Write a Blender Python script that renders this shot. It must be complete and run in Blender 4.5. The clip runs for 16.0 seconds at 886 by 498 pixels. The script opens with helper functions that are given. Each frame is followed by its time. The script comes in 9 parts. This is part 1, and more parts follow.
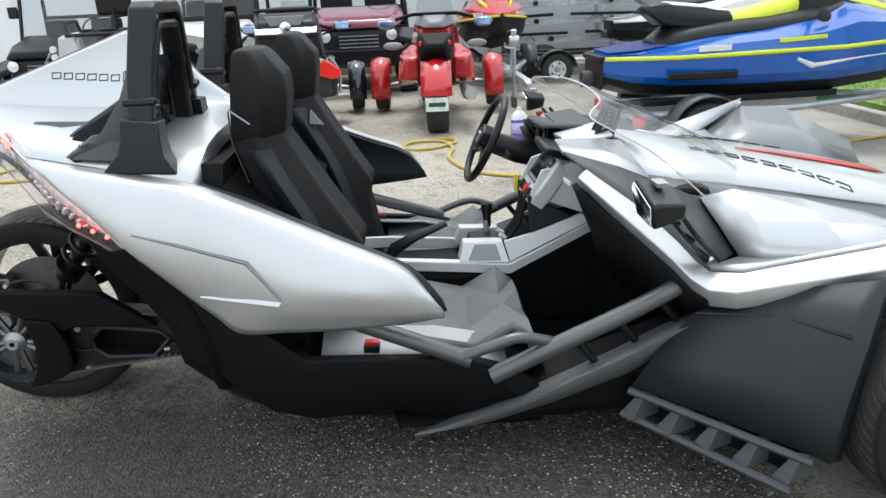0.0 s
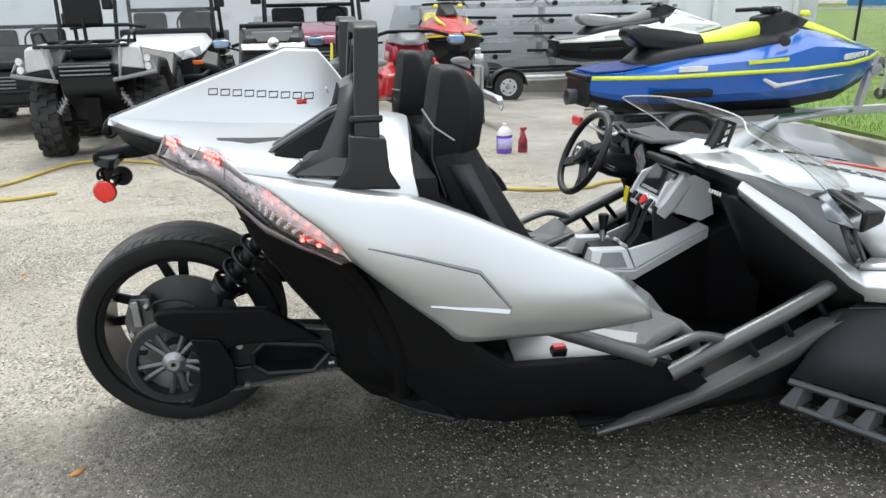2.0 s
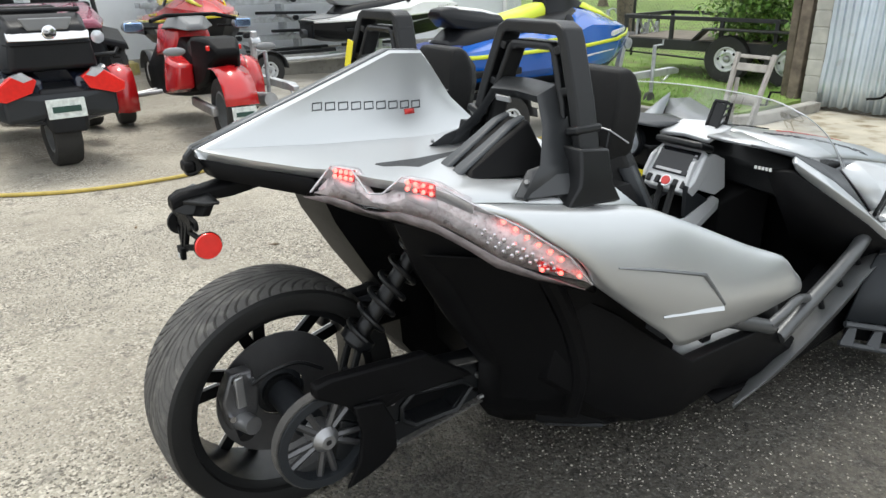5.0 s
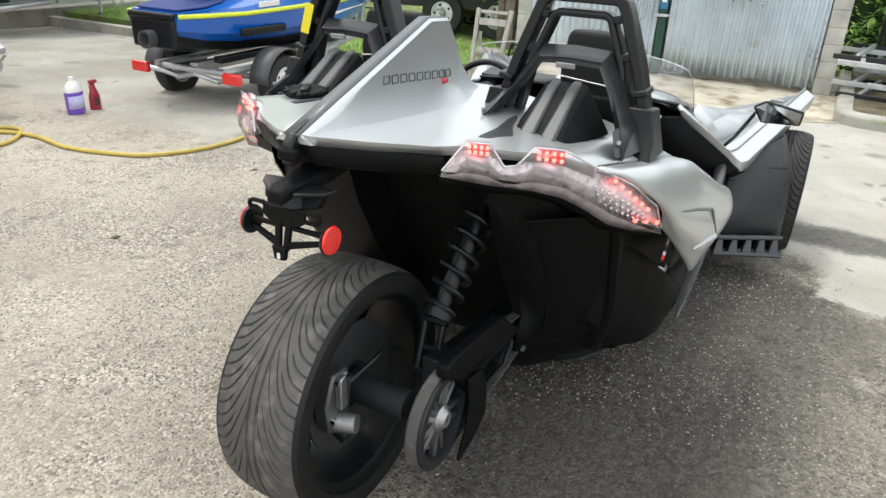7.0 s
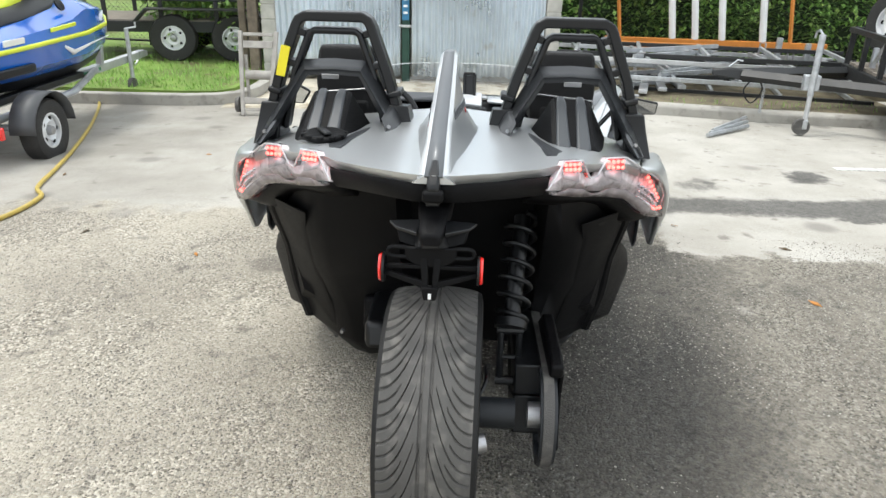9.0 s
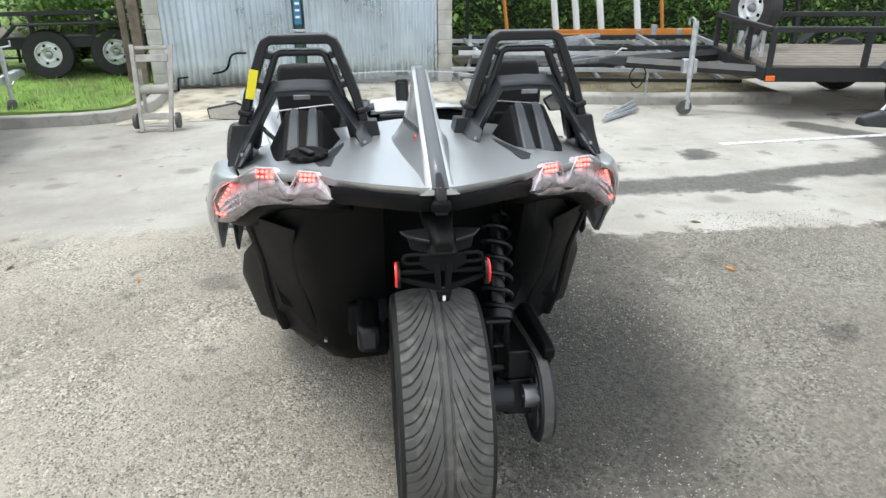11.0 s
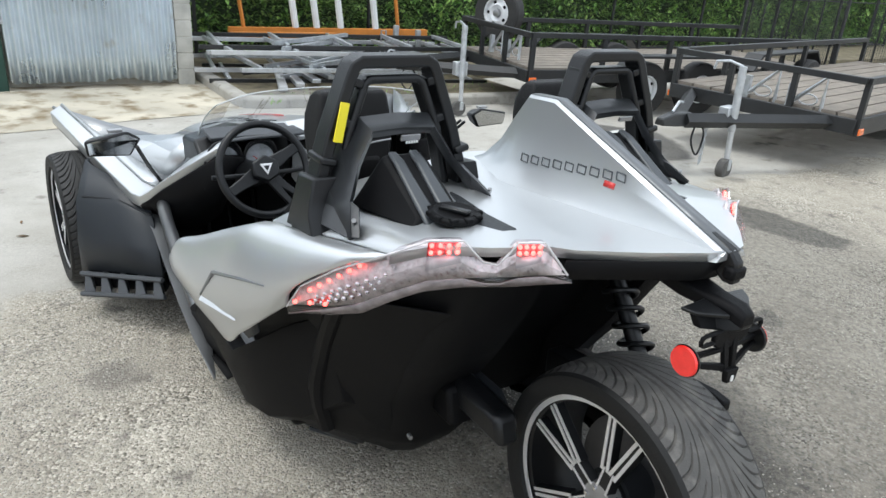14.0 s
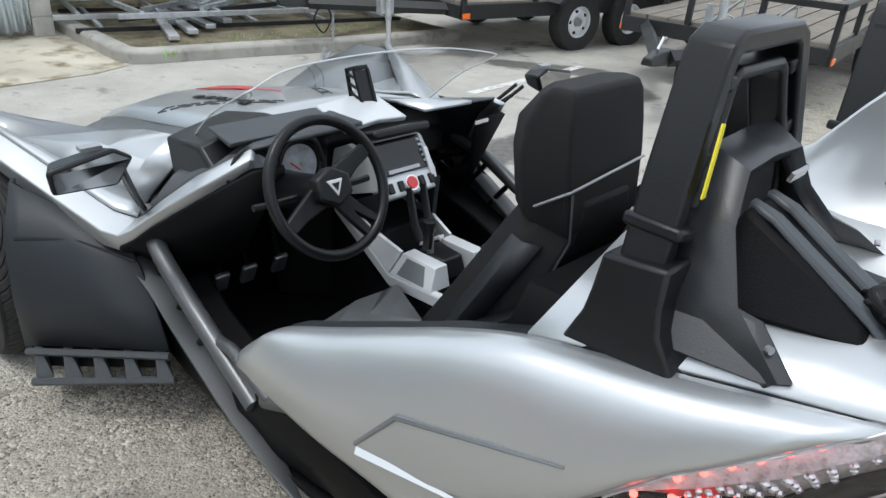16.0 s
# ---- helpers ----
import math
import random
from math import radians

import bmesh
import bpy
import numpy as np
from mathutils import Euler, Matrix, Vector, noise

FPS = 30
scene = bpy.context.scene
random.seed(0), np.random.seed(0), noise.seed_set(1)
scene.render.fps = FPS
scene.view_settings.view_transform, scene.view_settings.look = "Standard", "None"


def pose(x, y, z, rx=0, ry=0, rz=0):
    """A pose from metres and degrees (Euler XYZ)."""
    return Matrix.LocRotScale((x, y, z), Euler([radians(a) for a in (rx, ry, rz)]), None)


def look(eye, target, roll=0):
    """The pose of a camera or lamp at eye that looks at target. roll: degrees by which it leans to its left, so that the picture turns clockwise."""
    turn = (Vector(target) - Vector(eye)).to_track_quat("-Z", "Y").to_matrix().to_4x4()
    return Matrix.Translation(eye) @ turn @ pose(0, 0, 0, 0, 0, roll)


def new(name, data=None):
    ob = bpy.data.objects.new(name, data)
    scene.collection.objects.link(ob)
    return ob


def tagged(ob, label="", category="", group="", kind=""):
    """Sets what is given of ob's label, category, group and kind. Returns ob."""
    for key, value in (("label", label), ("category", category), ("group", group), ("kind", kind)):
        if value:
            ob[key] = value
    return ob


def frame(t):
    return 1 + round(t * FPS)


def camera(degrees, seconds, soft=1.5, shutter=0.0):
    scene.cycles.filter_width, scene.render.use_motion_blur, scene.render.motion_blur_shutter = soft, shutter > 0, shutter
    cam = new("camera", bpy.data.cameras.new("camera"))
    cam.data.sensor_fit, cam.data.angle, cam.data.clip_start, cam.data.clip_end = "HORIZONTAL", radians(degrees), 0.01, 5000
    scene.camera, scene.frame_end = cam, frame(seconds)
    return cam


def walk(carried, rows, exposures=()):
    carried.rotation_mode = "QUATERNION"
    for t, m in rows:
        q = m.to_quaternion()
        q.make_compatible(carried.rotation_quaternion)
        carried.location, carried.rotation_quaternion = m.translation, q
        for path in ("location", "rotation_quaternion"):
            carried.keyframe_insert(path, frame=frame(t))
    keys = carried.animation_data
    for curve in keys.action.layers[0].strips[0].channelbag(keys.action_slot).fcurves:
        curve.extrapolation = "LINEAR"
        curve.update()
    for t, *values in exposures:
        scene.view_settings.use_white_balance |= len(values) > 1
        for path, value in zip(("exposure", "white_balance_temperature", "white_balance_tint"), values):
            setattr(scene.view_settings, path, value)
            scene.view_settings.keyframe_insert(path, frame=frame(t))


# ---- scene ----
cam = camera(64.2, 16.0)
METRES, EYE, TURN, LEAN = 7.6, 1.382, -2.5, -0.7
ROWS = [
    (0.0, 0.0, 0.0, 0.0, -0.88, -19.56, 2.47),
    (0.5, -0.0314, -0.0066, 0.0018, -3.38, -19.04, 1.97),
    (1.0, -0.0554, -0.006, 0.0013, -6.21, -18.56, 1.96),
    (1.5, -0.0808, 0.0015, 0.0043, -6.75, -19.25, 2.46),
    (2.0, -0.1127, -0.0053, 0.0062, -8.31, -18.57, 1.25),
    (2.5, -0.1442, -0.0046, 0.0071, -12.69, -18.06, 1.41),
    (3.0, -0.1702, 0.014, 0.0104, -16.09, -18.54, 1.59),
    (3.5, -0.199, 0.0285, 0.012, -17.81, -18.32, 1.09),
    (4.0, -0.2301, 0.0393, 0.0137, -22.27, -18.99, 1.25),
    (6.5, -0.3333, 0.1621, 0.021, -51.76, -23.49, -1.02),
    (7.0, -0.3687, 0.183, 0.0224, -59.08, -24.3, -1.76),
    (7.5, -0.3857, 0.2145, 0.0236, -65.6, -23.97, -1.76),
    (8.0, -0.3993, 0.2457, 0.0254, -70.81, -23.81, -1.26),
    (8.5, -0.4198, 0.2769, 0.0281, -76.71, -23.54, -0.8),
    (9.0, -0.421, 0.3025, 0.0295, -83.98, -22.92, -0.65),
    (11.5, -0.4416, 0.3584, 0.0417, -95.53, -23.54, -1.27),
    (12.0, -0.4293, 0.39, 0.0393, -97.97, -23.35, -4.49),
    (12.5, -0.4185, 0.4265, 0.0413, -104.02, -22.75, -2.41),
    (13.0, -0.3914, 0.4461, 0.0403, -109.05, -22.45, -1.54),
    (13.5, -0.3595, 0.4652, 0.0396, -113.85, -22.69, -2.47),
    (14.0, -0.328, 0.4926, 0.0395, -120.12, -23.24, -3.31),
    (14.5, -0.2924, 0.5074, 0.034, -123.83, -25.25, -2.68),
    (15.0, -0.2501, 0.5147, 0.0332, -125.94, -25.69, -3.41),
    (15.5, -0.2094, 0.525, 0.0308, -129.76, -25.71, -3.14),
    (16.0, -0.1681, 0.5167, 0.0251, -131.87, -27.8, -3.35),
]
walk(cam, [(t, pose(0, 0, 0, LEAN, 0, 0) @ pose(1.372, -2.564, EYE, 0, 0, TURN) @ pose(METRES * x, METRES * y, METRES * z, 90 + pitch, roll, yaw)) for t, x, y, z, yaw, pitch, roll in ROWS],
     [(t, e, k, 6.0) for t, e, k in ((0, 0.22, 6120), (2, 0.27, 6220), (4, 0.15, 6280), (6.5, 0.26, 6480), (9, 0.36, 6330), (11.5, 0.25, 6080), (14, 0.15, 6020), (15, 0.08, 5990), (16, -0.12, 5960))])

# ---- daylight under a bright overcast sky ----
world = bpy.data.worlds.new("sky")
scene.world = world
world.use_nodes = True
wn, wl = world.node_tree.nodes, world.node_tree.links
wn.clear()
sky = wn.new("ShaderNodeTexSky")
sky.sky_type = 'NISHITA'
sky.sun_disc = False
sky.sun_elevation, sky.sun_rotation = radians(68), radians(10)
sky.air_density, sky.dust_density, sky.ozone_density = 1.0, 6.0, 1.0
soften = wn.new("ShaderNodeMixRGB")
soften.inputs["Fac"].default_value = 0.75
soften.inputs["Color2"].default_value = (9.5, 9.6, 9.8, 1)
back = wn.new("ShaderNodeBackground")
back.inputs["Strength"].default_value = 0.165
outw = wn.new("ShaderNodeOutputWorld")
wl.new(sky.outputs["Color"], soften.inputs["Color1"])
wl.new(soften.outputs["Color"], back.inputs["Color"])
wl.new(back.outputs["Background"], outw.inputs["Surface"])

sun_data = bpy.data.lights.new("sun", "SUN")
sun_data.energy, sun_data.angle, sun_data.color = 1.35, radians(14), (1.0, 0.96, 0.9)
sun = new("sun", sun_data)
sun.matrix_world = look((1, 9, 24), (0, 0, 0))

# ---- building helpers ----
def B():
    return bmesh.new()


def ring_faces(bm, rings, closed=True, caps=True, loop=False):
    """Joins rings of points with faces. closed: each ring is a loop. loop: the last ring meets the first."""
    vs = [[bm.verts.new(p) for p in r] for r in rings]
    n, m = len(vs[0]), len(vs)
    for i in range(m if loop else m - 1):
        a, b = vs[i], vs[(i + 1) % m]
        for k in range(n if closed else n - 1):
            q = (k + 1) % n
            try:
                bm.faces.new((a[k], a[q], b[q], b[k]))
            except ValueError:
                pass
    if caps and closed and not loop:
        bm.faces.new(vs[0][::-1])
        bm.faces.new(vs[-1])
    return bm


def box(bm, c, s, rot=None, top=1.0):
    """A block with centre c and size s; top scales its upper face."""
    rings = []
    for z, f in ((-0.5, 1.0), (0.5, top)):
        pts = [Vector((x * s[0] * f, y * s[1] * f, z * s[2])) for x, y in ((-.5, -.5), (.5, -.5), (.5, .5), (-.5, .5))]
        if rot:
            pts = [Euler([radians(a) for a in rot]).to_matrix() @ p for p in pts]
        rings.append([Vector(c) + p for p in pts])
    return ring_faces(bm, rings)


def frame_of(d):
    d = Vector(d).normalized()
    up = Vector((0, 0, 1)) if abs(d.z) < 0.95 else Vector((1, 0, 0))
    a = d.cross(up).normalized()
    return a, a.cross(d).normalized(), d


def tube(bm, pts, r, seg=8, closed=False, flat=1.0):
    """A round bar along pts; r may be one radius for each point."""
    pts = [Vector(p) for p in pts]
    n = len(pts)
    rr = list(r) if isinstance(r, (list, tuple)) else [r] * n
    rings, a = [], None
    for i, p in enumerate(pts):
        if closed:
            d = pts[(i + 1) % n] - pts[i - 1]
        else:
            d = pts[min(i + 1, n - 1)] - pts[max(i - 1, 0)]
        d.normalize()
        if a is None:
            a, b, _ = frame_of(d)
        else:
            a = (a - d * a.dot(d)).normalized()
            b = a.cross(d)
        rings.append([p + rr[i] * (math.cos(2 * math.pi * k / seg) * a + flat * math.sin(2 * math.pi * k / seg) * b) for k in range(seg)])
    return ring_faces(bm, rings, loop=closed)


def arc(pts, cuts=4):
    """A smooth curve through pts (Catmull-Rom)."""
    P = [Vector(p) for p in pts]
    P = [2 * P[0] - P[1]] + P + [2 * P[-1] - P[-2]]
    out = []
    for i in range(1, len(P) - 2):
        for k in range(cuts):
            t = k / cuts
            out.append(0.5 * (2 * P[i] + (P[i + 1] - P[i - 1]) * t + (2 * P[i - 1] - 5 * P[i] + 4 * P[i + 1] - P[i + 2]) * t * t
                              + (3 * P[i] - P[i - 1] - 3 * P[i + 1] + P[i + 2]) * t ** 3))
    return out + [P[-2]]


def lathe(bm, prof, c=(0, 0, 0), axis=(0, 1, 0), seg=32, closed=False):
    """Turns a profile of (radius, height along the axis) about the axis through c."""
    a, b, d = frame_of(axis)
    rings = [[Vector(c) + d * h + r * (math.cos(2 * math.pi * k / seg) * a + math.sin(2 * math.pi * k / seg) * b) for k in range(seg)] for r, h in prof]
    return ring_faces(bm, rings, caps=not closed, loop=closed)


def prism(bm, poly, lo, hi, plane="xz", shrink=None):
    """A flat outline pushed through from lo to hi, across the plane's third axis."""
    def at(p, w):
        u, v = p
        return {"xz": (u, w, v), "xy": (u, v, w), "yz": (w, u, v)}[plane]
    cu, cv = sum(p[0] for p in poly) / len(poly), sum(p[1] for p in poly) / len(poly)
    f = shrink or 1.0
    return ring_faces(bm, [[at(p, lo) for p in poly], [at((cu + (p[0] - cu) * f, cv + (p[1] - cv) * f), hi) for p in poly]])


def ball(bm, c, r, seg=12, rings=8):
    prof = [(max(1e-4, math.sin(math.pi * i / rings)) * (r if not isinstance(r, tuple) else 1), 0) for i in range(rings + 1)]
    rx, ry, rz = r if isinstance(r, tuple) else (r, r, r)
    rs = []
    for i in range(1, rings):
        th = math.pi * i / rings
        rs.append([(c[0] + rx * math.sin(th) * math.cos(2 * math.pi * k / seg), c[1] + ry * math.sin(th) * math.sin(2 * math.pi * k / seg), c[2] - rz * math.cos(th)) for k in range(seg)])
    return ring_faces(bm, rs)


def sheet(bm, rows):
    """An open surface through rows of points."""
    return ring_faces(bm, rows, closed=False, caps=False)


def my(pts, s):
    """Points with y turned to side s."""
    return [(p[0], p[1] * s, p[2]) for p in pts]


def finish(bm, name, angle=32):
    bmesh.ops.recalc_face_normals(bm, faces=bm.faces[:])
    me = bpy.data.meshes.new(name)
    bm.to_mesh(me)
    bm.free()
    me.polygons.foreach_set("use_smooth", [True] * len(me.polygons))
    me.set_sharp_from_angle(angle=radians(angle))
    return me


def part(name, bm, material, parent=None, label="", bevel=0.0, solid=0.0, angle=32, subd=0, segs=2):
    ob = new(name, finish(bm, name, angle))
    for m in material if isinstance(material, (list, tuple)) else [material]:
        ob.data.materials.append(m)
    if parent:
        ob.parent = parent
    if label:
        tagged(ob, label)
    if subd:
        md = ob.modifiers.new("smooth", "SUBSURF")
        md.levels = md.render_levels = subd
    if solid:
        md = ob.modifiers.new("thick", "SOLIDIFY")
        md.thickness, md.offset = solid, -1.0
    if bevel:
        md = ob.modifiers.new("edges", "BEVEL")
        md.width, md.segments, md.limit_method, md.angle_limit = bevel, segs, "ANGLE", radians(angle)
    return ob


def thing(name, label, category, at=None, group="", kind=""):
    ob = new(name)
    if at is not None:
        ob.matrix_world = at
    return tagged(ob, label, category, group, kind)


def struct(name, bm, material, label, category="", bevel=0.0, **kw):
    return tagged(part(name, bm, material, None, "", bevel, **kw), label, category or name.split("_")[0], "", "structure")


# ---- materials ----
def pbr(name, col, rough=0.5, metal=0.0, var=0.12, scale=6.0, bump=0.02, bscale=80.0, coat=0.0, dirt=None, dirt_at=0.6, spec=0.5, rvar=0.1, flake=0.0):
    m = bpy.data.materials.new(name)
    m.use_nodes = True
    N, L = m.node_tree.nodes, m.node_tree.links
    bs = N["Principled BSDF"]
    tc = N.new("ShaderNodeTexCoord")
    n1 = N.new("ShaderNodeTexNoise")
    n1.inputs["Scale"].default_value, n1.inputs["Detail"].default_value = scale, 6
    L.new(tc.outputs["Object"], n1.inputs["Vector"])
    n2 = N.new("ShaderNodeTexNoise")
    n2.inputs["Scale"].default_value, n2.inputs["Detail"].default_value = bscale, 4
    L.new(tc.outputs["Object"], n2.inputs["Vector"])
    ramp = N.new("ShaderNodeValToRGB")
    e = ramp.color_ramp.elements
    e[0].position, e[1].position = 0.3, 0.7
    e[0].color = (*[max(0, c * (1 - var)) for c in col], 1)
    e[1].color = (*[min(1, c * (1 + var)) for c in col], 1)
    L.new(n1.outputs["Fac"], ramp.inputs["Fac"])
    last = ramp.outputs["Color"]
    if dirt:
        mx = N.new("ShaderNodeMixRGB")
        mx.inputs["Color2"].default_value = (*dirt, 1)
        r2 = N.new("ShaderNodeValToRGB")
        r2.color_ramp.elements[0].position, r2.color_ramp.elements[1].position = dirt_at, min(1, dirt_at + 0.2)
        n3 = N.new("ShaderNodeTexNoise")
        n3.inputs["Scale"].default_value, n3.inputs["Detail"].default_value = scale * 2.7, 8
        L.new(tc.outputs["Object"], n3.inputs["Vector"])
        L.new(n3.outputs["Fac"], r2.inputs["Fac"])
        L.new(r2.outputs["Color"], mx.inputs["Fac"])
        L.new(last, mx.inputs["Color1"])
        last = mx.outputs["Color"]
    L.new(last, bs.inputs["Base Color"])
    mr = N.new("ShaderNodeMapRange")
    mr.inputs["To Min"].default_value, mr.inputs["To Max"].default_value = max(0.02, rough - rvar), min(1, rough + rvar)
    L.new(n1.outputs["Fac"], mr.inputs["Value"])
    L.new(mr.outputs["Result"], bs.inputs["Roughness"])
    bs.inputs["Metallic"].default_value = metal
    bs.inputs["Specular IOR Level"].default_value = spec
    bs.inputs["Coat Weight"].default_value = coat
    bs.inputs["Coat Roughness"].default_value = 0.06
    if bump:
        bp = N.new("ShaderNodeBump")
        bp.inputs["Strength"].default_value, bp.inputs["Distance"].default_value = min(1, bump * 10), 0.004
        L.new(n2.outputs["Fac"], bp.inputs["Height"])
        L.new(bp.outputs["Normal"], bs.inputs["Normal"])
    return m


def glow(name, col, power):
    m = bpy.data.materials.new(name)
    m.use_nodes = True
    bs = m.node_tree.nodes["Principled BSDF"]
    bs.inputs["Base Color"].default_value = (*col, 1)
    bs.inputs["Emission Color"].default_value = (*col, 1)
    bs.inputs["Emission Strength"].default_value = power
    return m


def clear(name, col=(1, 1, 1), gloss=0.1, rough=0.03, edge=0.5):
    """Thin clear plastic: lets light through, with a gloss that grows at a glancing angle."""
    m = bpy.data.materials.new(name)
    m.use_nodes = True
    N, L = m.node_tree.nodes, m.node_tree.links
    N.clear()
    tr, gl, mx, out = N.new("ShaderNodeBsdfTransparent"), N.new("ShaderNodeBsdfGlossy"), N.new("ShaderNodeMixShader"), N.new("ShaderNodeOutputMaterial")
    tr.inputs["Color"].default_value = (*col, 1)
    gl.inputs["Roughness"].default_value = rough
    lw = N.new("ShaderNodeLayerWeight")
    lw.inputs["Blend"].default_value = 0.5
    pw = N.new("ShaderNodeMath")
    pw.operation = 'POWER'
    pw.inputs[1].default_value = 4.0
    L.new(lw.outputs["Facing"], pw.inputs[0])
    mr = N.new("ShaderNodeMapRange")
    mr.inputs["To Min"].default_value, mr.inputs["To Max"].default_value = gloss * 0.35, min(1.0, gloss * 0.35 + edge)
    L.new(pw.outputs[0], mr.inputs["Value"])
    L.new(mr.outputs["Result"], mx.inputs["Fac"])
    L.new(tr.outputs["BSDF"], mx.inputs[1])
    L.new(gl.outputs["BSDF"], mx.inputs[2])
    L.new(mx.outputs["Shader"], out.inputs["Surface"])
    return m


def asphalt():
    m = bpy.data.materials.new("asphalt")
    m.use_nodes = True
    N, L = m.node_tree.nodes, m.node_tree.links
    bs = N["Principled BSDF"]
    geo = N.new("ShaderNodeNewGeometry")

    def noise_at(scale, detail=6, rough=0.6):
        n = N.new("ShaderNodeTexNoise")
        n.inputs["Scale"].default_value, n.inputs["Detail"].default_value, n.inputs["Roughness"].default_value = scale, detail, rough
        L.new(geo.outputs["Position"], n.inputs["Vector"])
        return n.outputs["Fac"]

    def math2(op, a, b):
        n = N.new("ShaderNodeMath")
        n.operation = op
        for k, v in enumerate((a, b)):
            if isinstance(v, (int, float)):
                n.inputs[k].default_value = v
            else:
                L.new(v, n.inputs[k])
        return n.outputs[0]

    def step(v, lo, hi):
        n = N.new("ShaderNodeMapRange")
        n.interpolation_type = 'SMOOTHSTEP'
        n.inputs["From Min"].default_value, n.inputs["From Max"].default_value = lo, hi
        L.new(v, n.inputs["Value"])
        return n.outputs["Result"]

    def mix(f, a, b):
        n = N.new("ShaderNodeMixRGB")
        for k, v in ((0, f), (1, a), (2, b)):
            if isinstance(v, tuple):
                n.inputs[k].default_value = (*v, 1)
            elif isinstance(v, (int, float)):
                n.inputs[k].default_value = v
            else:
                L.new(v, n.inputs[k])
        return n.outputs["Color"]

    vor = N.new("ShaderNodeTexVoronoi")
    vor.inputs["Scale"].default_value = 105
    L.new(geo.outputs["Position"], vor.inputs["Vector"])
    chips = N.new("ShaderNodeSeparateColor")
    L.new(vor.outputs["Color"], chips.inputs["Color"])
    stone = step(chips.outputs[0], 0.55, 0.9)
    base = mix(step(noise_at(0.9), 0.35, 0.65), (0.355, 0.322, 0.265), (0.475, 0.437, 0.362))
    rough_spots = math2('ADD', 0.35, math2('MULTIPLY', step(noise_at(1.6, 7, 0.7), 0.42, 0.62), 0.65))
    stone_f = math2('MULTIPLY', stone, rough_spots)
    base = mix(math2('MULTIPLY', stone_f, 0.95), base, (0.68, 0.635, 0.545))
    dark_chip = step(chips.outputs[1], 0.62, 0.95)
    base = mix(math2('MULTIPLY', math2('MULTIPLY', dark_chip, rough_spots), 0.85), base, (0.10, 0.09, 0.072))
    base = mix(step(noise_at(7.0), 0.55, 0.75), base, (0.2, 0.185, 0.16))
    # damp ground beside the roadster, with a ragged edge; its shade is painted in
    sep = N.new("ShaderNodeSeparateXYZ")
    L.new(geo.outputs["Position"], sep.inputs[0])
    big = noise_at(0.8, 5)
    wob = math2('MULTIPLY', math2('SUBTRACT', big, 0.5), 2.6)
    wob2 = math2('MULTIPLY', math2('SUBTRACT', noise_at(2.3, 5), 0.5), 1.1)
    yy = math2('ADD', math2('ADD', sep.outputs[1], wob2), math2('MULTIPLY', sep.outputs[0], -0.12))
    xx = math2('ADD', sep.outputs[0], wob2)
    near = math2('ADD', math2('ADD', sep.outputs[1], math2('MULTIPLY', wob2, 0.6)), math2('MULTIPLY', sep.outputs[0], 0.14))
    damp_shade = math2('MULTIPLY', math2('SUBTRACT', 1.0, step(yy, -0.35, 0.3)), math2('SUBTRACT', 1.0, step(xx, 2.3, 2.7)))
    damp_shade = math2('MULTIPLY', damp_shade, math2('MULTIPLY', step(near, -1.95, -0.75), step(xx, -1.3, 0.25)))
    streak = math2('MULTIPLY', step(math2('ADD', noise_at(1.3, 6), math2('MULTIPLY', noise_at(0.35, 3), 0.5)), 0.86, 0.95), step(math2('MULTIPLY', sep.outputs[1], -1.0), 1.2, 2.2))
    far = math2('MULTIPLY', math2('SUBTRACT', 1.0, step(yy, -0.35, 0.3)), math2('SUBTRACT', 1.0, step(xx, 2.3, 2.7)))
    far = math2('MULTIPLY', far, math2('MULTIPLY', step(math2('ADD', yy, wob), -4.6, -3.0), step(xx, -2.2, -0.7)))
    damp_shade = math2('MAXIMUM', math2('MULTIPLY', damp_shade, 0.88), math2('MULTIPLY', far, 0.45))
    wet_shade = math2('MAXIMUM', damp_shade, math2('MULTIPLY', streak, 0.8))
    # trail of drained water leading off to the parked trailers
    trail = None
    run = ((3.2, -0.9), (3.2, -1.9), (3.22, -2.7), (2.72, -3.1), (2.3, -3.35), (1.85, -3.5), (1.4, -3.5), (2.72, -3.1), (3.22, -2.7), (3.46, -3.5), (3.62, -4.5), (4.4, -5.0), (5.3, -4.6))
    for k, ((ax, ay), (bx, by)) in enumerate(zip(run, run[1:])):
        ln = math.hypot(bx - ax, by - ay)
        ux, uy = (bx - ax) / ln, (by - ay) / ln
        px, py = math2('SUBTRACT', sep.outputs[0], ax), math2('SUBTRACT', sep.outputs[1], ay)
        al = math2('ADD', math2('MULTIPLY', px, ux), math2('MULTIPLY', py, uy))
        al = math2('MINIMUM', math2('MAXIMUM', al, 0.0), ln)
        dx, dy = math2('SUBTRACT', px, math2('MULTIPLY', al, ux)), math2('SUBTRACT', py, math2('MULTIPLY', al, uy))
        ds = math2('SQRT', math2('ADD', math2('MULTIPLY', dx, dx), math2('MULTIPLY', dy, dy)), 0.0)
        trail = ds if trail is None else math2('MINIMUM', trail, ds)
    trail = math2('SUBTRACT', 1.0, step(math2('ADD', trail, math2('MULTIPLY', wob2, 0.35)), 0.14, 0.26))
    wet_shade = math2('MAXIMUM', wet_shade, math2('MULTIPLY', trail, 0.78))
    gap = math2('MULTIPLY', math2('MULTIPLY', wet_shade, math2('SUBTRACT', 1.0, wet_shade)), 2.6)
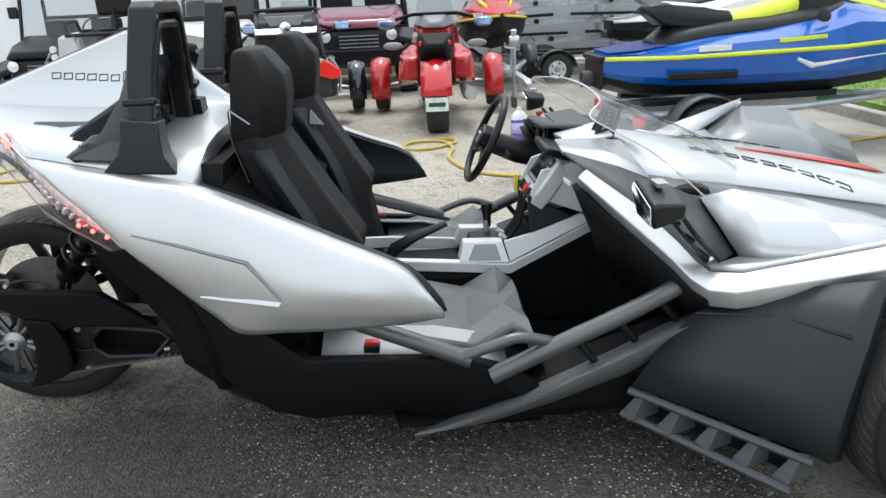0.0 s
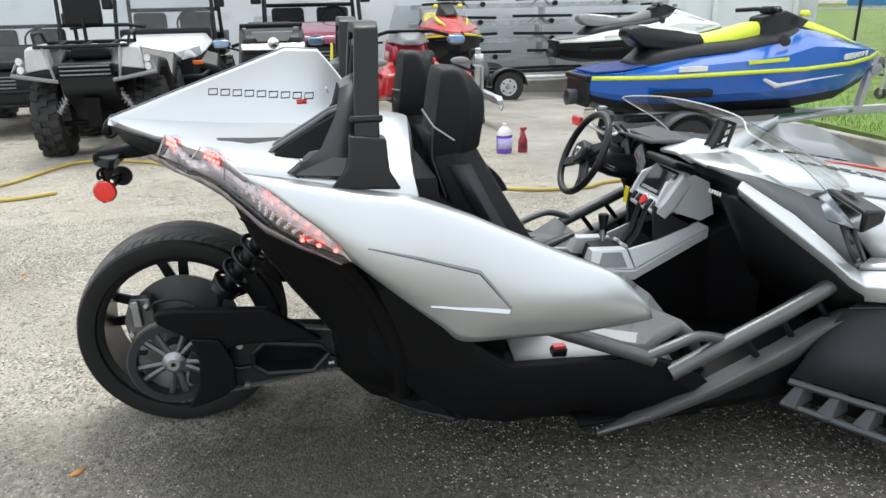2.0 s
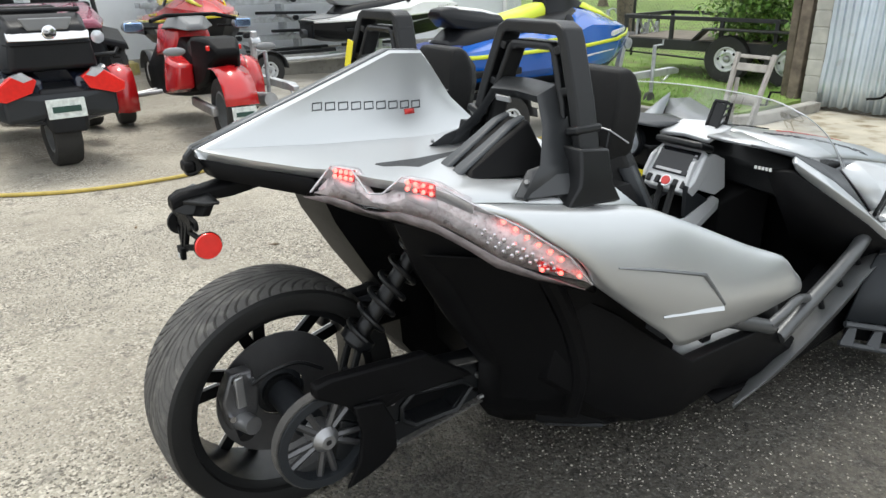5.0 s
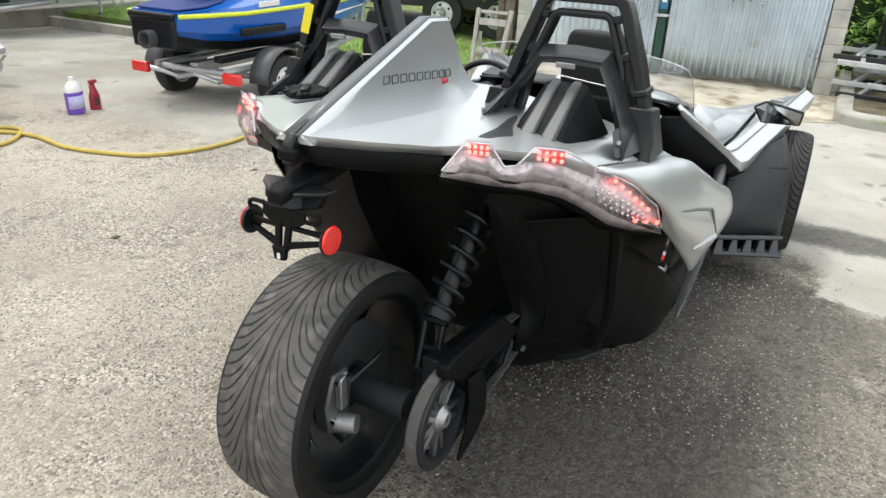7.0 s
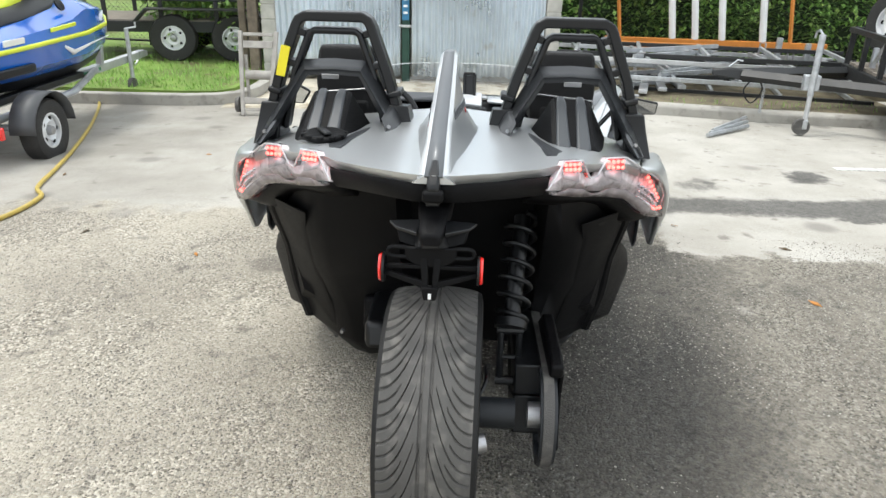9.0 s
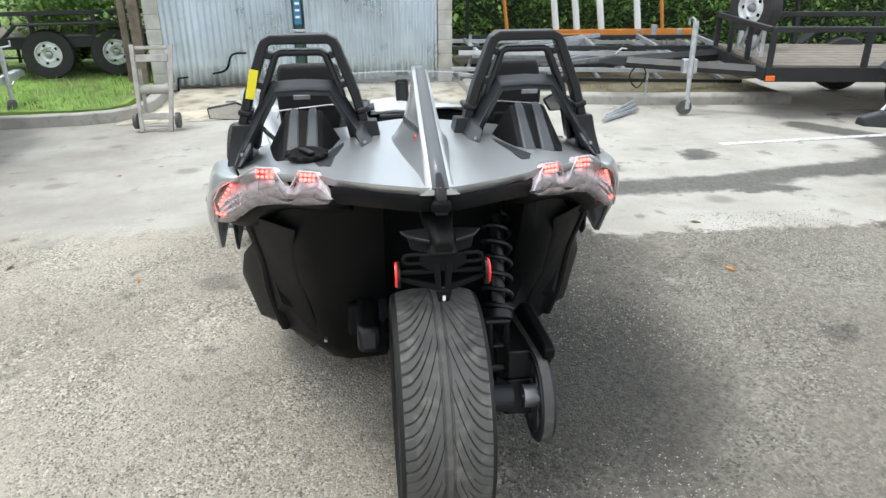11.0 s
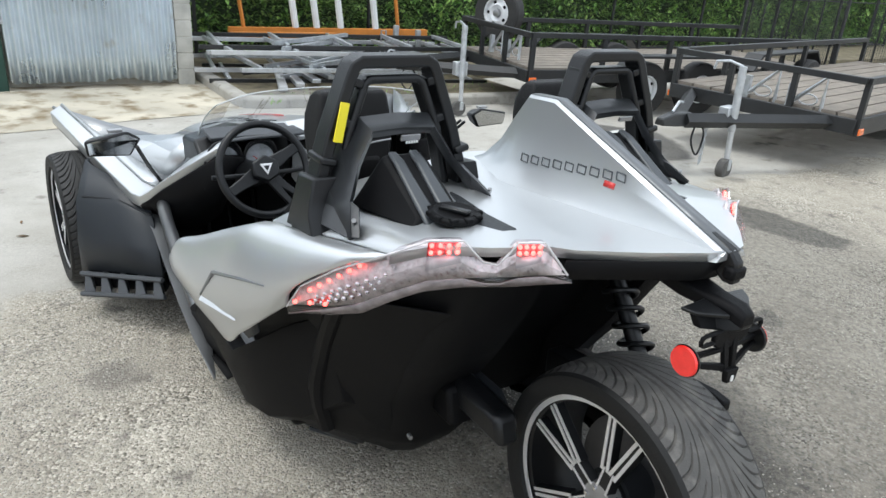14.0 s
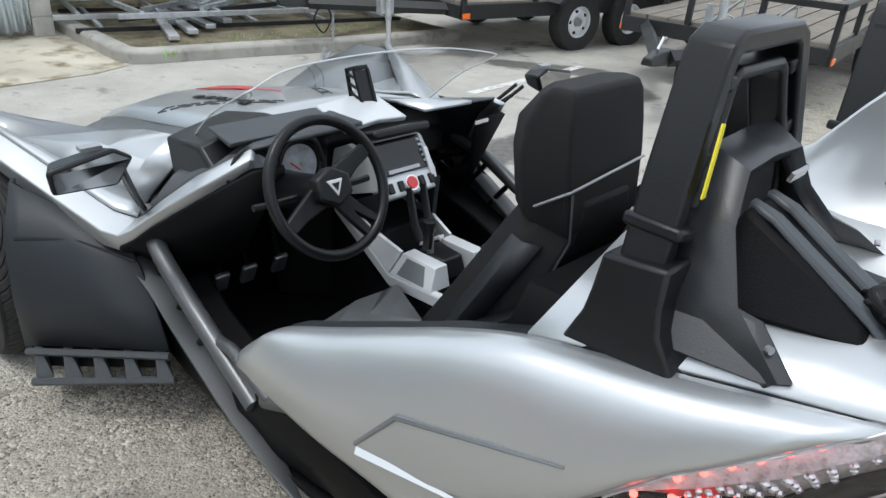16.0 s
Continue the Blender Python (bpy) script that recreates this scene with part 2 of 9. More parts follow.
    wet_shade = math2('MAXIMUM', math2('ADD', wet_shade, math2('MULTIPLY', gap, math2('MULTIPLY', math2('SUBTRACT', noise_at(30, 6, 0.75), 0.5), 2.2))), 0.0)
    # smooth light concrete lane further on, worn and stained
    lane = step(xx, 2.5, 2.8)
    conc = mix(step(noise_at(1.7), 0.35, 0.7), (0.36, 0.345, 0.31), (0.46, 0.445, 0.41))
    conc = mix(step(noise_at(4.5, 8), 0.6, 0.72), conc, (0.2, 0.19, 0.17))
    # a pale smooth slab and a few worn scraps of it beside the roadster
    rag = math2('MULTIPLY', math2('SUBTRACT', noise_at(5, 7, 0.7), 0.5), 0.55)
    sx, sy = math2('ADD', sep.outputs[0], rag), math2('ADD', sep.outputs[1], rag)
    slab = math2('MULTIPLY', step(sx, 2.12, 2.2), math2('MULTIPLY', step(sy, -3.6, -3.5), math2('SUBTRACT', 1.0, step(sy, -1.3, -1.2))))
    area = math2('MULTIPLY', math2('MULTIPLY', step(sx, 1.2, 1.5), step(sy, -3.4, -2.9)), math2('SUBTRACT', 1.0, step(sy, -1.6, -1.3)))
    slab = math2('MAXIMUM', slab, math2('MULTIPLY', area, step(noise_at(2.6, 4), 0.63, 0.66)))
    slab = math2('MULTIPLY', slab, math2('SUBTRACT', 1.0, step(sx, 2.88, 2.96)))
    wet_shade = math2('MULTIPLY', wet_shade, math2('SUBTRACT', 1.0, math2('MULTIPLY', slab, 0.97)))
    base = mix(math2('MULTIPLY', math2('MAXIMUM', lane, slab), 0.85), base, conc)
    spots = N.new("ShaderNodeTexVoronoi")
    spots.inputs["Scale"].default_value = 1.1
    L.new(geo.outputs["Position"], spots.inputs["Vector"])
    base = mix(math2('MULTIPLY', math2('SUBTRACT', 1.0, step(spots.outputs["Distance"], 0.06, 0.16)), 0.45), base, (0.1, 0.095, 0.09))
    # lane darker and browner past y = 1.5, in soft blotches
    lane_dark = math2('MULTIPLY', step(math2('ADD', sep.outputs[1], wob2), 1.5, 2.9), math2('ADD', 0.35, math2('MULTIPLY', step(noise_at(0.7, 5), 0.4, 0.65), 0.5)))
    base = mix(math2('MULTIPLY', math2('MULTIPLY', lane_dark, lane), 0.65), base, (0.17, 0.155, 0.13))
    base = mix(math2('MULTIPLY', wet_shade, 0.95), base, (0.022, 0.021, 0.02))
    base = mix(math2('MULTIPLY', math2('MULTIPLY', step(chips.outputs[0], 0.8, 0.92), wet_shade), 0.7), base, (0.15, 0.144, 0.133))
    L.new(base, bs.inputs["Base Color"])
    rough = math2('SUBTRACT', 0.9, math2('MULTIPLY', wet_shade, 0.36))
    L.new(rough, bs.inputs["Roughness"])
    bs.inputs["Specular IOR Level"].default_value = 0.25
    bp = N.new("ShaderNodeBump")
    bp.inputs["Strength"].default_value, bp.inputs["Distance"].default_value = 0.9, 0.009
    h = math2('ADD', math2('MULTIPLY', vor.outputs["Distance"], -1.0), noise_at(160, 3))
    L.new(math2('MULTIPLY', h, math2('SUBTRACT', 1.0, math2('MULTIPLY', math2('MAXIMUM', lane, slab), 0.75))), bp.inputs["Height"])
    L.new(bp.outputs["Normal"], bs.inputs["Normal"])
    return m


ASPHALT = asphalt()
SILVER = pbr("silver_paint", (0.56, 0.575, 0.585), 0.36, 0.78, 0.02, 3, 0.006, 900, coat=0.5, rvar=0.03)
SILVER_P = pbr("silver_plastic", (0.6, 0.615, 0.63), 0.35, 0.15, 0.03, 4, 0.006, 500, coat=0.2)
SILVER_D = pbr("grey_paint", (0.2, 0.21, 0.22), 0.38, 0.5, 0.03, 3, 0.006, 900, coat=0.4)
TUBEG = pbr("tube_grey", (0.12, 0.124, 0.128), 0.34, 0.55, 0.08, 8, 0.01, 200)
BLADE = pbr("blade_grey", (0.17, 0.174, 0.178), 0.32, 0.1, 0.05, 4, 0.01, 300)
BLACK = pbr("black_plastic", (0.005, 0.005, 0.0056), 0.5, 0, 0.15, 5, 0.02, 500, dirt=(0.008, 0.008, 0.0076), dirt_at=0.6, spec=0.11)
SATIN = pbr("satin_black", (0.0065, 0.007, 0.008), 0.34, 0, 0.15, 5, 0.01, 400, spec=0.35)
CHAR = pbr("charcoal_plastic", (0.019, 0.0215, 0.025), 0.45, 0, 0.1, 4, 0.02, 500, spec=0.35)
SEAT = pbr("seat_cover", (0.0065, 0.0065, 0.007), 0.6, 0, 0.2, 9, 0.05, 600, spec=0.3)
LINER = pbr("liner_grey", (0.38, 0.39, 0.4), 0.5, 0, 0.12, 6, 0.03, 300, dirt=(0.24, 0.24, 0.23), dirt_at=0.6)
SEAT_G = pbr("seat_grey", (0.13, 0.135, 0.14), 0.55, 0, 0.1, 9, 0.05, 600)
SIDEWALL = pbr("tyre_sidewall", (0.012, 0.012, 0.012), 0.6, 0, 0.15, 9, 0.03, 200, spec=0.25)
RUBBER_F = pbr("front_tyre_rubber", (0.022, 0.0215, 0.021), 0.68, 0, 0.2, 7, 0.05, 220, dirt=(0.04, 0.038, 0.036), dirt_at=0.58)
RUBBER = pbr("tyre_rubber", (0.075, 0.072, 0.068), 0.72, 0, 0.2, 7, 0.05, 220, dirt=(0.15, 0.142, 0.13), dirt_at=0.52)
ALLOY = pbr("machined_alloy", (0.74, 0.74, 0.75), 0.42, 0.7, 0.05, 12, 0.01, 300)
STEEL = pbr("dull_steel", (0.4, 0.4, 0.41), 0.42, 0.9, 0.15, 10, 0.03, 150)
GALV = pbr("galvanised_steel", (0.5, 0.52, 0.54), 0.42, 0.7, 0.2, 14, 0.03, 60, dirt=(0.3, 0.3, 0.3), dirt_at=0.6)
CHROME = pbr("chrome", (0.8, 0.8, 0.82), 0.08, 1.0, 0.03, 5, 0)
RED = pbr("red_paint", (0.5, 0.012, 0.015), 0.22, 0, 0.08, 4, 0, coat=0.8)
RED_MARK = pbr("red_mark", (0.55, 0.02, 0.015), 0.35, 0, 0.05, 4, 0, coat=0.4)
REFLECTOR = pbr("red_reflector", (0.75, 0.02, 0.015), 0.2, 0, 0.08, 40, 0.02, 200, coat=0.8)
YELLOW = pbr("yellow_tag", (0.8, 0.68, 0.02), 0.5, 0, 0.06, 10, 0.01)
WHITE = pbr("white_paint", (0.78, 0.78, 0.77), 0.35, 0, 0.04, 4, 0.005, coat=0.3)
TRIM = pbr("trim_grey", (0.055, 0.059, 0.065), 0.55, 0.0, 0.05, 5, 0.01, 300)
GAPBAND = pbr("band_grey", (0.13, 0.137, 0.145), 0.4, 0.3, 0.05, 5, 0.01, 300)
STRIP = pbr("strip_dark", (0.13, 0.137, 0.145), 0.32, 0.3, 0.1, 5, 0, spec=0.3)
ARCH = pbr("arch_grey", (0.026, 0.028, 0.031), 0.36, 0, 0.08, 5, 0.01, 400)
GUARD = pbr("guard_plastic", (0.018, 0.0212, 0.0255), 0.42, 0, 0.1, 5, 0.02, 400, spec=0.35)
ARMB = pbr("arm_black", (0.0105, 0.0115, 0.013), 0.4, 0, 0.12, 5, 0.02, 400, spec=0.35)
RIBG = pbr("rib_grey", (0.045, 0.05, 0.056), 0.42, 0, 0.08, 5, 0.01)
LETTER = pbr("dark_letter", (0.06, 0.065, 0.07), 0.3, 0.3, 0.05, 9, 0)
LETTER_D = pbr("soft_letter", (0.16, 0.165, 0.17), 0.35, 0.4, 0.3, 60, 0)
CONCRETE = pbr("concrete", (0.36, 0.345, 0.31), 0.88, 0, 0.2, 3, 0.08, 60, dirt=(0.2, 0.19, 0.165), dirt_at=0.56)
SCREEN = clear("windscreen_tint", (0.9, 0.9, 0.9), 0.18)
GLASS = clear("glass", (0.75, 0.78, 0.8), 0.2)
LENS = clear("lamp_lens", (0.94, 0.91, 0.92), 0.2, 0.12, 0.4)
LED = glow("led_red", (1.0, 0.09, 0.07), 6.0)
LAMP_BACK = pbr("lamp_reflector", (0.75, 0.72, 0.73), 0.3, 0.2, 0.3, 40, 0.3, 90, dirt=(0.45, 0.33, 0.35), dirt_at=0.55)
LAMP_BAND = pbr("lamp_smoked_band", (0.24, 0.21, 0.218), 0.22, 0.0, 0.35, 25, 0.15, 260, coat=0.4)
LAMP_RIM = pbr("lamp_clear_edge", (0.62, 0.6, 0.62), 0.15, 0.3, 0.2, 40, 0)
# red tint and slight emission stand for the diodes' glow on the cells
LAMP_RED_GLOW = pbr("lamp_red_glow", (0.4, 0.03, 0.035), 0.2, 0, 0.2, 60, 0.05, 120, coat=0.5)
lr = LAMP_RED_GLOW.node_tree.nodes["Principled BSDF"]
lr.inputs["Emission Color"].default_value, lr.inputs["Emission Strength"].default_value = (1.0, 0.03, 0.03, 1), 0.1
DISC = pbr("dark_steel", (0.14, 0.14, 0.145), 0.4, 0.8, 0.15, 10, 0.03, 150)
MIRROR = pbr("mirror", (0.75, 0.78, 0.8), 0.03, 1.0, 0.02, 3, 0)

# ---- ground, kerbs, beds, wall and shed ----
def leaf_cloud(name, spots, size, mats, label, cat, seed=1, kind="", parent=None):
    """Many small bent leaves: spots is a list of (place, spread, count)."""
    rd = random.Random(seed)
    verts, faces, mi = [], [], []
    for c, spread, count in spots:
        for _ in range(count):
            while True:
                p = Vector((rd.uniform(-1, 1), rd.uniform(-1, 1), rd.uniform(-1, 1)))
                if 0.25 < p.length < 1:
                    break
            p = Vector(c) + Vector((p.x * spread[0], p.y * spread[1], p.z * spread[2]))
            d = Vector((rd.gauss(0, 1), rd.gauss(0, 1), rd.gauss(0, 0.6))).normalized()
            a, b, _ = frame_of(d)
            s = size * rd.uniform(0.6, 1.4)
            k = len(verts)
            verts += [p - d * s, p + a * s * 0.5 + b * s * 0.12, p + d * s, p - a * s * 0.5 + b * s * 0.12]
            faces.append((k, k + 1, k + 2, k + 3))
            mi.append(rd.randrange(len(mats)))
    me = bpy.data.meshes.new(name)
    me.from_pydata(verts, [], faces)
    for m in mats:
        me.materials.append(m)
    me.polygons.foreach_set("material_index", mi)
    ob = new(name, me)
    if parent:
        ob.parent = parent
    return tagged(ob, label, cat, "", kind)


def leaf_mat(name, col):
    m = pbr(name, col, 0.5, 0, 0.35, 1.2, 0)
    bs = m.node_tree.nodes["Principled BSDF"]
    bs.inputs["Subsurface Weight"].default_value = 0.0
    return m


LEAVES = [leaf_mat("leaf_a", (0.17, 0.33, 0.06)), leaf_mat("leaf_b", (0.25, 0.43, 0.09)), leaf_mat("leaf_c", (0.09, 0.2, 0.035)), leaf_mat("leaf_d", (0.34, 0.5, 0.12))]
GRASS = pbr("grass", (0.15, 0.235, 0.045), 0.9, 0, 0.4, 1.3, 0.5, 28, dirt=(0.13, 0.12, 0.05), dirt_at=0.5)
EARTH = pbr("leaf_litter", (0.13, 0.11, 0.07), 0.95, 0, 0.4, 5, 0.4, 30, dirt=(0.2, 0.19, 0.1), dirt_at=0.55)
APRON = pbr("pale_concrete", (0.47, 0.43, 0.345), 0.9, 0, 0.25, 1.6, 0.06, 50, dirt=(0.2, 0.155, 0.09), dirt_at=0.5)
WALL = pbr("grey_wall_paint", (0.74, 0.76, 0.78), 0.75, 0, 0.06, 0.8, 0.04, 30, dirt=(0.6, 0.61, 0.62), dirt_at=0.6)
BARK = pbr("bark", (0.16, 0.13, 0.1), 0.95, 0, 0.35, 9, 0.5, 25)
TIN = pbr("corrugated_tin", (0.62, 0.69, 0.745), 0.3, 0.78, 0.14, 1.8, 0.05, 12, dirt=(0.46, 0.45, 0.42), dirt_at=0.64)
BLOCK = pbr("block_work", (0.45, 0.44, 0.4), 0.9, 0, 0.2, 5, 0.2, 60)
FENCE_M = pbr("black_fence", (0.015, 0.016, 0.016), 0.5, 0.2, 0.1, 5, 0.02)

def gz(x, y):
    """The yard falls away gently beyond the roadster."""
    return -0.0125 * max(0.0, min(y, 12.0) - 1.0) - 0.041 * max(0.0, min(x, 6.4) - 2.0)


GXS = [-450, -60, -20, -8, -4, -2, 0, 2, 2.8, 3.4, 4, 5, 6, 6.4, 8, 12, 30, 120, 450]
GYS = [-450, -60, -20, -8, -4, -2, 0, 1, 2, 4, 6, 8, 10, 12, 30, 120, 450]
ground = struct("ground", sheet(B(), [[(x, y, gz(x, y)) for y in GYS] for x in GXS]), ASPHALT, "worn grey asphalt and concrete yard, moist in places, with painted shade", "ground", angle=80)


def kerb_run(name, path, w=0.17, h=0.13):
    rings = []
    P = [Vector(p) for p in path]
    for i, p in enumerate(P):
        d = (P[min(i + 1, len(P) - 1)] - P[max(i - 1, 0)]).normalized()
        n = Vector((-d.y, d.x, 0))
        rings.append([p + n * a + Vector((0, 0, z)) for a, z in ((0, -0.08), (0, h * 0.8), (0.03, h), (w, h), (w, -0.08))])
    return struct(name, ring_faces(B(), rings), CONCRETE, "rough pale concrete kerb", "kerb", 0.012)


kz = lambda x, y: (x, y, gz(x, y))
kerb_run("kerb_1", [kz(8.65, 2.98), kz(7.35, 2.96), kz(7.05, 3.02), kz(6.90, 3.2), kz(6.83, 3.5), kz(6.81, 4), kz(6.81, 5), kz(6.81, 8), kz(6.81, 30)])
kerb_run("kerb_2", [kz(6.55, -5.2), kz(6.74, -3.4), kz(6.95, -2.4), kz(7.10, -1.45), kz(7.18, -1.30), kz(7.36, -1.22), kz(9.4, -1.24)][::-1])
bm = prism(B(), [(6.97, 120), (6.97, 3.6), (7.05, 3.25), (7.3, 3.1), (8.6, 3.12), (10.4, 3.2), (10.4, -1.2), (160, -1.2), (160, 120)], -0.5, -0.095, "xy")
struct("lawn", bm, GRASS, "bright mown grass field", "grass")
bm = prism(B(), [(6.70, -5.2), (6.88, -3.4), (7.08, -2.4), (7.25, -1.4), (9.4, -1.38), (40, -1.38), (40, -26), (8.4, -26), (8.4, -5.2)], -0.5, -0.075, "xy")
struct("planting_bed", bm, EARTH, "bare bed with leaf litter behind the kerb", "bed")
AP = [(6.58, 3.05), (6.62, 2.2), (6.66, 1.3), (6.70, 0.8), (6.88, 0.0), (6.98, -0.9), (7.15, -1.25)]
struct("apron", sheet(B(), [[(x, y, gz(x, y) + 0.006), (x + 0.8, y, gz(x + 0.8, y) + 0.006), (9.3, y, gz(9.3, y) + 0.006)] for x, y in AP]), APRON, "pale stained concrete apron before the shed", "concrete", angle=80)
PAINT_W = pbr("worn_line_paint", (0.6, 0.6, 0.58), 0.8, 0, 0.15, 9, 0.02, dirt=(0.25, 0.24, 0.22), dirt_at=0.5)
bm = box(B(), (4.6, -4.2, gz(4.6, -4.2) + 0.004), (0.10, 1.9, 0.006), (0, 2.8, 4))
struct("white_line", bm, PAINT_W, "worn white parking line", "marking")

# grey building wall behind the parked machines
WY = 12.7
struct("wall_north", box(B(), (2.0, WY + 0.15, 2.3), (20.4, 0.3, 5.2)), WALL, "pale grey painted building wall", "wall")
struct("baseboard", box(B(), (2.0, WY - 0.06, -0.06), (20.4, 0.12, 0.26)), CONCRETE, "concrete footing under the wall", "footing", 0.01)
struct("step_1", box(B(), (7.4, 11.7, -0.16), (9.0, 1.4, 0.30)), CONCRETE, "low concrete step along the wall", "step", 0.02)
struct("step_2", box(B(), (1.0, 12.35, -0.06), (3.0, 0.5, 0.24)), pbr("yellow_worn", (0.45, 0.38, 0.14), 0.85, 0, 0.25, 5, 0.05, dirt=(0.3, 0.28, 0.24), dirt_at=0.5), "worn yellow-edged concrete step", "step", 0.02)
for k, x in enumerate((9.6, 11.6)):
    struct("downpipe_%d" % (k + 1), tube(B(), [(x, WY - 0.06, -0.3), (x, WY - 0.06, 4.5)], 0.06, 12), WHITE, "white downpipe on the wall", "pipe")

# tin shed: corrugated sheets between block piers
shed = thing("shed", "shed of dented corrugated tin between block piers", "shed")


def tin_sheet(y0, y1, x, z0, z1, name, seed):
    rd = random.Random(seed)
    cols = int((y1 - y0) / 0.011)
    rows = []
    for j in range(11):
        f = j / 10
        row = []
        for i in range(cols + 1):
            y = y0 + (y1 - y0) * i / cols
            dent = 0.034 * noise.noise((y * 1.3 + seed, f * 3.0, 0.0)) + 0.05 * noise.noise((y * 5, f * 7 + seed, 3.0)) * max(0, 1 - 2.2 * f)
            z = z0 + (z1 - z0) * f + (0.06 * noise.noise((y * 2.0 + seed * 3, 9.0, 1.0)) + 0.03 * noise.noise((y * 14, 2.0, 1.0)) if j == 0 else 0)
            row.append((x + 0.019 * math.cos(2 * math.pi * y / 0.09) + dent, y, z))
        rows.append(row)
    return part(name, sheet(B(), rows), TIN, shed, "dented corrugated tin sheet", solid=0.002, angle=60)


SX = 8.75
tin_sheet(1.12, 2.92, SX, -0.13, 2.9, "tin_sheet", 1)
tin_sheet(-0.92, 0.96, SX - 0.04, -0.10, 2.9, "tin_sheet", 5)
for y in (3.03, -1.04):
    pier = part("pier", box(B(), (SX + 0.1, y, 1.35), (0.22, 0.19, 3.1)), BLOCK, shed, "rough block pier")
    for k in range(15):
        part("block", box(B(), (SX + 0.1, y, -0.08 + 0.203 * k), (0.235, 0.21, 0.19)), BLOCK, pier, "", 0.008)
part("shed_body", box(B(), (SX + 0.95, 1.0, 1.35), (1.6, 3.9, 3.1)), BLOCK, shed)
DKGREEN = pbr("dark_green", (0.012, 0.05, 0.035), 0.5, 0, 0.2, 8, 0.03)
part("green_post", box(B(), (SX - 0.02, 1.04, 1.35), (0.09, 0.11, 3.1)), DKGREEN, shed, "dark green door post", 0.01)
part("door_latch", box(B(), (SX - 0.09, 1.04, 0.60), (0.03, 0.19, 0.035)), GALV, shed, "", 0.006)
part("sign_panel", box(B(), (SX - 0.075, 1.04, 0.93), (0.012, 0.10, 0.5)), pbr("sign_blue", (0.03, 0.16, 0.3), 0.4, 0, 0.2, 20, 0), shed, "small blue and green sign")
for k in range(4):
    part("sign_bar", box(B(), (SX - 0.083, 1.04, 0.78 + 0.09 * k), (0.006, 0.06, 0.03)), WHITE, shed)
part("bent_bar", tube(B(), arc([(SX - 0.03, 2.3, 0.02), (SX - 0.06, 2.1, 0.08), (SX - 0.06, 2.0, 0.28), (SX - 0.04, 1.8, 0.30)], 4), 0.016, 6), BLACK, shed, "bent black bar")
part("foot_board", box(B(), (SX - 0.15, 1.28, -0.17), (0.10, 0.35, 0.05)), WHITE, shed, "white board at the foot")
part("timber_post", box(B(), (SX + 0.1, 3.28, 1.3), (0.16, 0.14, 3.0), (0, 2, 5)), BARK, shed, "weathered timber post", 0.01)
part("timber_post", box(B(), (SX + 0.13, 3.46, 1.2), (0.10, 0.10, 2.8), (0, -2, 12)), BARK, shed, "", 0.01)

# hedge, bush and chain-link fence
hs = []
rd = random.Random(3)
for i in range(150):
    y = -1.5 - 24 * i / 149
    for z in (0.2, 0.8, 1.4, 2.0, 2.6):
        hs.append(((11.0 + rd.uniform(-0.25, 0.35), y + rd.uniform(-0.2, 0.2), z + rd.uniform(-0.25, 0.25)), (0.45, 0.42, 0.42), 130))
leaf_cloud("hedge", hs, 0.055, LEAVES, "dense green hedge behind the yard", "hedge", 4, "stuff")
# dark blocks fill the foliage, their colour standing for its inner shade
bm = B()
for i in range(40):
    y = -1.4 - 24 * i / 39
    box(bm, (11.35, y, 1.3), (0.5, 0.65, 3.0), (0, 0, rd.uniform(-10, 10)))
tagged(part("hedge_core", bm, pbr("hedge_shade", (0.03, 0.055, 0.018), 0.95, 0, 0.4, 4, 0.2)), "dark blocks standing for shade inside the hedge", "hedge", "", "stuff")
leaf_cloud("bush", [((10.0 + rd.uniform(-.4, .6), 4.3 + rd.uniform(-.7, 1.0), 0.1 + rd.uniform(0, 2.5)), (0.38, 0.38, 0.33), 110) for _ in range(130)], 0.05, LEAVES, "leafy shrub beside the shed", "bush", 8)

# ---- the three-wheeled roadster: x ahead, rear axle over the origin ----
roadster = thing("roadster", "silver three-wheeled open roadster with black plastic trim", "vehicle")


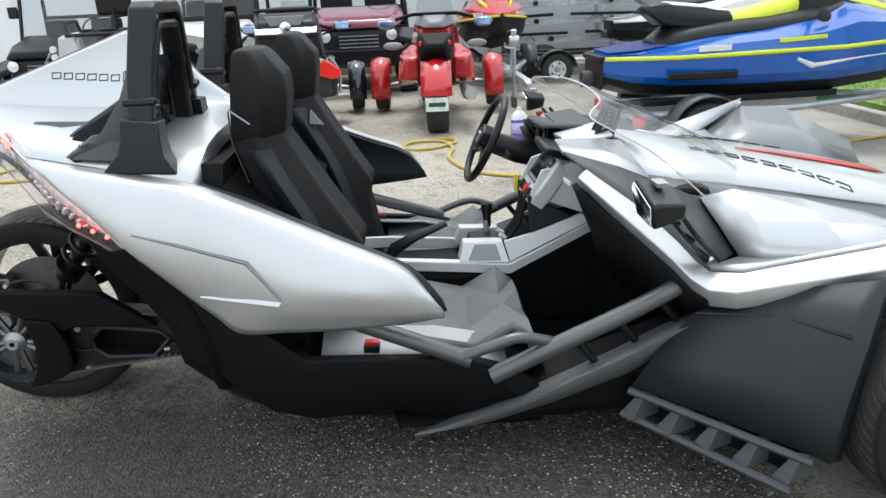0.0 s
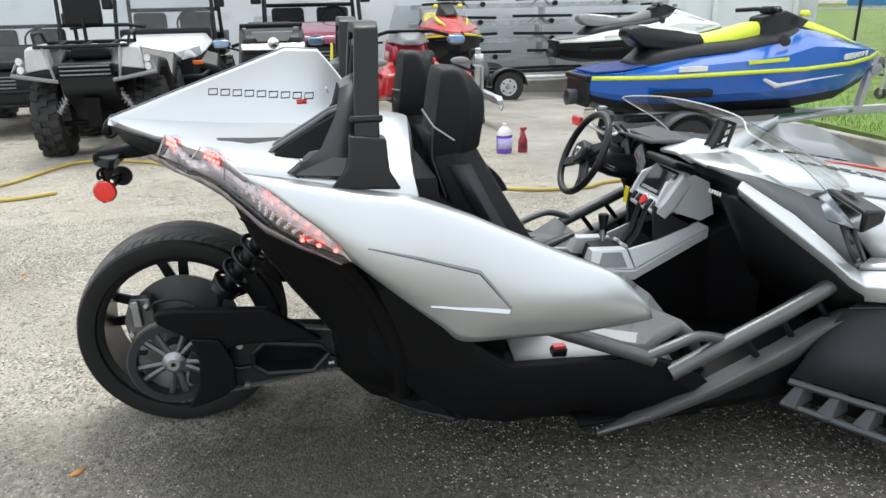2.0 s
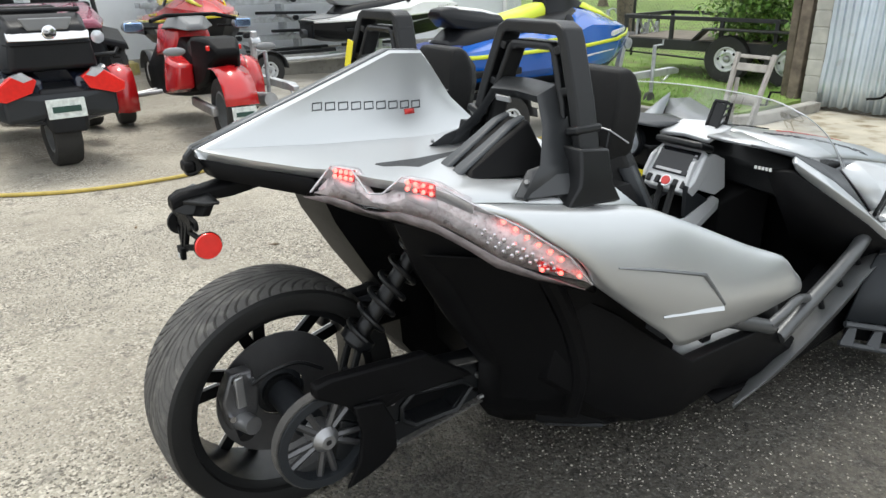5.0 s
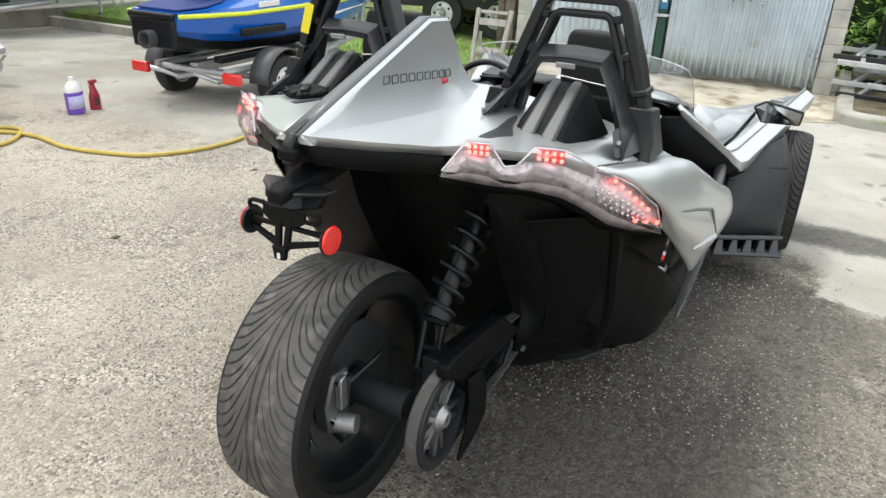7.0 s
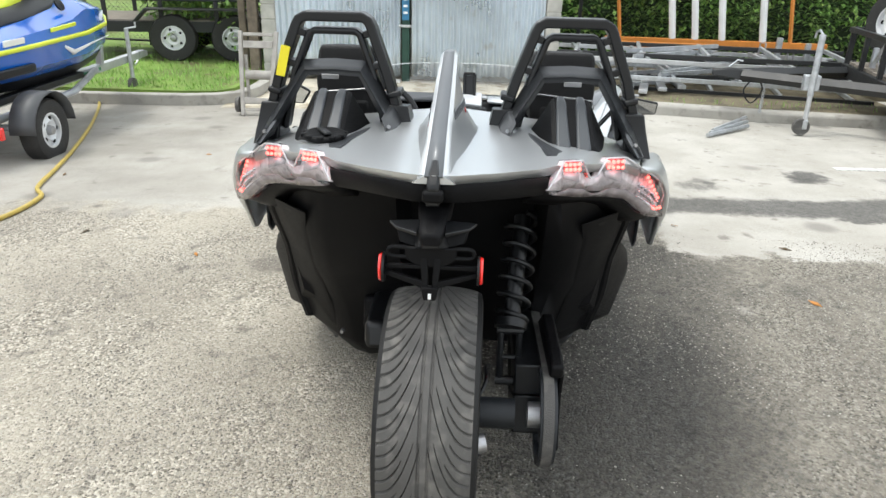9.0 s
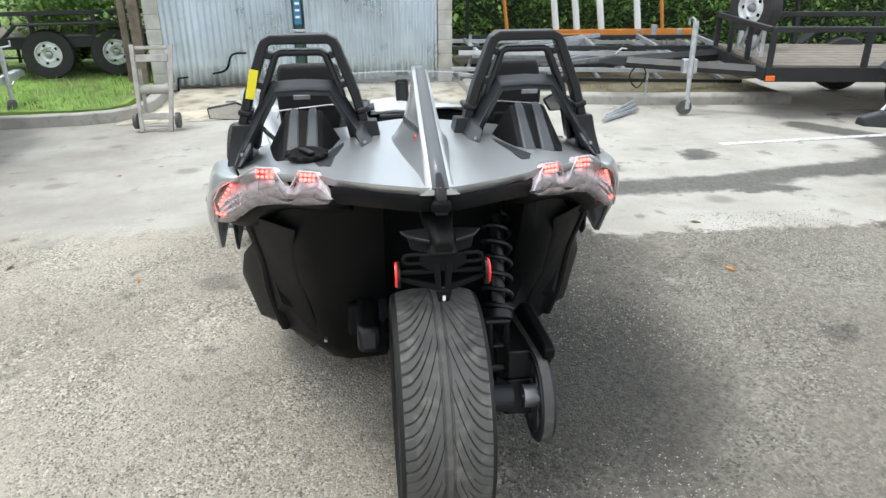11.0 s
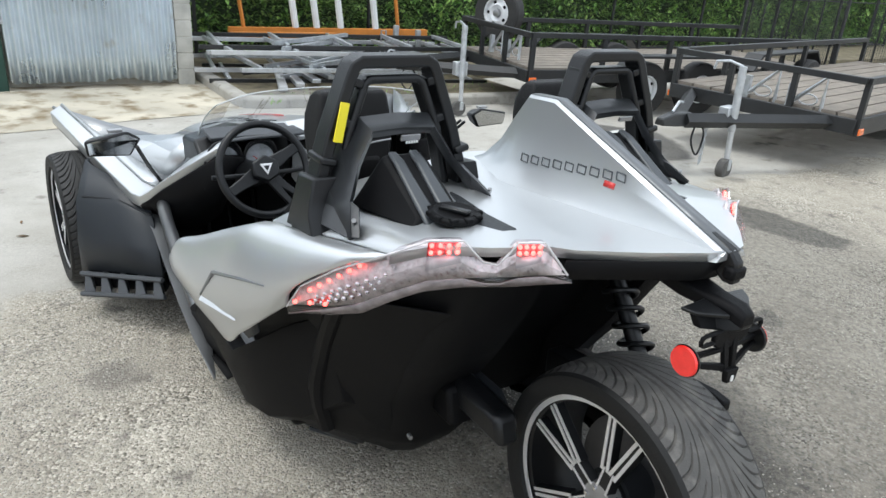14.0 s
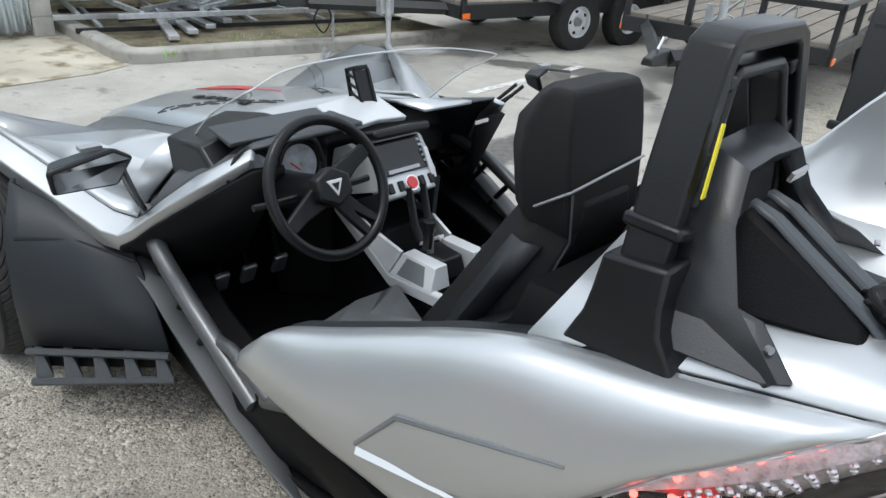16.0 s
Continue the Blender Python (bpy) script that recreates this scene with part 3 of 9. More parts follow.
def tread_tyre(name, parent, c, rad, width, sgn=1, pitches=66, label="worn black tyre with fine swept directional grooves", mat=None):
    """A tyre whose mesh follows its swept grooves; its axis is y."""
    per = 6
    seg = pitches * per
    vs = [-1, -0.985, -0.96] + [-0.92 + 0.08 * j for j in range(10)] + [-0.14, -0.11, -0.085, -0.055, 0, 0.055, 0.085, 0.11, 0.14] + [0.2 + 0.08 * j for j in range(10)] + [0.96, 0.985, 1]
    inner = [(rad - 0.02, width * 0.5, None), (rad - 0.042, width * 0.515, None), (rad - 0.072, width * 0.48, None), (rad - 0.076, width * 0.42, None)]
    full = [(r, -h, None) for r, h, v in reversed(inner)] + [(rad - 0.013 * abs(v) ** 3, v * width * 0.46, v) for v in vs] + inner
    n = len(full)
    verts, faces = [], []
    for i in range(seg):
        k, q = divmod(i, per)
        for r, h, v in full:
            s = abs(v) if v is not None else 1.0
            a = 2 * math.pi * i / seg + sgn * 0.25 * (1 - (1 - min(s, 1.0)) ** 2.3) / rad
            if v is not None and 0.1 < s < 0.97:
                long_ = (0.1, 0.46, 0.22, 0.52)[k % 4]
                if s > long_ and q == 0:
                    r -= 0.0065
            if v is not None and 0.08 < s < 0.115:
                r -= 0.005
            verts.append((c[0] + r * math.cos(a), c[1] + h, c[2] + r * math.sin(a)))
    for i in range(seg):
        q = (i + 1) % seg
        for j in range(n - 1):
            faces.append((i * n + j, i * n + j + 1, q * n + j + 1, q * n + j))
    me = bpy.data.meshes.new(name)
    me.from_pydata(verts, [], faces)
    me.polygons.foreach_set("use_smooth", [True] * len(faces))
    me.set_sharp_from_angle(angle=radians(40))
    me.materials.append(mat or RUBBER)
    me.materials.append(SIDEWALL)
    side = [1 if j < 5 or j > n - 7 else 0 for j in range(n - 1)]
    me.polygons.foreach_set("material_index", side * seg)
    ob = new(name, me)
    ob.parent = parent
    return tagged(ob, label)


def alloy_wheel(parent, c, rad, width, face, spokes=5, bright=True):
    """Black barrel with machined twin spokes on the side face (+1 or -1 along y)."""
    w = width * 0.44
    bm = B()
    lathe(bm, [(rad, -w), (rad + 0.006, -w), (rad + 0.006, w), (rad, w), (rad - 0.02, w * 0.9), (rad - 0.022, -w * 0.9)], c, (0, 1, 0), 64, closed=True)
    rim = part("rim", bm, SATIN, parent, "black alloy rim")
    bm = B()
    lathe(bm, [(rad + 0.002, w * face), (rad + 0.002, (w + 0.004) * face), (rad - 0.013, (w + 0.003) * face), (rad - 0.013, w * face)], c, (0, 1, 0), 64, closed=True)
    part("rim_lip", bm, ALLOY if bright else SATIN, rim, "bright machined lip")
    y1, y0 = c[1] + (w - 0.012) * face, c[1] + (w - 0.055) * face
    O = Vector((c[0], 0, c[2]))
    P = lambda r_, a_: Vector((math.cos(a_), 0, math.sin(a_))) * r_

    def bar(p0, p1, w0, w1, name, mat, ya, yb, e0=None, e1=None):
        t = (p1 - p0).normalized()
        sd = Vector((-t.z, 0, t.x))
        q = [(p0, -w0), (p0, w0), (p1, w1), (p1, -w1)] if e0 is None else [(p0, e0), (p0, e0 + w0), (p1, e1 + w1), (p1, e1)]
        bm_ = ring_faces(B(), [[O + p + sd * k * f + Vector((0, y, 0)) for p, k in q] for y, f in ((ya, 1.35 if e0 is None else 1), (yb, 1.0))])
        return part(name, bm_, mat, rim, "", 0.0015 if e0 is None else 0.0)

    for i in range(spokes):
        a0 = 2 * math.pi * i / spokes + 0.5
        bar(P(0.03, a0), P(0.125, a0), 0.021, 0.019, "spoke_stem", SATIN, y0 + 0.018 * face, y1)
        for d in (-1, 1):
            p0, p1 = P(0.105, a0 + d * 0.13), P(rad - 0.006, a0 + d * 0.185)
            bar(p0, p1, 0.0145, 0.013, "spoke", SATIN, y0 + 0.018 * face, y1)
            if bright:
                for e in (-1, 1):
                    bar(p0, p1, e * 0.0095, e * 0.0095, "spoke_edge", ALLOY, y1, y1 + 0.003 * face, e * 0.005, e * 0.0035)
                bar(P(0.04, a0 + d * 0.02), P(0.115, a0), 0.006 * d, 0.006 * d, "stem_edge", ALLOY, y1, y1 + 0.003 * face, 0.013 * d, 0.013 * d)
    bm = B()
    lathe(bm, [(0.001, w * face - 0.05 * face), (0.055, w * face - 0.05 * face), (0.05, (w - 0.012) * face), (0.03, (w - 0.008) * face), (0.001, (w - 0.008) * face)], c, (0, 1, 0), 24)
    part("hub_cap", bm, STEEL if bright else SATIN, rim)
    bm = B()
    for i in range(5):
        a = 2 * math.pi * i / 5
        tube(bm, [(c[0] + 0.036 * math.cos(a), c[1] + (w - 0.02) * face, c[2] + 0.036 * math.sin(a)), (c[0] + 0.036 * math.cos(a), c[1] + (w - 0.004) * face, c[2] + 0.036 * math.sin(a))], 0.006, 6)
    tagged(part("lug_ring", bm, CHROME, rim), kind="stuff")
    return rim


# rear wheel
RW = (0.008, 0.0, 0.359)
rear_wheel = part("rear_wheel", lathe(B(), [(0.06, -0.06), (0.06, 0.06)], RW, (0, 1, 0), 20), SATIN, roadster, "wide rear wheel")
tread_tyre("tyre", rear_wheel, RW, 0.364, 0.262)
alloy_wheel(rear_wheel, RW, 0.288, 0.25, 1)
bm = lathe(B(), [(0.075, -0.004), (0.195, -0.004), (0.195, 0.004), (0.075, 0.004)], (RW[0], -0.045, RW[2]), (0, 1, 0), 48, closed=True)
part("brake_disc", bm, DISC, rear_wheel, "dull steel brake disc")
bm = lathe(B(), [(0.03, -0.24), (0.045, -0.24), (0.045, -0.05), (0.075, -0.04), (0.075, 0.05), (0.03, 0.05)], RW, (0, 1, 0), 28)
part("axle_tube", bm, CHAR, rear_wheel)
cal = part("brake_caliper", ring_faces(B(), [[(-0.155, y, 0.50), (-0.09, y, 0.50), (-0.075, y, 0.44), (-0.085, y, 0.36), (-0.13, y, 0.31), (-0.175, y, 0.33), (-0.185, y, 0.42)] for y in (-0.062, -0.108)]), DISC, rear_wheel, "grey brake caliper", 0.008)
part("caliper_arm", ring_faces(B(), [[(-0.15, y, 0.495), (-0.125, y, 0.50), (-0.12, y, 0.40), (-0.15, y, 0.40)] for y in (-0.108, -0.128)]), STEEL, cal, "", 0.004)
part("caliper_piston", tube(B(), [(-0.135, -0.10, 0.345), (-0.12, -0.155, 0.35)], [0.03, 0.026], 16), STEEL, cal, "bright steel piston housing")
part("caliper_boot", tube(B(), [(-0.135, -0.098, 0.325), (-0.137, -0.135, 0.31)], 0.022, 12), SATIN, cal)
for x, z in ((-0.10, 0.475), (-0.145, 0.48), (-0.165, 0.37)):
    part("caliper_bolt", tube(B(), [(x, -0.10, z), (x, -0.122, z)], 0.010, 8), CHROME, cal)
part("brake_hose", tube(B(), arc([(-0.10, -0.12, 0.46), (-0.05, -0.15, 0.50), (0.03, -0.15, 0.50), (0.10, -0.16, 0.46)], 4), 0.006, 6), SATIN, cal)

# swing arm with cut-outs, belt and pulley on the driver's far side
SW = -0.268
arm = part("swing_arm", prism(B(), [(0.06, 0.47), (0.27, 0.43), (0.50, 0.40), (0.60, 0.39), (0.60, 0.30), (0.53, 0.289), (0.498, 0.311), (0.468, 0.335), (0.297, 0.363), (0.257, 0.334), (0.256, 0.294), (0.20, 0.289), (0.055, 0.37)], SW - 0.055, SW + 0.03), ARMB, roadster, "cast black swing arm with an opening", 0.006)
bm = prism(B(), [(0.055, 0.368), (0.20, 0.287), (0.256, 0.292), (0.296, 0.264), (0.444, 0.258), (0.497, 0.309), (0.53, 0.287), (0.58, 0.27), (0.495, 0.25), (0.34, 0.222), (0.23, 0.215), (0.10, 0.20), (0.03, 0.25)], SW - 0.055, SW + 0.03)
web_ = part("lower_web", bm, ARMB, arm, "", 0.006)
part("inner_web", prism(B(), [(0.24, 0.375), (0.52, 0.36), (0.53, 0.25), (0.25, 0.225)], SW + 0.01, SW + 0.03), BLACK, arm)
bm = tube(B(), [(x, SW - 0.058, z) for x, z in ((0.25, 0.337), (0.293, 0.371), (0.472, 0.343), (0.508, 0.312), (0.448, 0.25), (0.293, 0.256), (0.249, 0.292))], 0.010, 6, closed=True)
rib_ = part("cast_rib", bm, ARMB, arm)
for ob_ in (arm, web_, rib_):
    ob_.data.transform(Matrix.Translation((0.012, 0, 0.016)))
bm = prism(B(), [(0.08, 0.455), (0.17, 0.44), (0.205, 0.36), (0.21, 0.27), (0.165, 0.235), (0.11, 0.215), (0.045, 0.20), (0.085, 0.27), (0.10, 0.36)], SW - 0.118, SW - 0.103)
part("pulley_cover", bm, BLACK, arm, "black cover beside the pulley", 0.006)
part("cover_wall", box(B(), (0.185, SW - 0.08, 0.315), (0.02, 0.05, 0.12)), BLACK, arm, "", 0.004)
bm = prism(B(), [(-0.02, 0.565), (0.03, 0.573), (0.33, 0.548), (0.345, 0.535), (0.50, 0.415), (0.40, 0.425), (0.24, 0.43), (0.12, 0.40), (0.07, 0.47), (-0.02, 0.53)], SW - 0.10, SW - 0.062)
guard_ = part("belt_guard", bm, BLACK, arm, "black belt guard", 0.008)
bm = prism(B(), [(0.128, 0.475), (0.25, 0.463), (0.21, 0.448), (0.177, 0.432)], SW - 0.104, SW - 0.095)
ins_ = part("cover_inset", bm, BLACK, guard_, "", 0.002)
for ob_ in (guard_, ins_):
    ob_.data.transform(Matrix.Translation((0, 0, -0.022)))
for x, z in ((0.225, 0.39), (0.235, 0.24), (0.545, 0.36)):
    part("bolt", tube(B(), [(x, SW - 0.05, z), (x, SW - 0.072, z)], 0.011, 8), STEEL, arm)
PC = (0.012, -0.328, 0.356)
pulley = part("belt_pulley", lathe(B(), [(0.116, -0.024), (0.14, -0.024), (0.14, 0.022), (0.116, 0.022)], PC, (0, 1, 0), 48, closed=True), CHAR, roadster, "spoked grey belt pulley")
for i in range(10):
    a = 2 * math.pi * i / 10 + (0.12 if i % 2 else -0.12)
    p0, p1 = Vector((math.cos(a), 0, math.sin(a))) * 0.03, Vector((math.cos(a), 0, math.sin(a))) * 0.118
    part("pulley_spoke", tube(B(), [Vector(PC) + p0, Vector(PC) + p1], 0.0105, 6), DISC, pulley)
part("pulley_hub", lathe(B(), [(0.008, -0.03), (0.02, -0.03), (0.038, -0.012), (0.038, 0.05), (0.008, 0.05)], PC, (0, 1, 0), 24, closed=True), STEEL, pulley)
pts = [(PC[0] + 0.144 * math.cos(a), PC[1], PC[2] + 0.144 * math.sin(a)) for a in [radians(d) for d in range(90, 271, 12)]]
pts += [(0.60, PC[1], 0.275), (0.66, PC[1], 0.31), (0.66, PC[1], 0.37), (0.60, PC[1], 0.41)]
bm = B()
rings = []
n = len(pts)
for i, p in enumerate(pts):
    d = (Vector(pts[(i + 1) % n]) - Vector(pts[i - 1])).normalized()
    s = Vector((-d.z, 0, d.x))
    rings.append([Vector(p) + s * a + Vector((0, b, 0)) for a, b in ((-.003, -.015), (.003, -.015), (.003, .015), (-.003, .015))])
belt = part("drive_belt", ring_faces(bm, rings, loop=True), RUBBER, roadster, "toothed rubber drive belt")
bm = B()
for i in range(26):
    f = i / 26
    x, z = 0.02 + 0.58 * f, (0.345 - 0.143) + (0.275 - 0.202) * f
    box(bm, (x, PC[1], z + 0.006), (0.010, 0.029, 0.008))
tagged(part("belt_toothing", bm, RUBBER, belt), kind="stuff")

# shock absorber
sh0, sh1 = Vector((0.175, -0.222, 0.545)), Vector((0.405, -0.25, 0.83))
shock = part("shock_absorber", tube(B(), [sh0, sh1], 0.026, 16), SATIN, roadster, "black coil-over shock absorber")
a, b, d = frame_of(sh1 - sh0)
ln = (sh1 - sh0).length
coil = []
for i in range(140):
    f = i / 139
    th = 2 * math.pi * 6.2 * f
    coil.append(sh0 + d * (0.03 + f * (ln - 0.03)) + 0.047 * (math.cos(th) * a + math.sin(th) * b))
part("spring", tube(B(), coil, 0.0085, 8), SATIN, shock, "dark coil spring")
bm = lathe(B(), [(0.02, -0.02), (0.05, -0.015), (0.05, 0.012), (0.02, 0.02)], sh0 + d * 0.02, d, 24)
part("spring_seat", bm, SATIN, shock)
bm = B()
for y in (-0.028, 0.028):
    tube(bm, [sh0 + Vector((0, y, 0.0)), sh0 + Vector((-0.05, y, -0.15))], 0.011, 8)
tube(bm, [sh0 + Vector((-0.05, -0.04, -0.15)), sh0 + Vector((-0.05, 0.04, -0.15))], 0.014, 10)
tube(bm, [sh0 + Vector((0, -0.04, 0)), sh0 + Vector((0, 0.04, 0))], 0.014, 10)
tube(bm, [sh0 + Vector((-0.026, -0.03, -0.08)), sh0 + Vector((-0.026, 0.03, -0.08))], 0.008, 8)
part("shock_link", bm, SATIN, shock)

# rear tub, sloped back face
LEVELS = [(0.115, 0.80, 0.30, 0.95, 0.42, 0.46), (0.16, 0.62, 0.33, 0.80, 0.46, 0.52), (0.26, 0.545, 0.365, 0.735, 0.54, 0.62), (0.42, 0.53, 0.39, 0.72, 0.58, 0.66), (0.60, 0.41, 0.41, 0.66, 0.585, 0.68), (0.78, 0.305, 0.41, 0.55, 0.60, 0.68), (0.93, 0.245, 0.39, 0.44, 0.585, 0.64), (0.985, 0.21, 0.36, 0.40, 0.54, 0.60)]
rings = []
for z, xc, yc, xp, yp, w in LEVELS:
    half = [(1.05 if z < 0.8 else 0.86, w), (xp + 0.10, yp + 0.2 * (w - yp)), (xp, yp), (xc + 0.03, yc + 0.02), (xc, yc - 0.04)]
    ring = [(x, -y, z) for x, y in half] + [(xc + 0.015, -0.315, z), (xc + 0.15, -0.285, z), (xc + 0.15, 0.11, z), (xc + 0.015, 0.14, z)]
    rings.append(ring + [(x, y, z) for x, y in half[::-1]])
tub = part("rear_tub", ring_faces(B(), rings), BLACK, roadster, "black plastic rear body tub", 0.03, angle=50, segs=3)
for s in (1, -1):
    # raised panels and rounded pillars on the swept back of the tub
    rows = []
    for z, xc, yc, xp, yp, w in LEVELS[2:-1]:
        z = max(0.30, min(0.86, z))
        cor = [Vector((xc + (xp - xc) * f + o * 0.55, s * (yc + (yp - yc) * f - o * -0.85), z)) for f, o in ((0.16, 0.02), (0.2, -0.014), (0.84, -0.014), (0.88, 0.02))]
        rows.append([tuple(p) for p in cor])
    part("tub_panel", ring_faces(B(), [[(x, y - s * 0.0, z) for x, y, z in r] for r in rows]), BLACK, tub, "", 0.008)
    part("tub_rib", tube(B(), arc([(xp + 0.012, s * (yp - 0.004), z) for z, xc, yc, xp, yp, w in LEVELS[2:-1]], 3), 0.03, 10), BLACK, tub)
    part("jacking_pad", ring_faces(B(), [[(x - 0.05, s * (y - 0.03), z - 0.03), (x + 0.02, s * (y + 0.03), z - 0.03), (x + 0.02, s * (y + 0.03), z + 0.02), (x - 0.05, s * (y - 0.03), z + 0.02)] for x, y, z in ((0.75, 0.455, 0.20), (0.94, 0.505, 0.145))]), SATIN, tub, "", 0.01)
    part("pad_strip", tube(B(), [(0.735, s * 0.44, 0.165), (0.915, s * 0.525, 0.13)], 0.008, 6), CHAR, tub)
    part("tub_bolt", tube(B(), [(0.53, s * 0.369, 0.311), (0.512, s * 0.371, 0.311)], 0.007, 8), STEEL, tub)
bm = prism(B(), [(0.44, 0.36), (0.62, 0.36), (0.62, 0.48), (0.47, 0.48)], 0.13, 0.28)
part("chassis_box", bm, BLACK, tub, "", 0.015)
bm = prism(B(), [(0.25, 0.40), (0.28, 0.49), (0.60, 0.50), (0.60, 0.41)], 0.165, 0.245)
part("exhaust_box", bm, SATIN, tub, "black exhaust silencer box", 0.02)
bm = B()
tube(bm, [(0.35, 0.17, 0.47), (0.40, 0.15, 0.475), (0.52, 0.15, 0.475)], 0.02, 10, flat=0.5)
part("exhaust_bracket", bm, CHAR, tub)
part("tail_number_arm", prism(B(), [(-0.02, 1.045), (0.30, 0.99), (0.30, 0.92), (0.10, 0.98), (-0.02, 1.02)], -0.05, 0.05), BLACK, tub, "", 0.012)

# deck, fin, side panels, both sides
TAIL_Z = 1.105
STA = [(0.0, -0.145, 1.122, 1.075), (0.05, -0.13, 1.119, 1.075), (0.16, -0.045, 1.105, 1.066), (0.27, 0.05, 1.092, 1.055), (0.31, 0.095, 1.09, 1.052), (0.42, 0.16, 1.08, 1.04), (0.50, 0.25, 1.064, 1.022)]
rows = []
for y, xr, zr, zf in STA:
    xf = 0.86 - 0.12 * y
    rows.append([(xr + 0.006, y, zr - 0.024), (xr, y, zr), (xr + (xf - xr) * 0.3, y, zr * 0.5 + zf * 0.5), (xr + (xf - xr) * 0.65, y, zr * 0.2 + zf * 0.8), (xf, y, zf), (xf + 0.012, y, zf - 0.04)])
rows.append([(0.326, 0.578, 1.0), (0.322, 0.578, 1.03), (0.46, 0.609, 1.012), (0.63, 0.647, 0.986), (0.79, 0.683, 0.96), (0.80, 0.68, 0.92)])
rows = [my(r, -1) for r in rows[:0:-1]] + rows
deck = part("rear_deck", sheet(B(), rows), SILVER, roadster, "silver metallic rear deck", solid=0.012, angle=30)
bm = B()
prof = [(-0.14, 1.118, 0.035, 0.05), (0.0, 1.168, 0.032, 0.075), (0.15, 1.22, 0.03, 0.10), (0.30, 1.272, 0.028, 0.115), (0.45, 1.325, 0.025, 0.125), (0.56, 1.318, 0.023, 0.125), (0.61, 1.255, 0.022, 0.115), (0.67, 1.17, 0.022, 0.10), (0.75, 1.10, 0.022, 0.075), (0.83, 1.065, 0.02, 0.05)]
rings = []
for x, zt, wt, wb in prof:
    zb = 1.06 + 0.045 * max(0.0, min(1.0, (0.1 - x) / 0.24))
    h = zt - zb
    half = [(wb, zb - 0.005), (wb * 0.62 + wt * 0.38, zb + 0.10 * h), (wb * 0.30 + wt * 0.7, zb + 0.30 * h), (wt * 1.12, zb + 0.7 * h), (wt, zt - 0.008), (wt * 0.7, zt)]
    rings.append([(x, -y, z) for y, z in half] + [(x, y, z) for y, z in half[::-1]])
ring_faces(bm, rings)
fin = part("tail_fin", bm, SILVER, roadster, "tall silver tail fin between the head fairings", angle=38)
bm = B()
sheet(bm, [[(x - 0.004, y * wt * 0.62, zt + 0.003) for y in (-1, 1)] for x, zt, wt, wb in prof[:6]])
part("fin_strip", bm, STRIP, fin, "dark strip along the crest", solid=0.006)
bm = B()
ring_faces(bm, [[(x, -w, z0), (x, w, z0), (x, w * 0.8, z1), (x, -w * 0.8, z1)] for x, w, z0, z1 in ((-0.165, 0.017, 1.05, 1.10), (-0.14, 0.018, 1.05, 1.125), (-0.08, 0.013, 1.09, 1.145))])
part("fin_end_cap", bm, SATIN, fin, "black end cap", 0.006)
bm = B()
box(bm, (-0.155, 0, 1.075), (0.03, 0.05, 0.03))
part("camera_pod", bm, BLACK, fin, "", 0.008)

SIDE = [
    [(0.326, 0.586, 1.028), (0.372, 0.636, 1.004), (0.46, 0.692, 0.94), (0.548, 0.722, 0.868), (0.597, 0.724, 0.797)],
    [(0.50, 0.625, 1.002), (0.51, 0.672, 0.982), (0.56, 0.737, 0.895), (0.62, 0.757, 0.80), (0.665, 0.744, 0.74)],
    [(0.66, 0.661, 0.978), (0.675, 0.707, 0.953), (0.70, 0.772, 0.85), (0.72, 0.784, 0.75), (0.755, 0.768, 0.665)],
    [(0.794, 0.690, 0.957), (0.80, 0.733, 0.932), (0.83, 0.796, 0.82), (0.845, 0.807, 0.70), (0.83, 0.785, 0.605)],
    [(0.93, 0.702, 0.902), (0.935, 0.747, 0.878), (0.945, 0.812, 0.768), (0.93, 0.817, 0.66), (0.891, 0.794, 0.556)],
    [(1.04, 0.716, 0.85), (1.05, 0.762, 0.828), (1.06, 0.830, 0.72), (1.04, 0.834, 0.64), (1.02, 0.804, 0.555)],
    [(1.19, 0.742, 0.783), (1.20, 0.784, 0.762), (1.21, 0.845, 0.685), (1.20, 0.842, 0.62), (1.18, 0.816, 0.557)],
    [(1.31, 0.766, 0.733), (1.325, 0.802, 0.716), (1.345, 0.844, 0.66), (1.345, 0.842, 0.605), (1.34, 0.823, 0.569)],
    [(1.355, 0.776, 0.706), (1.38, 0.802, 0.684), (1.41, 0.828, 0.648), (1.435, 0.833, 0.61), (1.445, 0.827, 0.582)],
]
SIDE = [r if k in (0, 8) else [r[0], (r[1][0], r[1][1] + 0.018, r[1][2] + 0.007)] + r[2:] for k, r in enumerate(SIDE)]
fine = [arc(r, 5) for r in SIDE]
fine = list(zip(*[arc(col, 4) for col in zip(*fine)]))
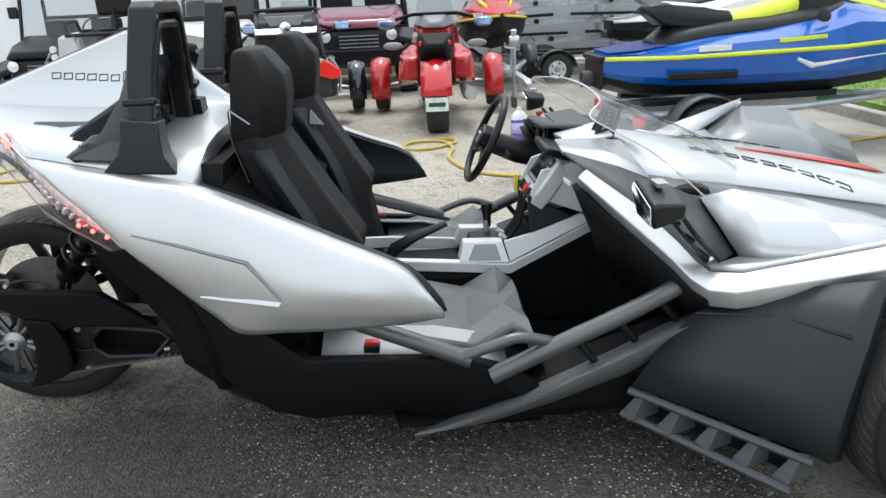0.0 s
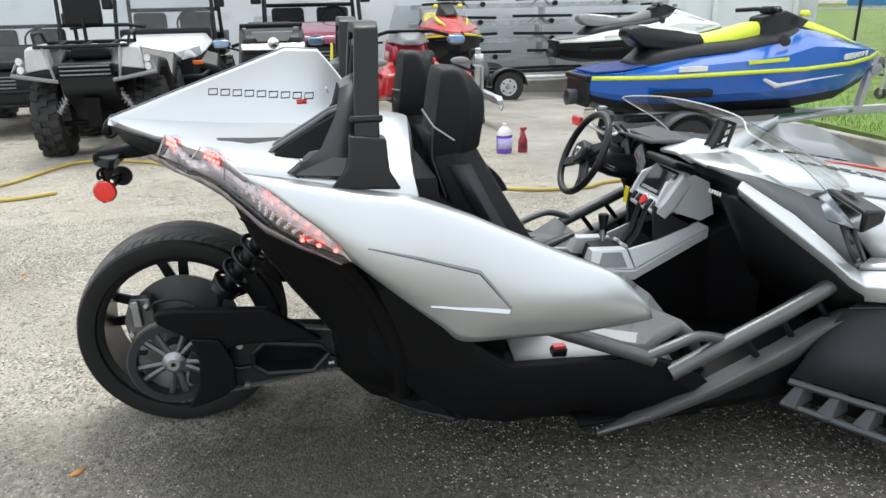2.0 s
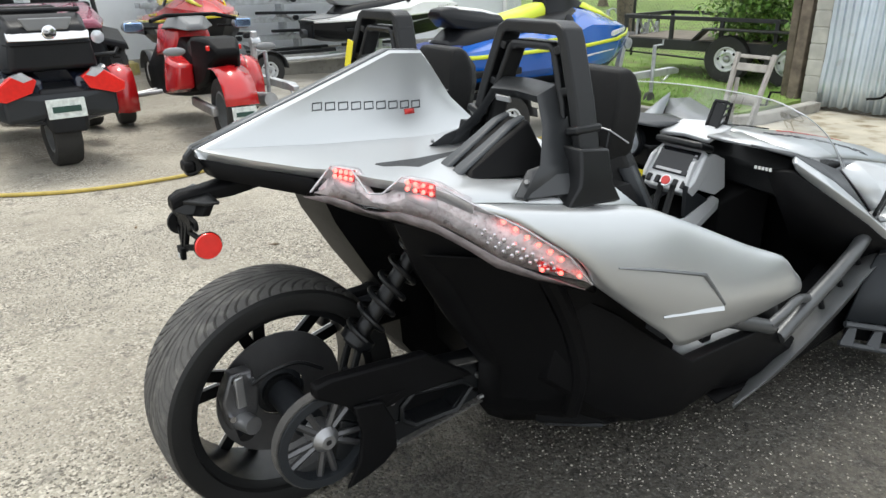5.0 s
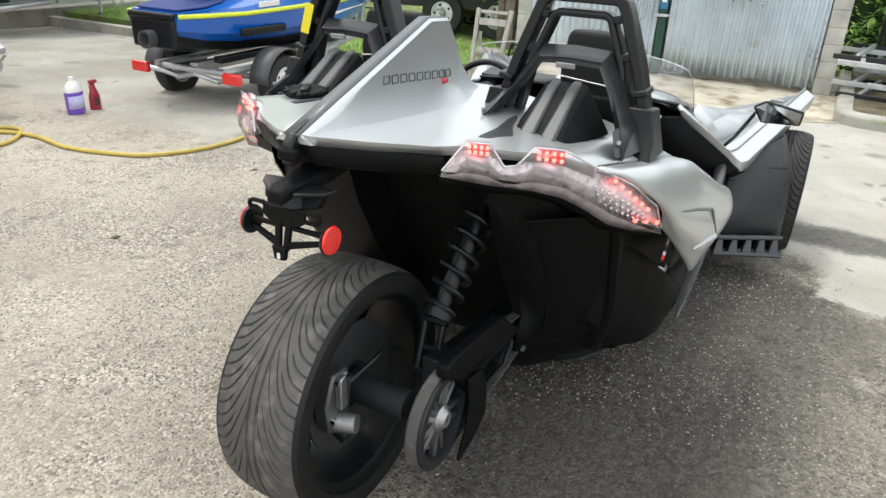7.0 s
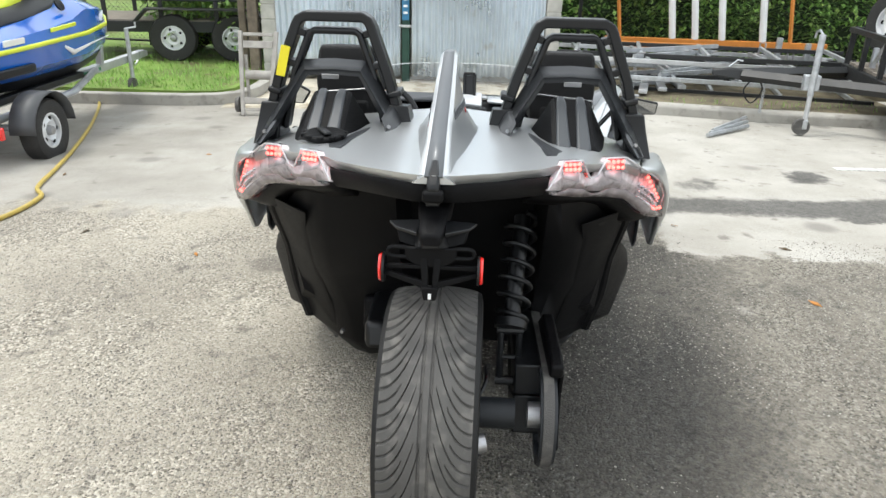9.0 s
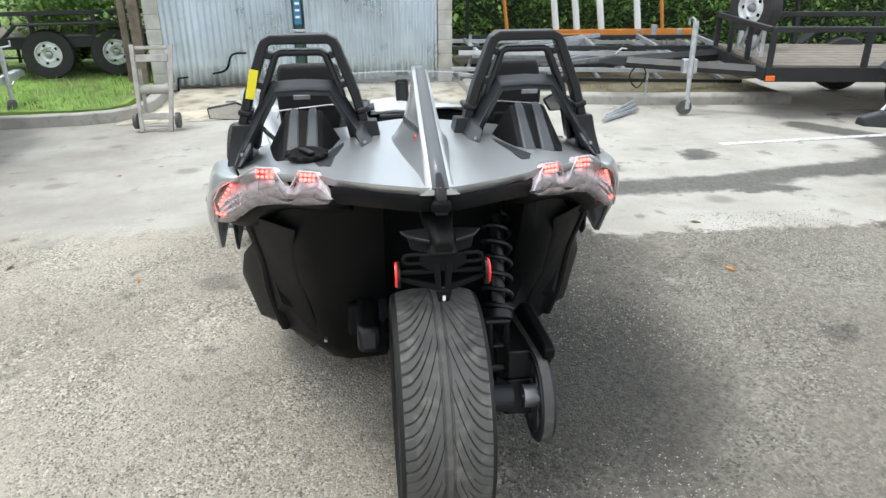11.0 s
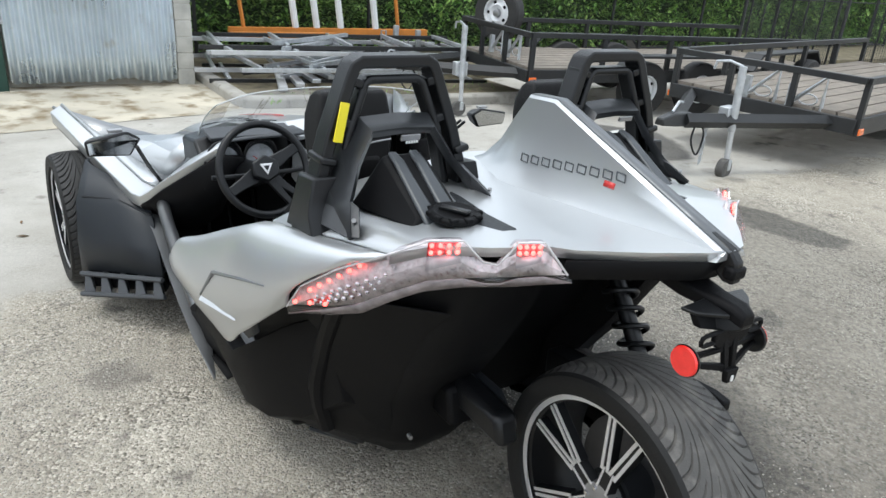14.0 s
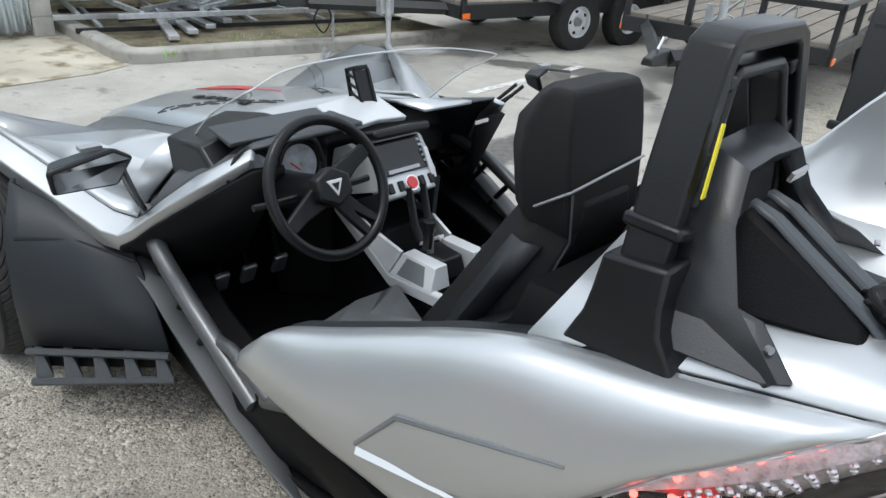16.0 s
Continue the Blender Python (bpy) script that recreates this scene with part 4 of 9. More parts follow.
for s in (-1, 1):
    panel = part("side_panel", sheet(B(), [my(r, s) for r in fine]), SILVER, roadster, "silver rear quarter panel with a sharp crease", solid=0.016, angle=50)
    liner = [[(x + 0.01, y - 0.05 - 0.05 * f, z - 0.012) for (x, y, z), f in zip(r, (0, .3, .6, .6, .3))] for r in SIDE[3:]]
    part("inner_liner", sheet(B(), [my(r, s) for r in liner]), CHAR, panel, "charcoal inner lining", solid=0.01, angle=40)
    # thin bead in darker grey paints the shade along the panel's fold
    bm = B()
    tube(bm, my([(0.64, 0.766, 0.845), (0.77, 0.79, 0.815), (0.935, 0.815, 0.768), (1.02, 0.832, 0.662)], s), [0.002, 0.005, 0.006, 0.005], 6)
    part("crease", bm, SILVER_D, panel, "grey bead with the fold's shade in its colour")
    bm = B()
    ring_faces(bm, [my([(0.80, 0.796, 0.668), (0.80, 0.800, 0.672), (0.80, 0.796, 0.676)], s), my([(1.01, 0.826, 0.644), (1.01, 0.842, 0.650), (1.02, 0.829, 0.662)], s)])
    part("lower_flute", bm, SILVER, panel)
    LED_ROW = ((0.384, 0.622, 0.982), (0.513, 0.692, 0.876), (0.469, 0.671, 0.852), (0.556, 0.714, 0.828))
    # tail lamp: stations of top edge and bottom edge, from the middle outwards
    TOP = [(0.049, 0.288, 1.036), (0.088, 0.329, 1.104), (0.116, 0.378, 1.101), (0.142, 0.408, 1.044), (0.168, 0.430, 1.044), (0.205, 0.461, 1.086), (0.25, 0.52, 1.078), (0.318, 0.582, 1.03), (0.415, 0.664, 0.968), (0.52, 0.713, 0.888), (0.595, 0.722, 0.797)]
    BOT = [(0.05, 0.288, 1.028), (0.09, 0.335, 1.012), (0.125, 0.375, 1.0), (0.155, 0.40, 0.992), (0.18, 0.425, 0.985), (0.215, 0.46, 0.975), (0.272, 0.52, 0.952), (0.33, 0.568, 0.91), (0.384, 0.613, 0.864), (0.47, 0.662, 0.828), (0.588, 0.716, 0.79)]
    rings, rb, band_r = [], [], []
    out = Vector((-0.03, 0.012, 0))
    for t, q in zip(TOP, BOT):
        t, q = Vector(t), Vector(q)
        m_ = t.lerp(q, 0.55) + out
        rings.append(my([tuple(t + Vector((0.03, -0.012, -0.004))), tuple(t), tuple(m_), tuple(q + out * 0.5), tuple(q + Vector((0.03, -0.012, 0.0)))], s))
        t2, q2 = t + Vector((0.022, -0.01, -0.006)), q + Vector((0.022, -0.01, 0.004))
        rb.append(my([tuple(t2), tuple(t2.lerp(q2, 0.5) + out * 0.4), tuple(q2)], s))
        band_r.append(my([tuple(m_.lerp(q + out * 0.5, 0.42) + Vector((-0.0015, 0.001, 0))), tuple(q + out * 0.5 + Vector((-0.0015, 0.001, 0.0015)))], s))
    lamp = part("tail_lamp", ring_faces(B(), rings), LENS, roadster, "clear faceted tail lamp with glowing red diodes", angle=12)
    lamp.visible_shadow = False
    part("reflector", sheet(B(), rb), LAMP_BACK, lamp, "ribbed silver reflector", solid=0.006, angle=12)
    part("lens_band", sheet(B(), band_r), LAMP_BAND, lamp, "smoked lens band along the lower edge", solid=-0.002, angle=12)
    part("lens_rim", tube(B(), [r[1] for r in rings], 0.0028, 5), LAMP_RIM, lamp)
    for i in (1, 5):
        a_, b_, c_, d_ = [Vector(rb[k][j]) + Vector((-0.007, 0.004 * s, 0)) for k, j in ((i, 0), (i + 1, 0), (i + 1, 1), (i, 1))]
        part("brake_cell", sheet(B(), [[a_.lerp(b_, 0.12), a_.lerp(d_, 0.5)], [b_, b_.lerp(c_, 0.62)]]), LAMP_RED_GLOW, lamp, "red brake light cell, diode glow in its colour", solid=0.004)
        part("clear_cell", sheet(B(), [[a_.lerp(d_, 0.55), d_], [b_.lerp(c_, 0.67), b_.lerp(c_, 1.25)]]), LAMP_RIM, lamp, "clear faceted cell", solid=0.004)
        for f in (0.12, 0.38, 0.64, 0.9):
            for g in (0.2, 0.62):
                p = a_.lerp(b_, f).lerp(d_.lerp(c_, f), g * 0.7)
                part("diode", ball(B(), tuple(p + Vector((-0.008, 0.004 * s, 0))), 0.0054, 8, 6), LED, lamp)
    P3 = lambda p: Vector(my([p], s)[0])
    spots = [P3(LED_ROW[0]).lerp(P3(LED_ROW[1]), k / 5) for k in range(6)] + [P3(LED_ROW[2]).lerp(P3(LED_ROW[3]), k / 2) for k in range(3)]
    for p in spots:
        part("diode", ball(B(), tuple(p), 0.006, 8, 6), LED, lamp)
    back_ = Vector((0.010, -0.006 * s, 0.0))
    e = [p + back_ for p in (P3(LED_ROW[0]), P3(LED_ROW[1]), P3(LED_ROW[3]), P3(LED_ROW[2]), P3(LED_ROW[0]).lerp(P3(LED_ROW[2]), 0.4))]
    part("brake_cell", sheet(B(), [[e[0] + Vector((0, 0, 0.012)), e[0] + Vector((-0.006, -0.01 * s, -0.012))], [e[0].lerp(e[1], 0.55) + Vector((0.004, 0, 0.008)), e[4].lerp(e[3], 0.4)], [e[2] + Vector((0.008, 0, 0)), e[3] + Vector((-0.006, 0, -0.006))]]), LAMP_RED_GLOW, lamp, "red outer cell, diode glow in its colour", solid=0.004)
    bm = B()
    for col in range(3):
        for k in range(9):
            f = 7.1 + 0.16 * col + 1.75 * k / 8
            i = int(f)
            p = Vector(rb[i][1]).lerp(Vector(rb[i + 1][1]), f - i).lerp(Vector(rb[i][2]).lerp(Vector(rb[i + 1][2]), f - i), -0.2 + 0.3 * col)
            ball(bm, tuple(p + Vector((-0.009, 0.005 * s, 0))), 0.0078 - 0.0006 * abs(k - 4), 8, 5)
    tagged(part("bead_layer", bm, CHROME, lamp), "clear prismatic beads", kind="stuff")
    # black lower skirt between lamp and tub
    sk = [[tuple(Vector(q) + Vector((0.02, -0.01, 0.004))), (q[0] + 0.10, q[1] - 0.06, q[2] - 0.05)] for q in BOT]
    part("lamp_skirt", sheet(B(), [my(r, s) for r in sk]), BLACK, roadster, "", solid=0.015)
    part("under_deck", sheet(B(), [my(r, s) for r in ([(-0.132, 0.0, 1.10), (-0.105, 0.0, 1.05), (0.10, 0.0, 0.985)], [(-0.118, 0.05, 1.098), (-0.092, 0.05, 1.046), (0.12, 0.05, 0.98)], [(0.062, 0.285, 1.068), (0.078, 0.285, 1.022), (0.22, 0.25, 0.965)])]), BLACK, roadster, "", solid=0.008)

# head fairings, hoops, fuel cap
for s in (-1, 1):
    cy = 0.39 * s
    zp = lambda x, y: 1.082 - 0.07 * (x - 0.228) - 0.14 * (y + 0.097)
    outl = [(0.228, -0.097), (0.36, -0.105), (0.50, -0.13), (0.62, -0.14), (0.62, 0.13), (0.42, 0.09), (0.252, 0.042)]
    base = part("fairing_plate", ring_faces(B(), [[(x, cy + s * y, zp(x, y) - d) for x, y in outl] for d in (0.02, 0.0)]), CHAR, roadster, "charcoal plate under the hoop", 0.004)
    # fairing wedge with two ribs, inside an arch with splayed feet
    bm = ring_faces(B(), [[(0.40, cy - 0.085, 1.045), (0.40, cy + 0.085, 1.045), (0.415, cy + 0.056, 1.062), (0.415, cy - 0.056, 1.062)], [(0.49, cy - 0.108, 1.04), (0.49, cy + 0.108, 1.04), (0.505, cy + 0.06, 1.118), (0.505, cy - 0.06, 1.118)], [(0.645, cy - 0.135, 1.03), (0.645, cy + 0.135, 1.03), (0.61, cy + 0.06, 1.172), (0.61, cy - 0.06, 1.172)]])
    wedge = part("head_fairing", bm, BLACK, roadster, "black head fairing behind the seat", 0.008)
    for e in (-1, 1):
        y_ = cy + e * 0.031
        bm = ring_faces(B(), [[(x, y_ - w, z - 0.012), (x, y_ + w, z - 0.012), (x, y_ + w * 0.75, z), (x, y_ - w * 0.75, z)] for x, z, w in ((0.385, 1.054, 0.024), (0.41, 1.072, 0.024), (0.505, 1.126, 0.02), (0.57, 1.165, 0.018), (0.612, 1.178, 0.014))])
        part("fairing_rib", bm, RIBG, wedge, "grey plastic rib", 0.004)
    rear_e = [(0.455, 0.222, 1.028), (0.54, 0.184, 1.085), (0.588, 0.136, 1.168), (0.605, 0.092, 1.236), (0.608, 0.0, 1.24), (0.605, -0.092, 1.236), (0.588, -0.136, 1.168), (0.54, -0.19, 1.095), (0.455, -0.24, 1.05)]
    front_e = [(0.60, 0.235, 1.02), (0.63, 0.205, 1.10), (0.655, 0.155, 1.19), (0.66, 0.105, 1.262), (0.66, 0.0, 1.268), (0.66, -0.105, 1.262), (0.655, -0.155, 1.19), (0.63, -0.20, 1.11), (0.60, -0.23, 1.055)]
    P_ = lambda p: (p[0], cy + s * p[1], p[2])
    brace = part("rear_brace", sheet(B(), [[P_((p[0] + 0.012, p[1] * 0.93, p[2] - 0.02)), P_(p), P_(q)] for p, q in zip(rear_e, front_e)]), ARCH, roadster, "black arched brace behind the hoop", solid=0.012, angle=25)
    part("brace_mark", box(B(), (0.572, cy, 1.222), (0.006, 0.055, 0.014), (0, -18, 0)), STEEL, brace)
    for e, zf in ((1, 1.02), (-1, 1.05)):
        bm = ring_faces(B(), [[P_((0.435, e * 0.205, zf + 0.004)), P_((0.47, e * 0.232, zf)), P_((0.62, e * 0.245, zf - 0.01)), P_((0.60, e * 0.20, zf))], [P_((0.505, e * 0.172, zf + 0.055)), P_((0.515, e * 0.184, zf + 0.055)), P_((0.64, e * 0.205, zf + 0.075)), P_((0.63, e * 0.185, zf + 0.075))]])
        part("brace_foot", bm, ARCH, brace, "charcoal splayed foot", 0.004)
        part("bolt", tube(B(), [P_((0.485, e * 0.20, zf + 0.035)), P_((0.478, e * 0.203, zf + 0.036))], 0.006, 8), STEEL, brace)

    def hoop_bar(name, k, depth, th, zdrop, lab=""):
        pts = [(0.662, 0.39 + 0.24 * k, 1.03), (0.672, 0.39 + 0.186 * k, 1.22), (0.684, 0.39 + 0.127 * k, 1.37 - zdrop), (0.685, 0.39 + 0.118 * k, 1.388 - zdrop), (0.686, 0.39 + 0.098 * k, 1.399 - zdrop), (0.686, 0.39 - 0.092 * k, 1.399 - zdrop), (0.685, 0.39 - 0.112 * k, 1.388 - zdrop), (0.684, 0.39 - 0.121 * k, 1.37 - zdrop), (0.672, 0.39 - 0.175 * k, 1.22), (0.662, 0.39 - 0.22 * k, 1.06)]
        rg = []
        for i, p in enumerate(pts):
            p = Vector((p[0], p[1] * s, p[2]))
            q0, q1 = Vector(pts[max(0, i - 1)]), Vector(pts[min(len(pts) - 1, i + 1)])
            dd = q1 - q0
            dd = Vector((0, dd.y * s, dd.z)).normalized()
            nn = Vector((0, -dd.z, dd.y))
            rg.append([p + nn * -th + Vector((-depth, 0, 0)), p + nn * -th + Vector((depth, 0, 0)), p + nn * th + Vector((depth, 0, 0)), p + nn * th + Vector((-depth, 0, 0))])
        return part(name, ring_faces(B(), rg), SATIN, roadster, lab, 0.010, segs=3)

    hp = hoop_bar("roll_hoop", 1.0, 0.034, 0.016, 0.0, "satin black roll hoop with slotted legs")
    inn = hoop_bar("inner_hoop", 0.74, 0.03, 0.011, 0.045)
    inn.parent = hp
    for k in (-1, 1):
        for z, o in ((1.14, 0.205), (1.25, 0.17), (1.35, 0.135)):
            bm = box(B(), (0.668 + (z - 1.14) * 0.06, cy + k * o * 0.88, z), (0.055, 0.05, 0.022), (k * 15, 0, 0))
            part("web", bm, SATIN, hp, "", 0.004)
        yo = cy + k * 0.228
        bm = ring_faces(B(), [[(x0, yo - w, z), (x1, yo - w, z - 0.012), (x1, yo + w, z - 0.012 - d_), (x0, yo + w, z - d_)] for x0, x1, w, z, d_ in ((0.555, 0.75, 0.046, 0.988 if k == s else 1.04, 0.02), (0.60, 0.722, 0.041, 1.035, 0.0), (0.61, 0.718, 0.038, 1.07, 0.0), (0.615, 0.716, 0.035, 1.125, 0.0))])
        for v_ in bm.verts:
            v_.co.y -= k * 0.16 * max(0.0, v_.co.z - 1.03)
        part("hoop_socket", bm, SATIN, hp, "black flared socket", 0.006)
        bm = box(B(), (0.667, cy + k * 0.202, 1.16), (0.09, 0.046, 0.02), (k * 14, 0, 0))
        part("hoop_collar", bm, SATIN, hp, "", 0.006)
    if s == 1:
        tag = part("warning_tag", box(B(), (0.628, cy + 0.168, 1.258), (0.003, 0.03, 0.1), (14, 0, 16)), YELLOW, hp, "bright yellow paper tag", 0.001)
        cap = part("fuel_cap", lathe(B(), [(0.01, 0.0), (0.066, 0.0), (0.066, 0.012), (0.056, 0.017), (0.04, 0.013), (0.01, 0.012)], (0.375, cy - 0.018, 1.071), (-0.06, 0, 1), 32), BLACK, roadster, "black ridged fuel filler cap", 0.003)
        for i in range(10):
            a = 2 * math.pi * i / 10
            part("cap_grip", box(B(), (0.375 + 0.06 * math.cos(a), cy - 0.018 + 0.06 * math.sin(a), 1.081), (0.02, 0.02, 0.012)), BLACK, cap, "", 0.003)
        part("cap_bar", box(B(), (0.375, cy - 0.018, 1.089), (0.08, 0.022, 0.012), (0, 0, 30)), SATIN, cap, "", 0.004)

# lettering on the fin, as plain strokes
def fin_y(x, z):
    i = max(k for k in range(len(prof) - 1) if prof[k][0] <= x)
    f = (x - prof[i][0]) / (prof[i + 1][0] - prof[i][0])
    zt, wt, wb = [prof[i][k] * (1 - f) + prof[i + 1][k] * f for k in (1, 2, 3)]
    h = (z - 1.06) / (zt - 1.06)
    pts = [(0, wb), (0.1, wb * 0.62 + wt * 0.38), (0.3, wb * 0.3 + wt * 0.7), (0.7, wt * 1.12), (1.0, wt)]
    for (h0, y0), (h1, y1) in zip(pts, pts[1:]):
        if h <= h1:
            return y0 + (y1 - y0) * max(0.0, h - h0) / (h1 - h0)
    return wt


for s in (-1, 1):
    for i in range(9):
        x0 = (0.188 + 0.0395 * i) if s < 0 else (0.158 + 0.0425 * i)
        zm = 1.192 - 0.0031 * i if s < 0 else 1.194 - 0.0052 * i
        bm = B()
        zz = (zm - 0.0095, zm + 0.0095)
        loop = [(x0 + 0.031 * u, z) for u, z in ((0.0, zz[0]), (0.9, zz[0]), (1.0, zz[1]), (0.1, zz[1]))]
        tube(bm, [(x, s * (fin_y(x, z) + 0.001), z) for x, z in loop], 0.0024, 4, closed=True)
        part("name_stroke", bm, LETTER, fin)
    bm = sheet(B(), [[(x, s * (fin_y(x, z) + 0.002), z) for z in ((1.142, 1.157) if s < 0 else (1.160, 1.175))] for x in ((0.476, 0.51) if s < 0 else (0.185, 0.219))])
    part("red_bar", bm, RED_MARK, fin, solid=0.002)

# number-plate bracket with side reflectors
brk = part("plate_bracket", ring_faces(B(), [[(x, -w, z - h), (x, w, z - h), (x, w, z - 0.008), (x, w * 0.6, z), (x, -w * 0.6, z), (x, -w, z - 0.008)] for x, w, z, h in ((0.08, 0.05, 1.062, 0.05), (-0.06, 0.042, 1.028, 0.042), (-0.13, 0.032, 1.018, 0.036), (-0.19, 0.03, 1.014, 0.034), (-0.215, 0.022, 1.0, 0.03))]), BLACK, roadster, "black plate bracket hung under the tail", 0.005)
part("bracket_block", ring_faces(B(), [[(x, -w, z0), (x, w, z0), (x, w * 0.7, z1), (x, -w * 0.7, z1)] for x, w, z0, z1 in ((-0.145, 0.05, 0.95, 1.0), (-0.19, 0.036, 0.955, 0.995), (-0.214, 0.02, 0.965, 0.985))]), SATIN, brk, "", 0.004)
for s in (-1, 1):
    bm = ring_faces(B(), [[(-0.12, s * 0.028, 1.004), (-0.118, s * 0.108, 0.998), (-0.15, s * 0.09, 0.994), (-0.192, s * 0.034, 0.996)], [(-0.12, s * 0.028, 0.996), (-0.12, s * 0.106, 0.990), (-0.15, s * 0.088, 0.986), (-0.192, s * 0.034, 0.986)]])
    part("winglet", bm, SATIN, brk, "angular black winglet", 0.002)
    bm = ring_faces(B(), [[(-0.135, s * 0.03, 0.99), (-0.128, s * 0.09, 0.987), (-0.14, s * 0.082, 0.957), (-0.16, s * 0.03, 0.95)], [(-0.155, s * 0.03, 0.99), (-0.146, s * 0.086, 0.987), (-0.158, s * 0.078, 0.957), (-0.178, s * 0.03, 0.95)]])
    part("bracket_ear", bm, BLACK, brk, "", 0.003)
    bm = tube(B(), [(-0.184, s * y, z) for y, z in ((0.058, 0.955), (0.092, 0.955), (0.101, 0.951), (0.104, 0.943), (0.101, 0.935), (0.092, 0.931), (0.058, 0.931))], 0.0055, 6)
    part("slot_loop", bm, BLACK, brk)
    arm_p = [[(-0.19, s * 0.016, 0.912), (-0.19, s * 0.016, 0.902), (-0.176, s * 0.112, 0.894), (-0.176, s * 0.112, 0.906)],
             [(-0.198, s * 0.016, 0.872), (-0.20, s * 0.016, 0.855), (-0.178, s * 0.112, 0.878), (-0.178, s * 0.112, 0.89)],
             [(-0.188, s * 0.008, 0.93), (-0.202, s * 0.004, 0.85), (-0.202, s * 0.018, 0.85), (-0.188, s * 0.026, 0.93)]]
    for poly in arm_p:
        part("lower_frame", ring_faces(B(), [poly, [(x + 0.012, y, z) for x, y, z in poly]]), BLACK, brk, "", 0.002)
    rf = part("side_reflector", lathe(B(), [(0.001, 0.004), (0.033, 0.004), (0.035, 0.007), (0.033, 0.012), (0.001, 0.013)], (-0.166, s * 0.114, 0.893), (0, s, 0), 28), REFLECTOR, brk, "round red side reflector")
    part("reflector_back", lathe(B(), [(0.001, 0.0), (0.035, 0.0), (0.037, 0.006), (0.001, 0.006)], (-0.166, s * 0.112, 0.893), (0, s, 0), 28), SATIN, rf, "black reflector back")
part("bracket_plate", ring_faces(B(), [[(x, y, z) for y, z in ((-0.062, 0.957), (0.062, 0.957), (0.062, 0.925), (0.04, 0.912), (0.018, 0.905), (-0.018, 0.905), (-0.04, 0.912), (-0.062, 0.925))] for x in (-0.188, -0.176)]), BLACK, brk, "", 0.004)
part("lower_tongue", ring_faces(B(), [[(x, y, z) for y, z in ((-0.022, 0.862), (0.022, 0.862), (0.015, 0.828), (-0.015, 0.828))] for x in (-0.21, -0.196)]), BLACK, brk, "", 0.003)
part("plate_clip", box(B(), (-0.2105, 0, 0.84), (0.004, 0.008, 0.014)), WHITE, brk)

# ---- cockpit and nose of the roadster ----
# floor tub and sills
bm = ring_faces(B(), [[(0.95, -0.52, 0.15), (2.35, -0.56, 0.15), (2.35, 0.56, 0.15), (0.95, 0.52, 0.15)], [(0.95, -0.56, 0.20), (2.35, -0.60, 0.20), (2.35, 0.60, 0.20), (0.95, 0.56, 0.20)]])
part("floor_pan", bm, BLACK, roadster, "black cockpit floor")
part("bulkhead", box(B(), (0.90, 0, 0.48), (0.05, 1.2, 0.6)), BLACK, roadster, "black bulkhead behind the seats", 0.02)
part("firewall", ring_faces(B(), [[(2.36, -0.62, 0.15), (2.36, 0.62, 0.15), (2.46, 0.62, 0.15), (2.46, -0.62, 0.15)], [(2.16, -0.48, 0.80), (2.16, 0.48, 0.80), (2.30, 0.48, 0.80), (2.30, -0.48, 0.80)]]), BLACK, roadster, "", 0.01)
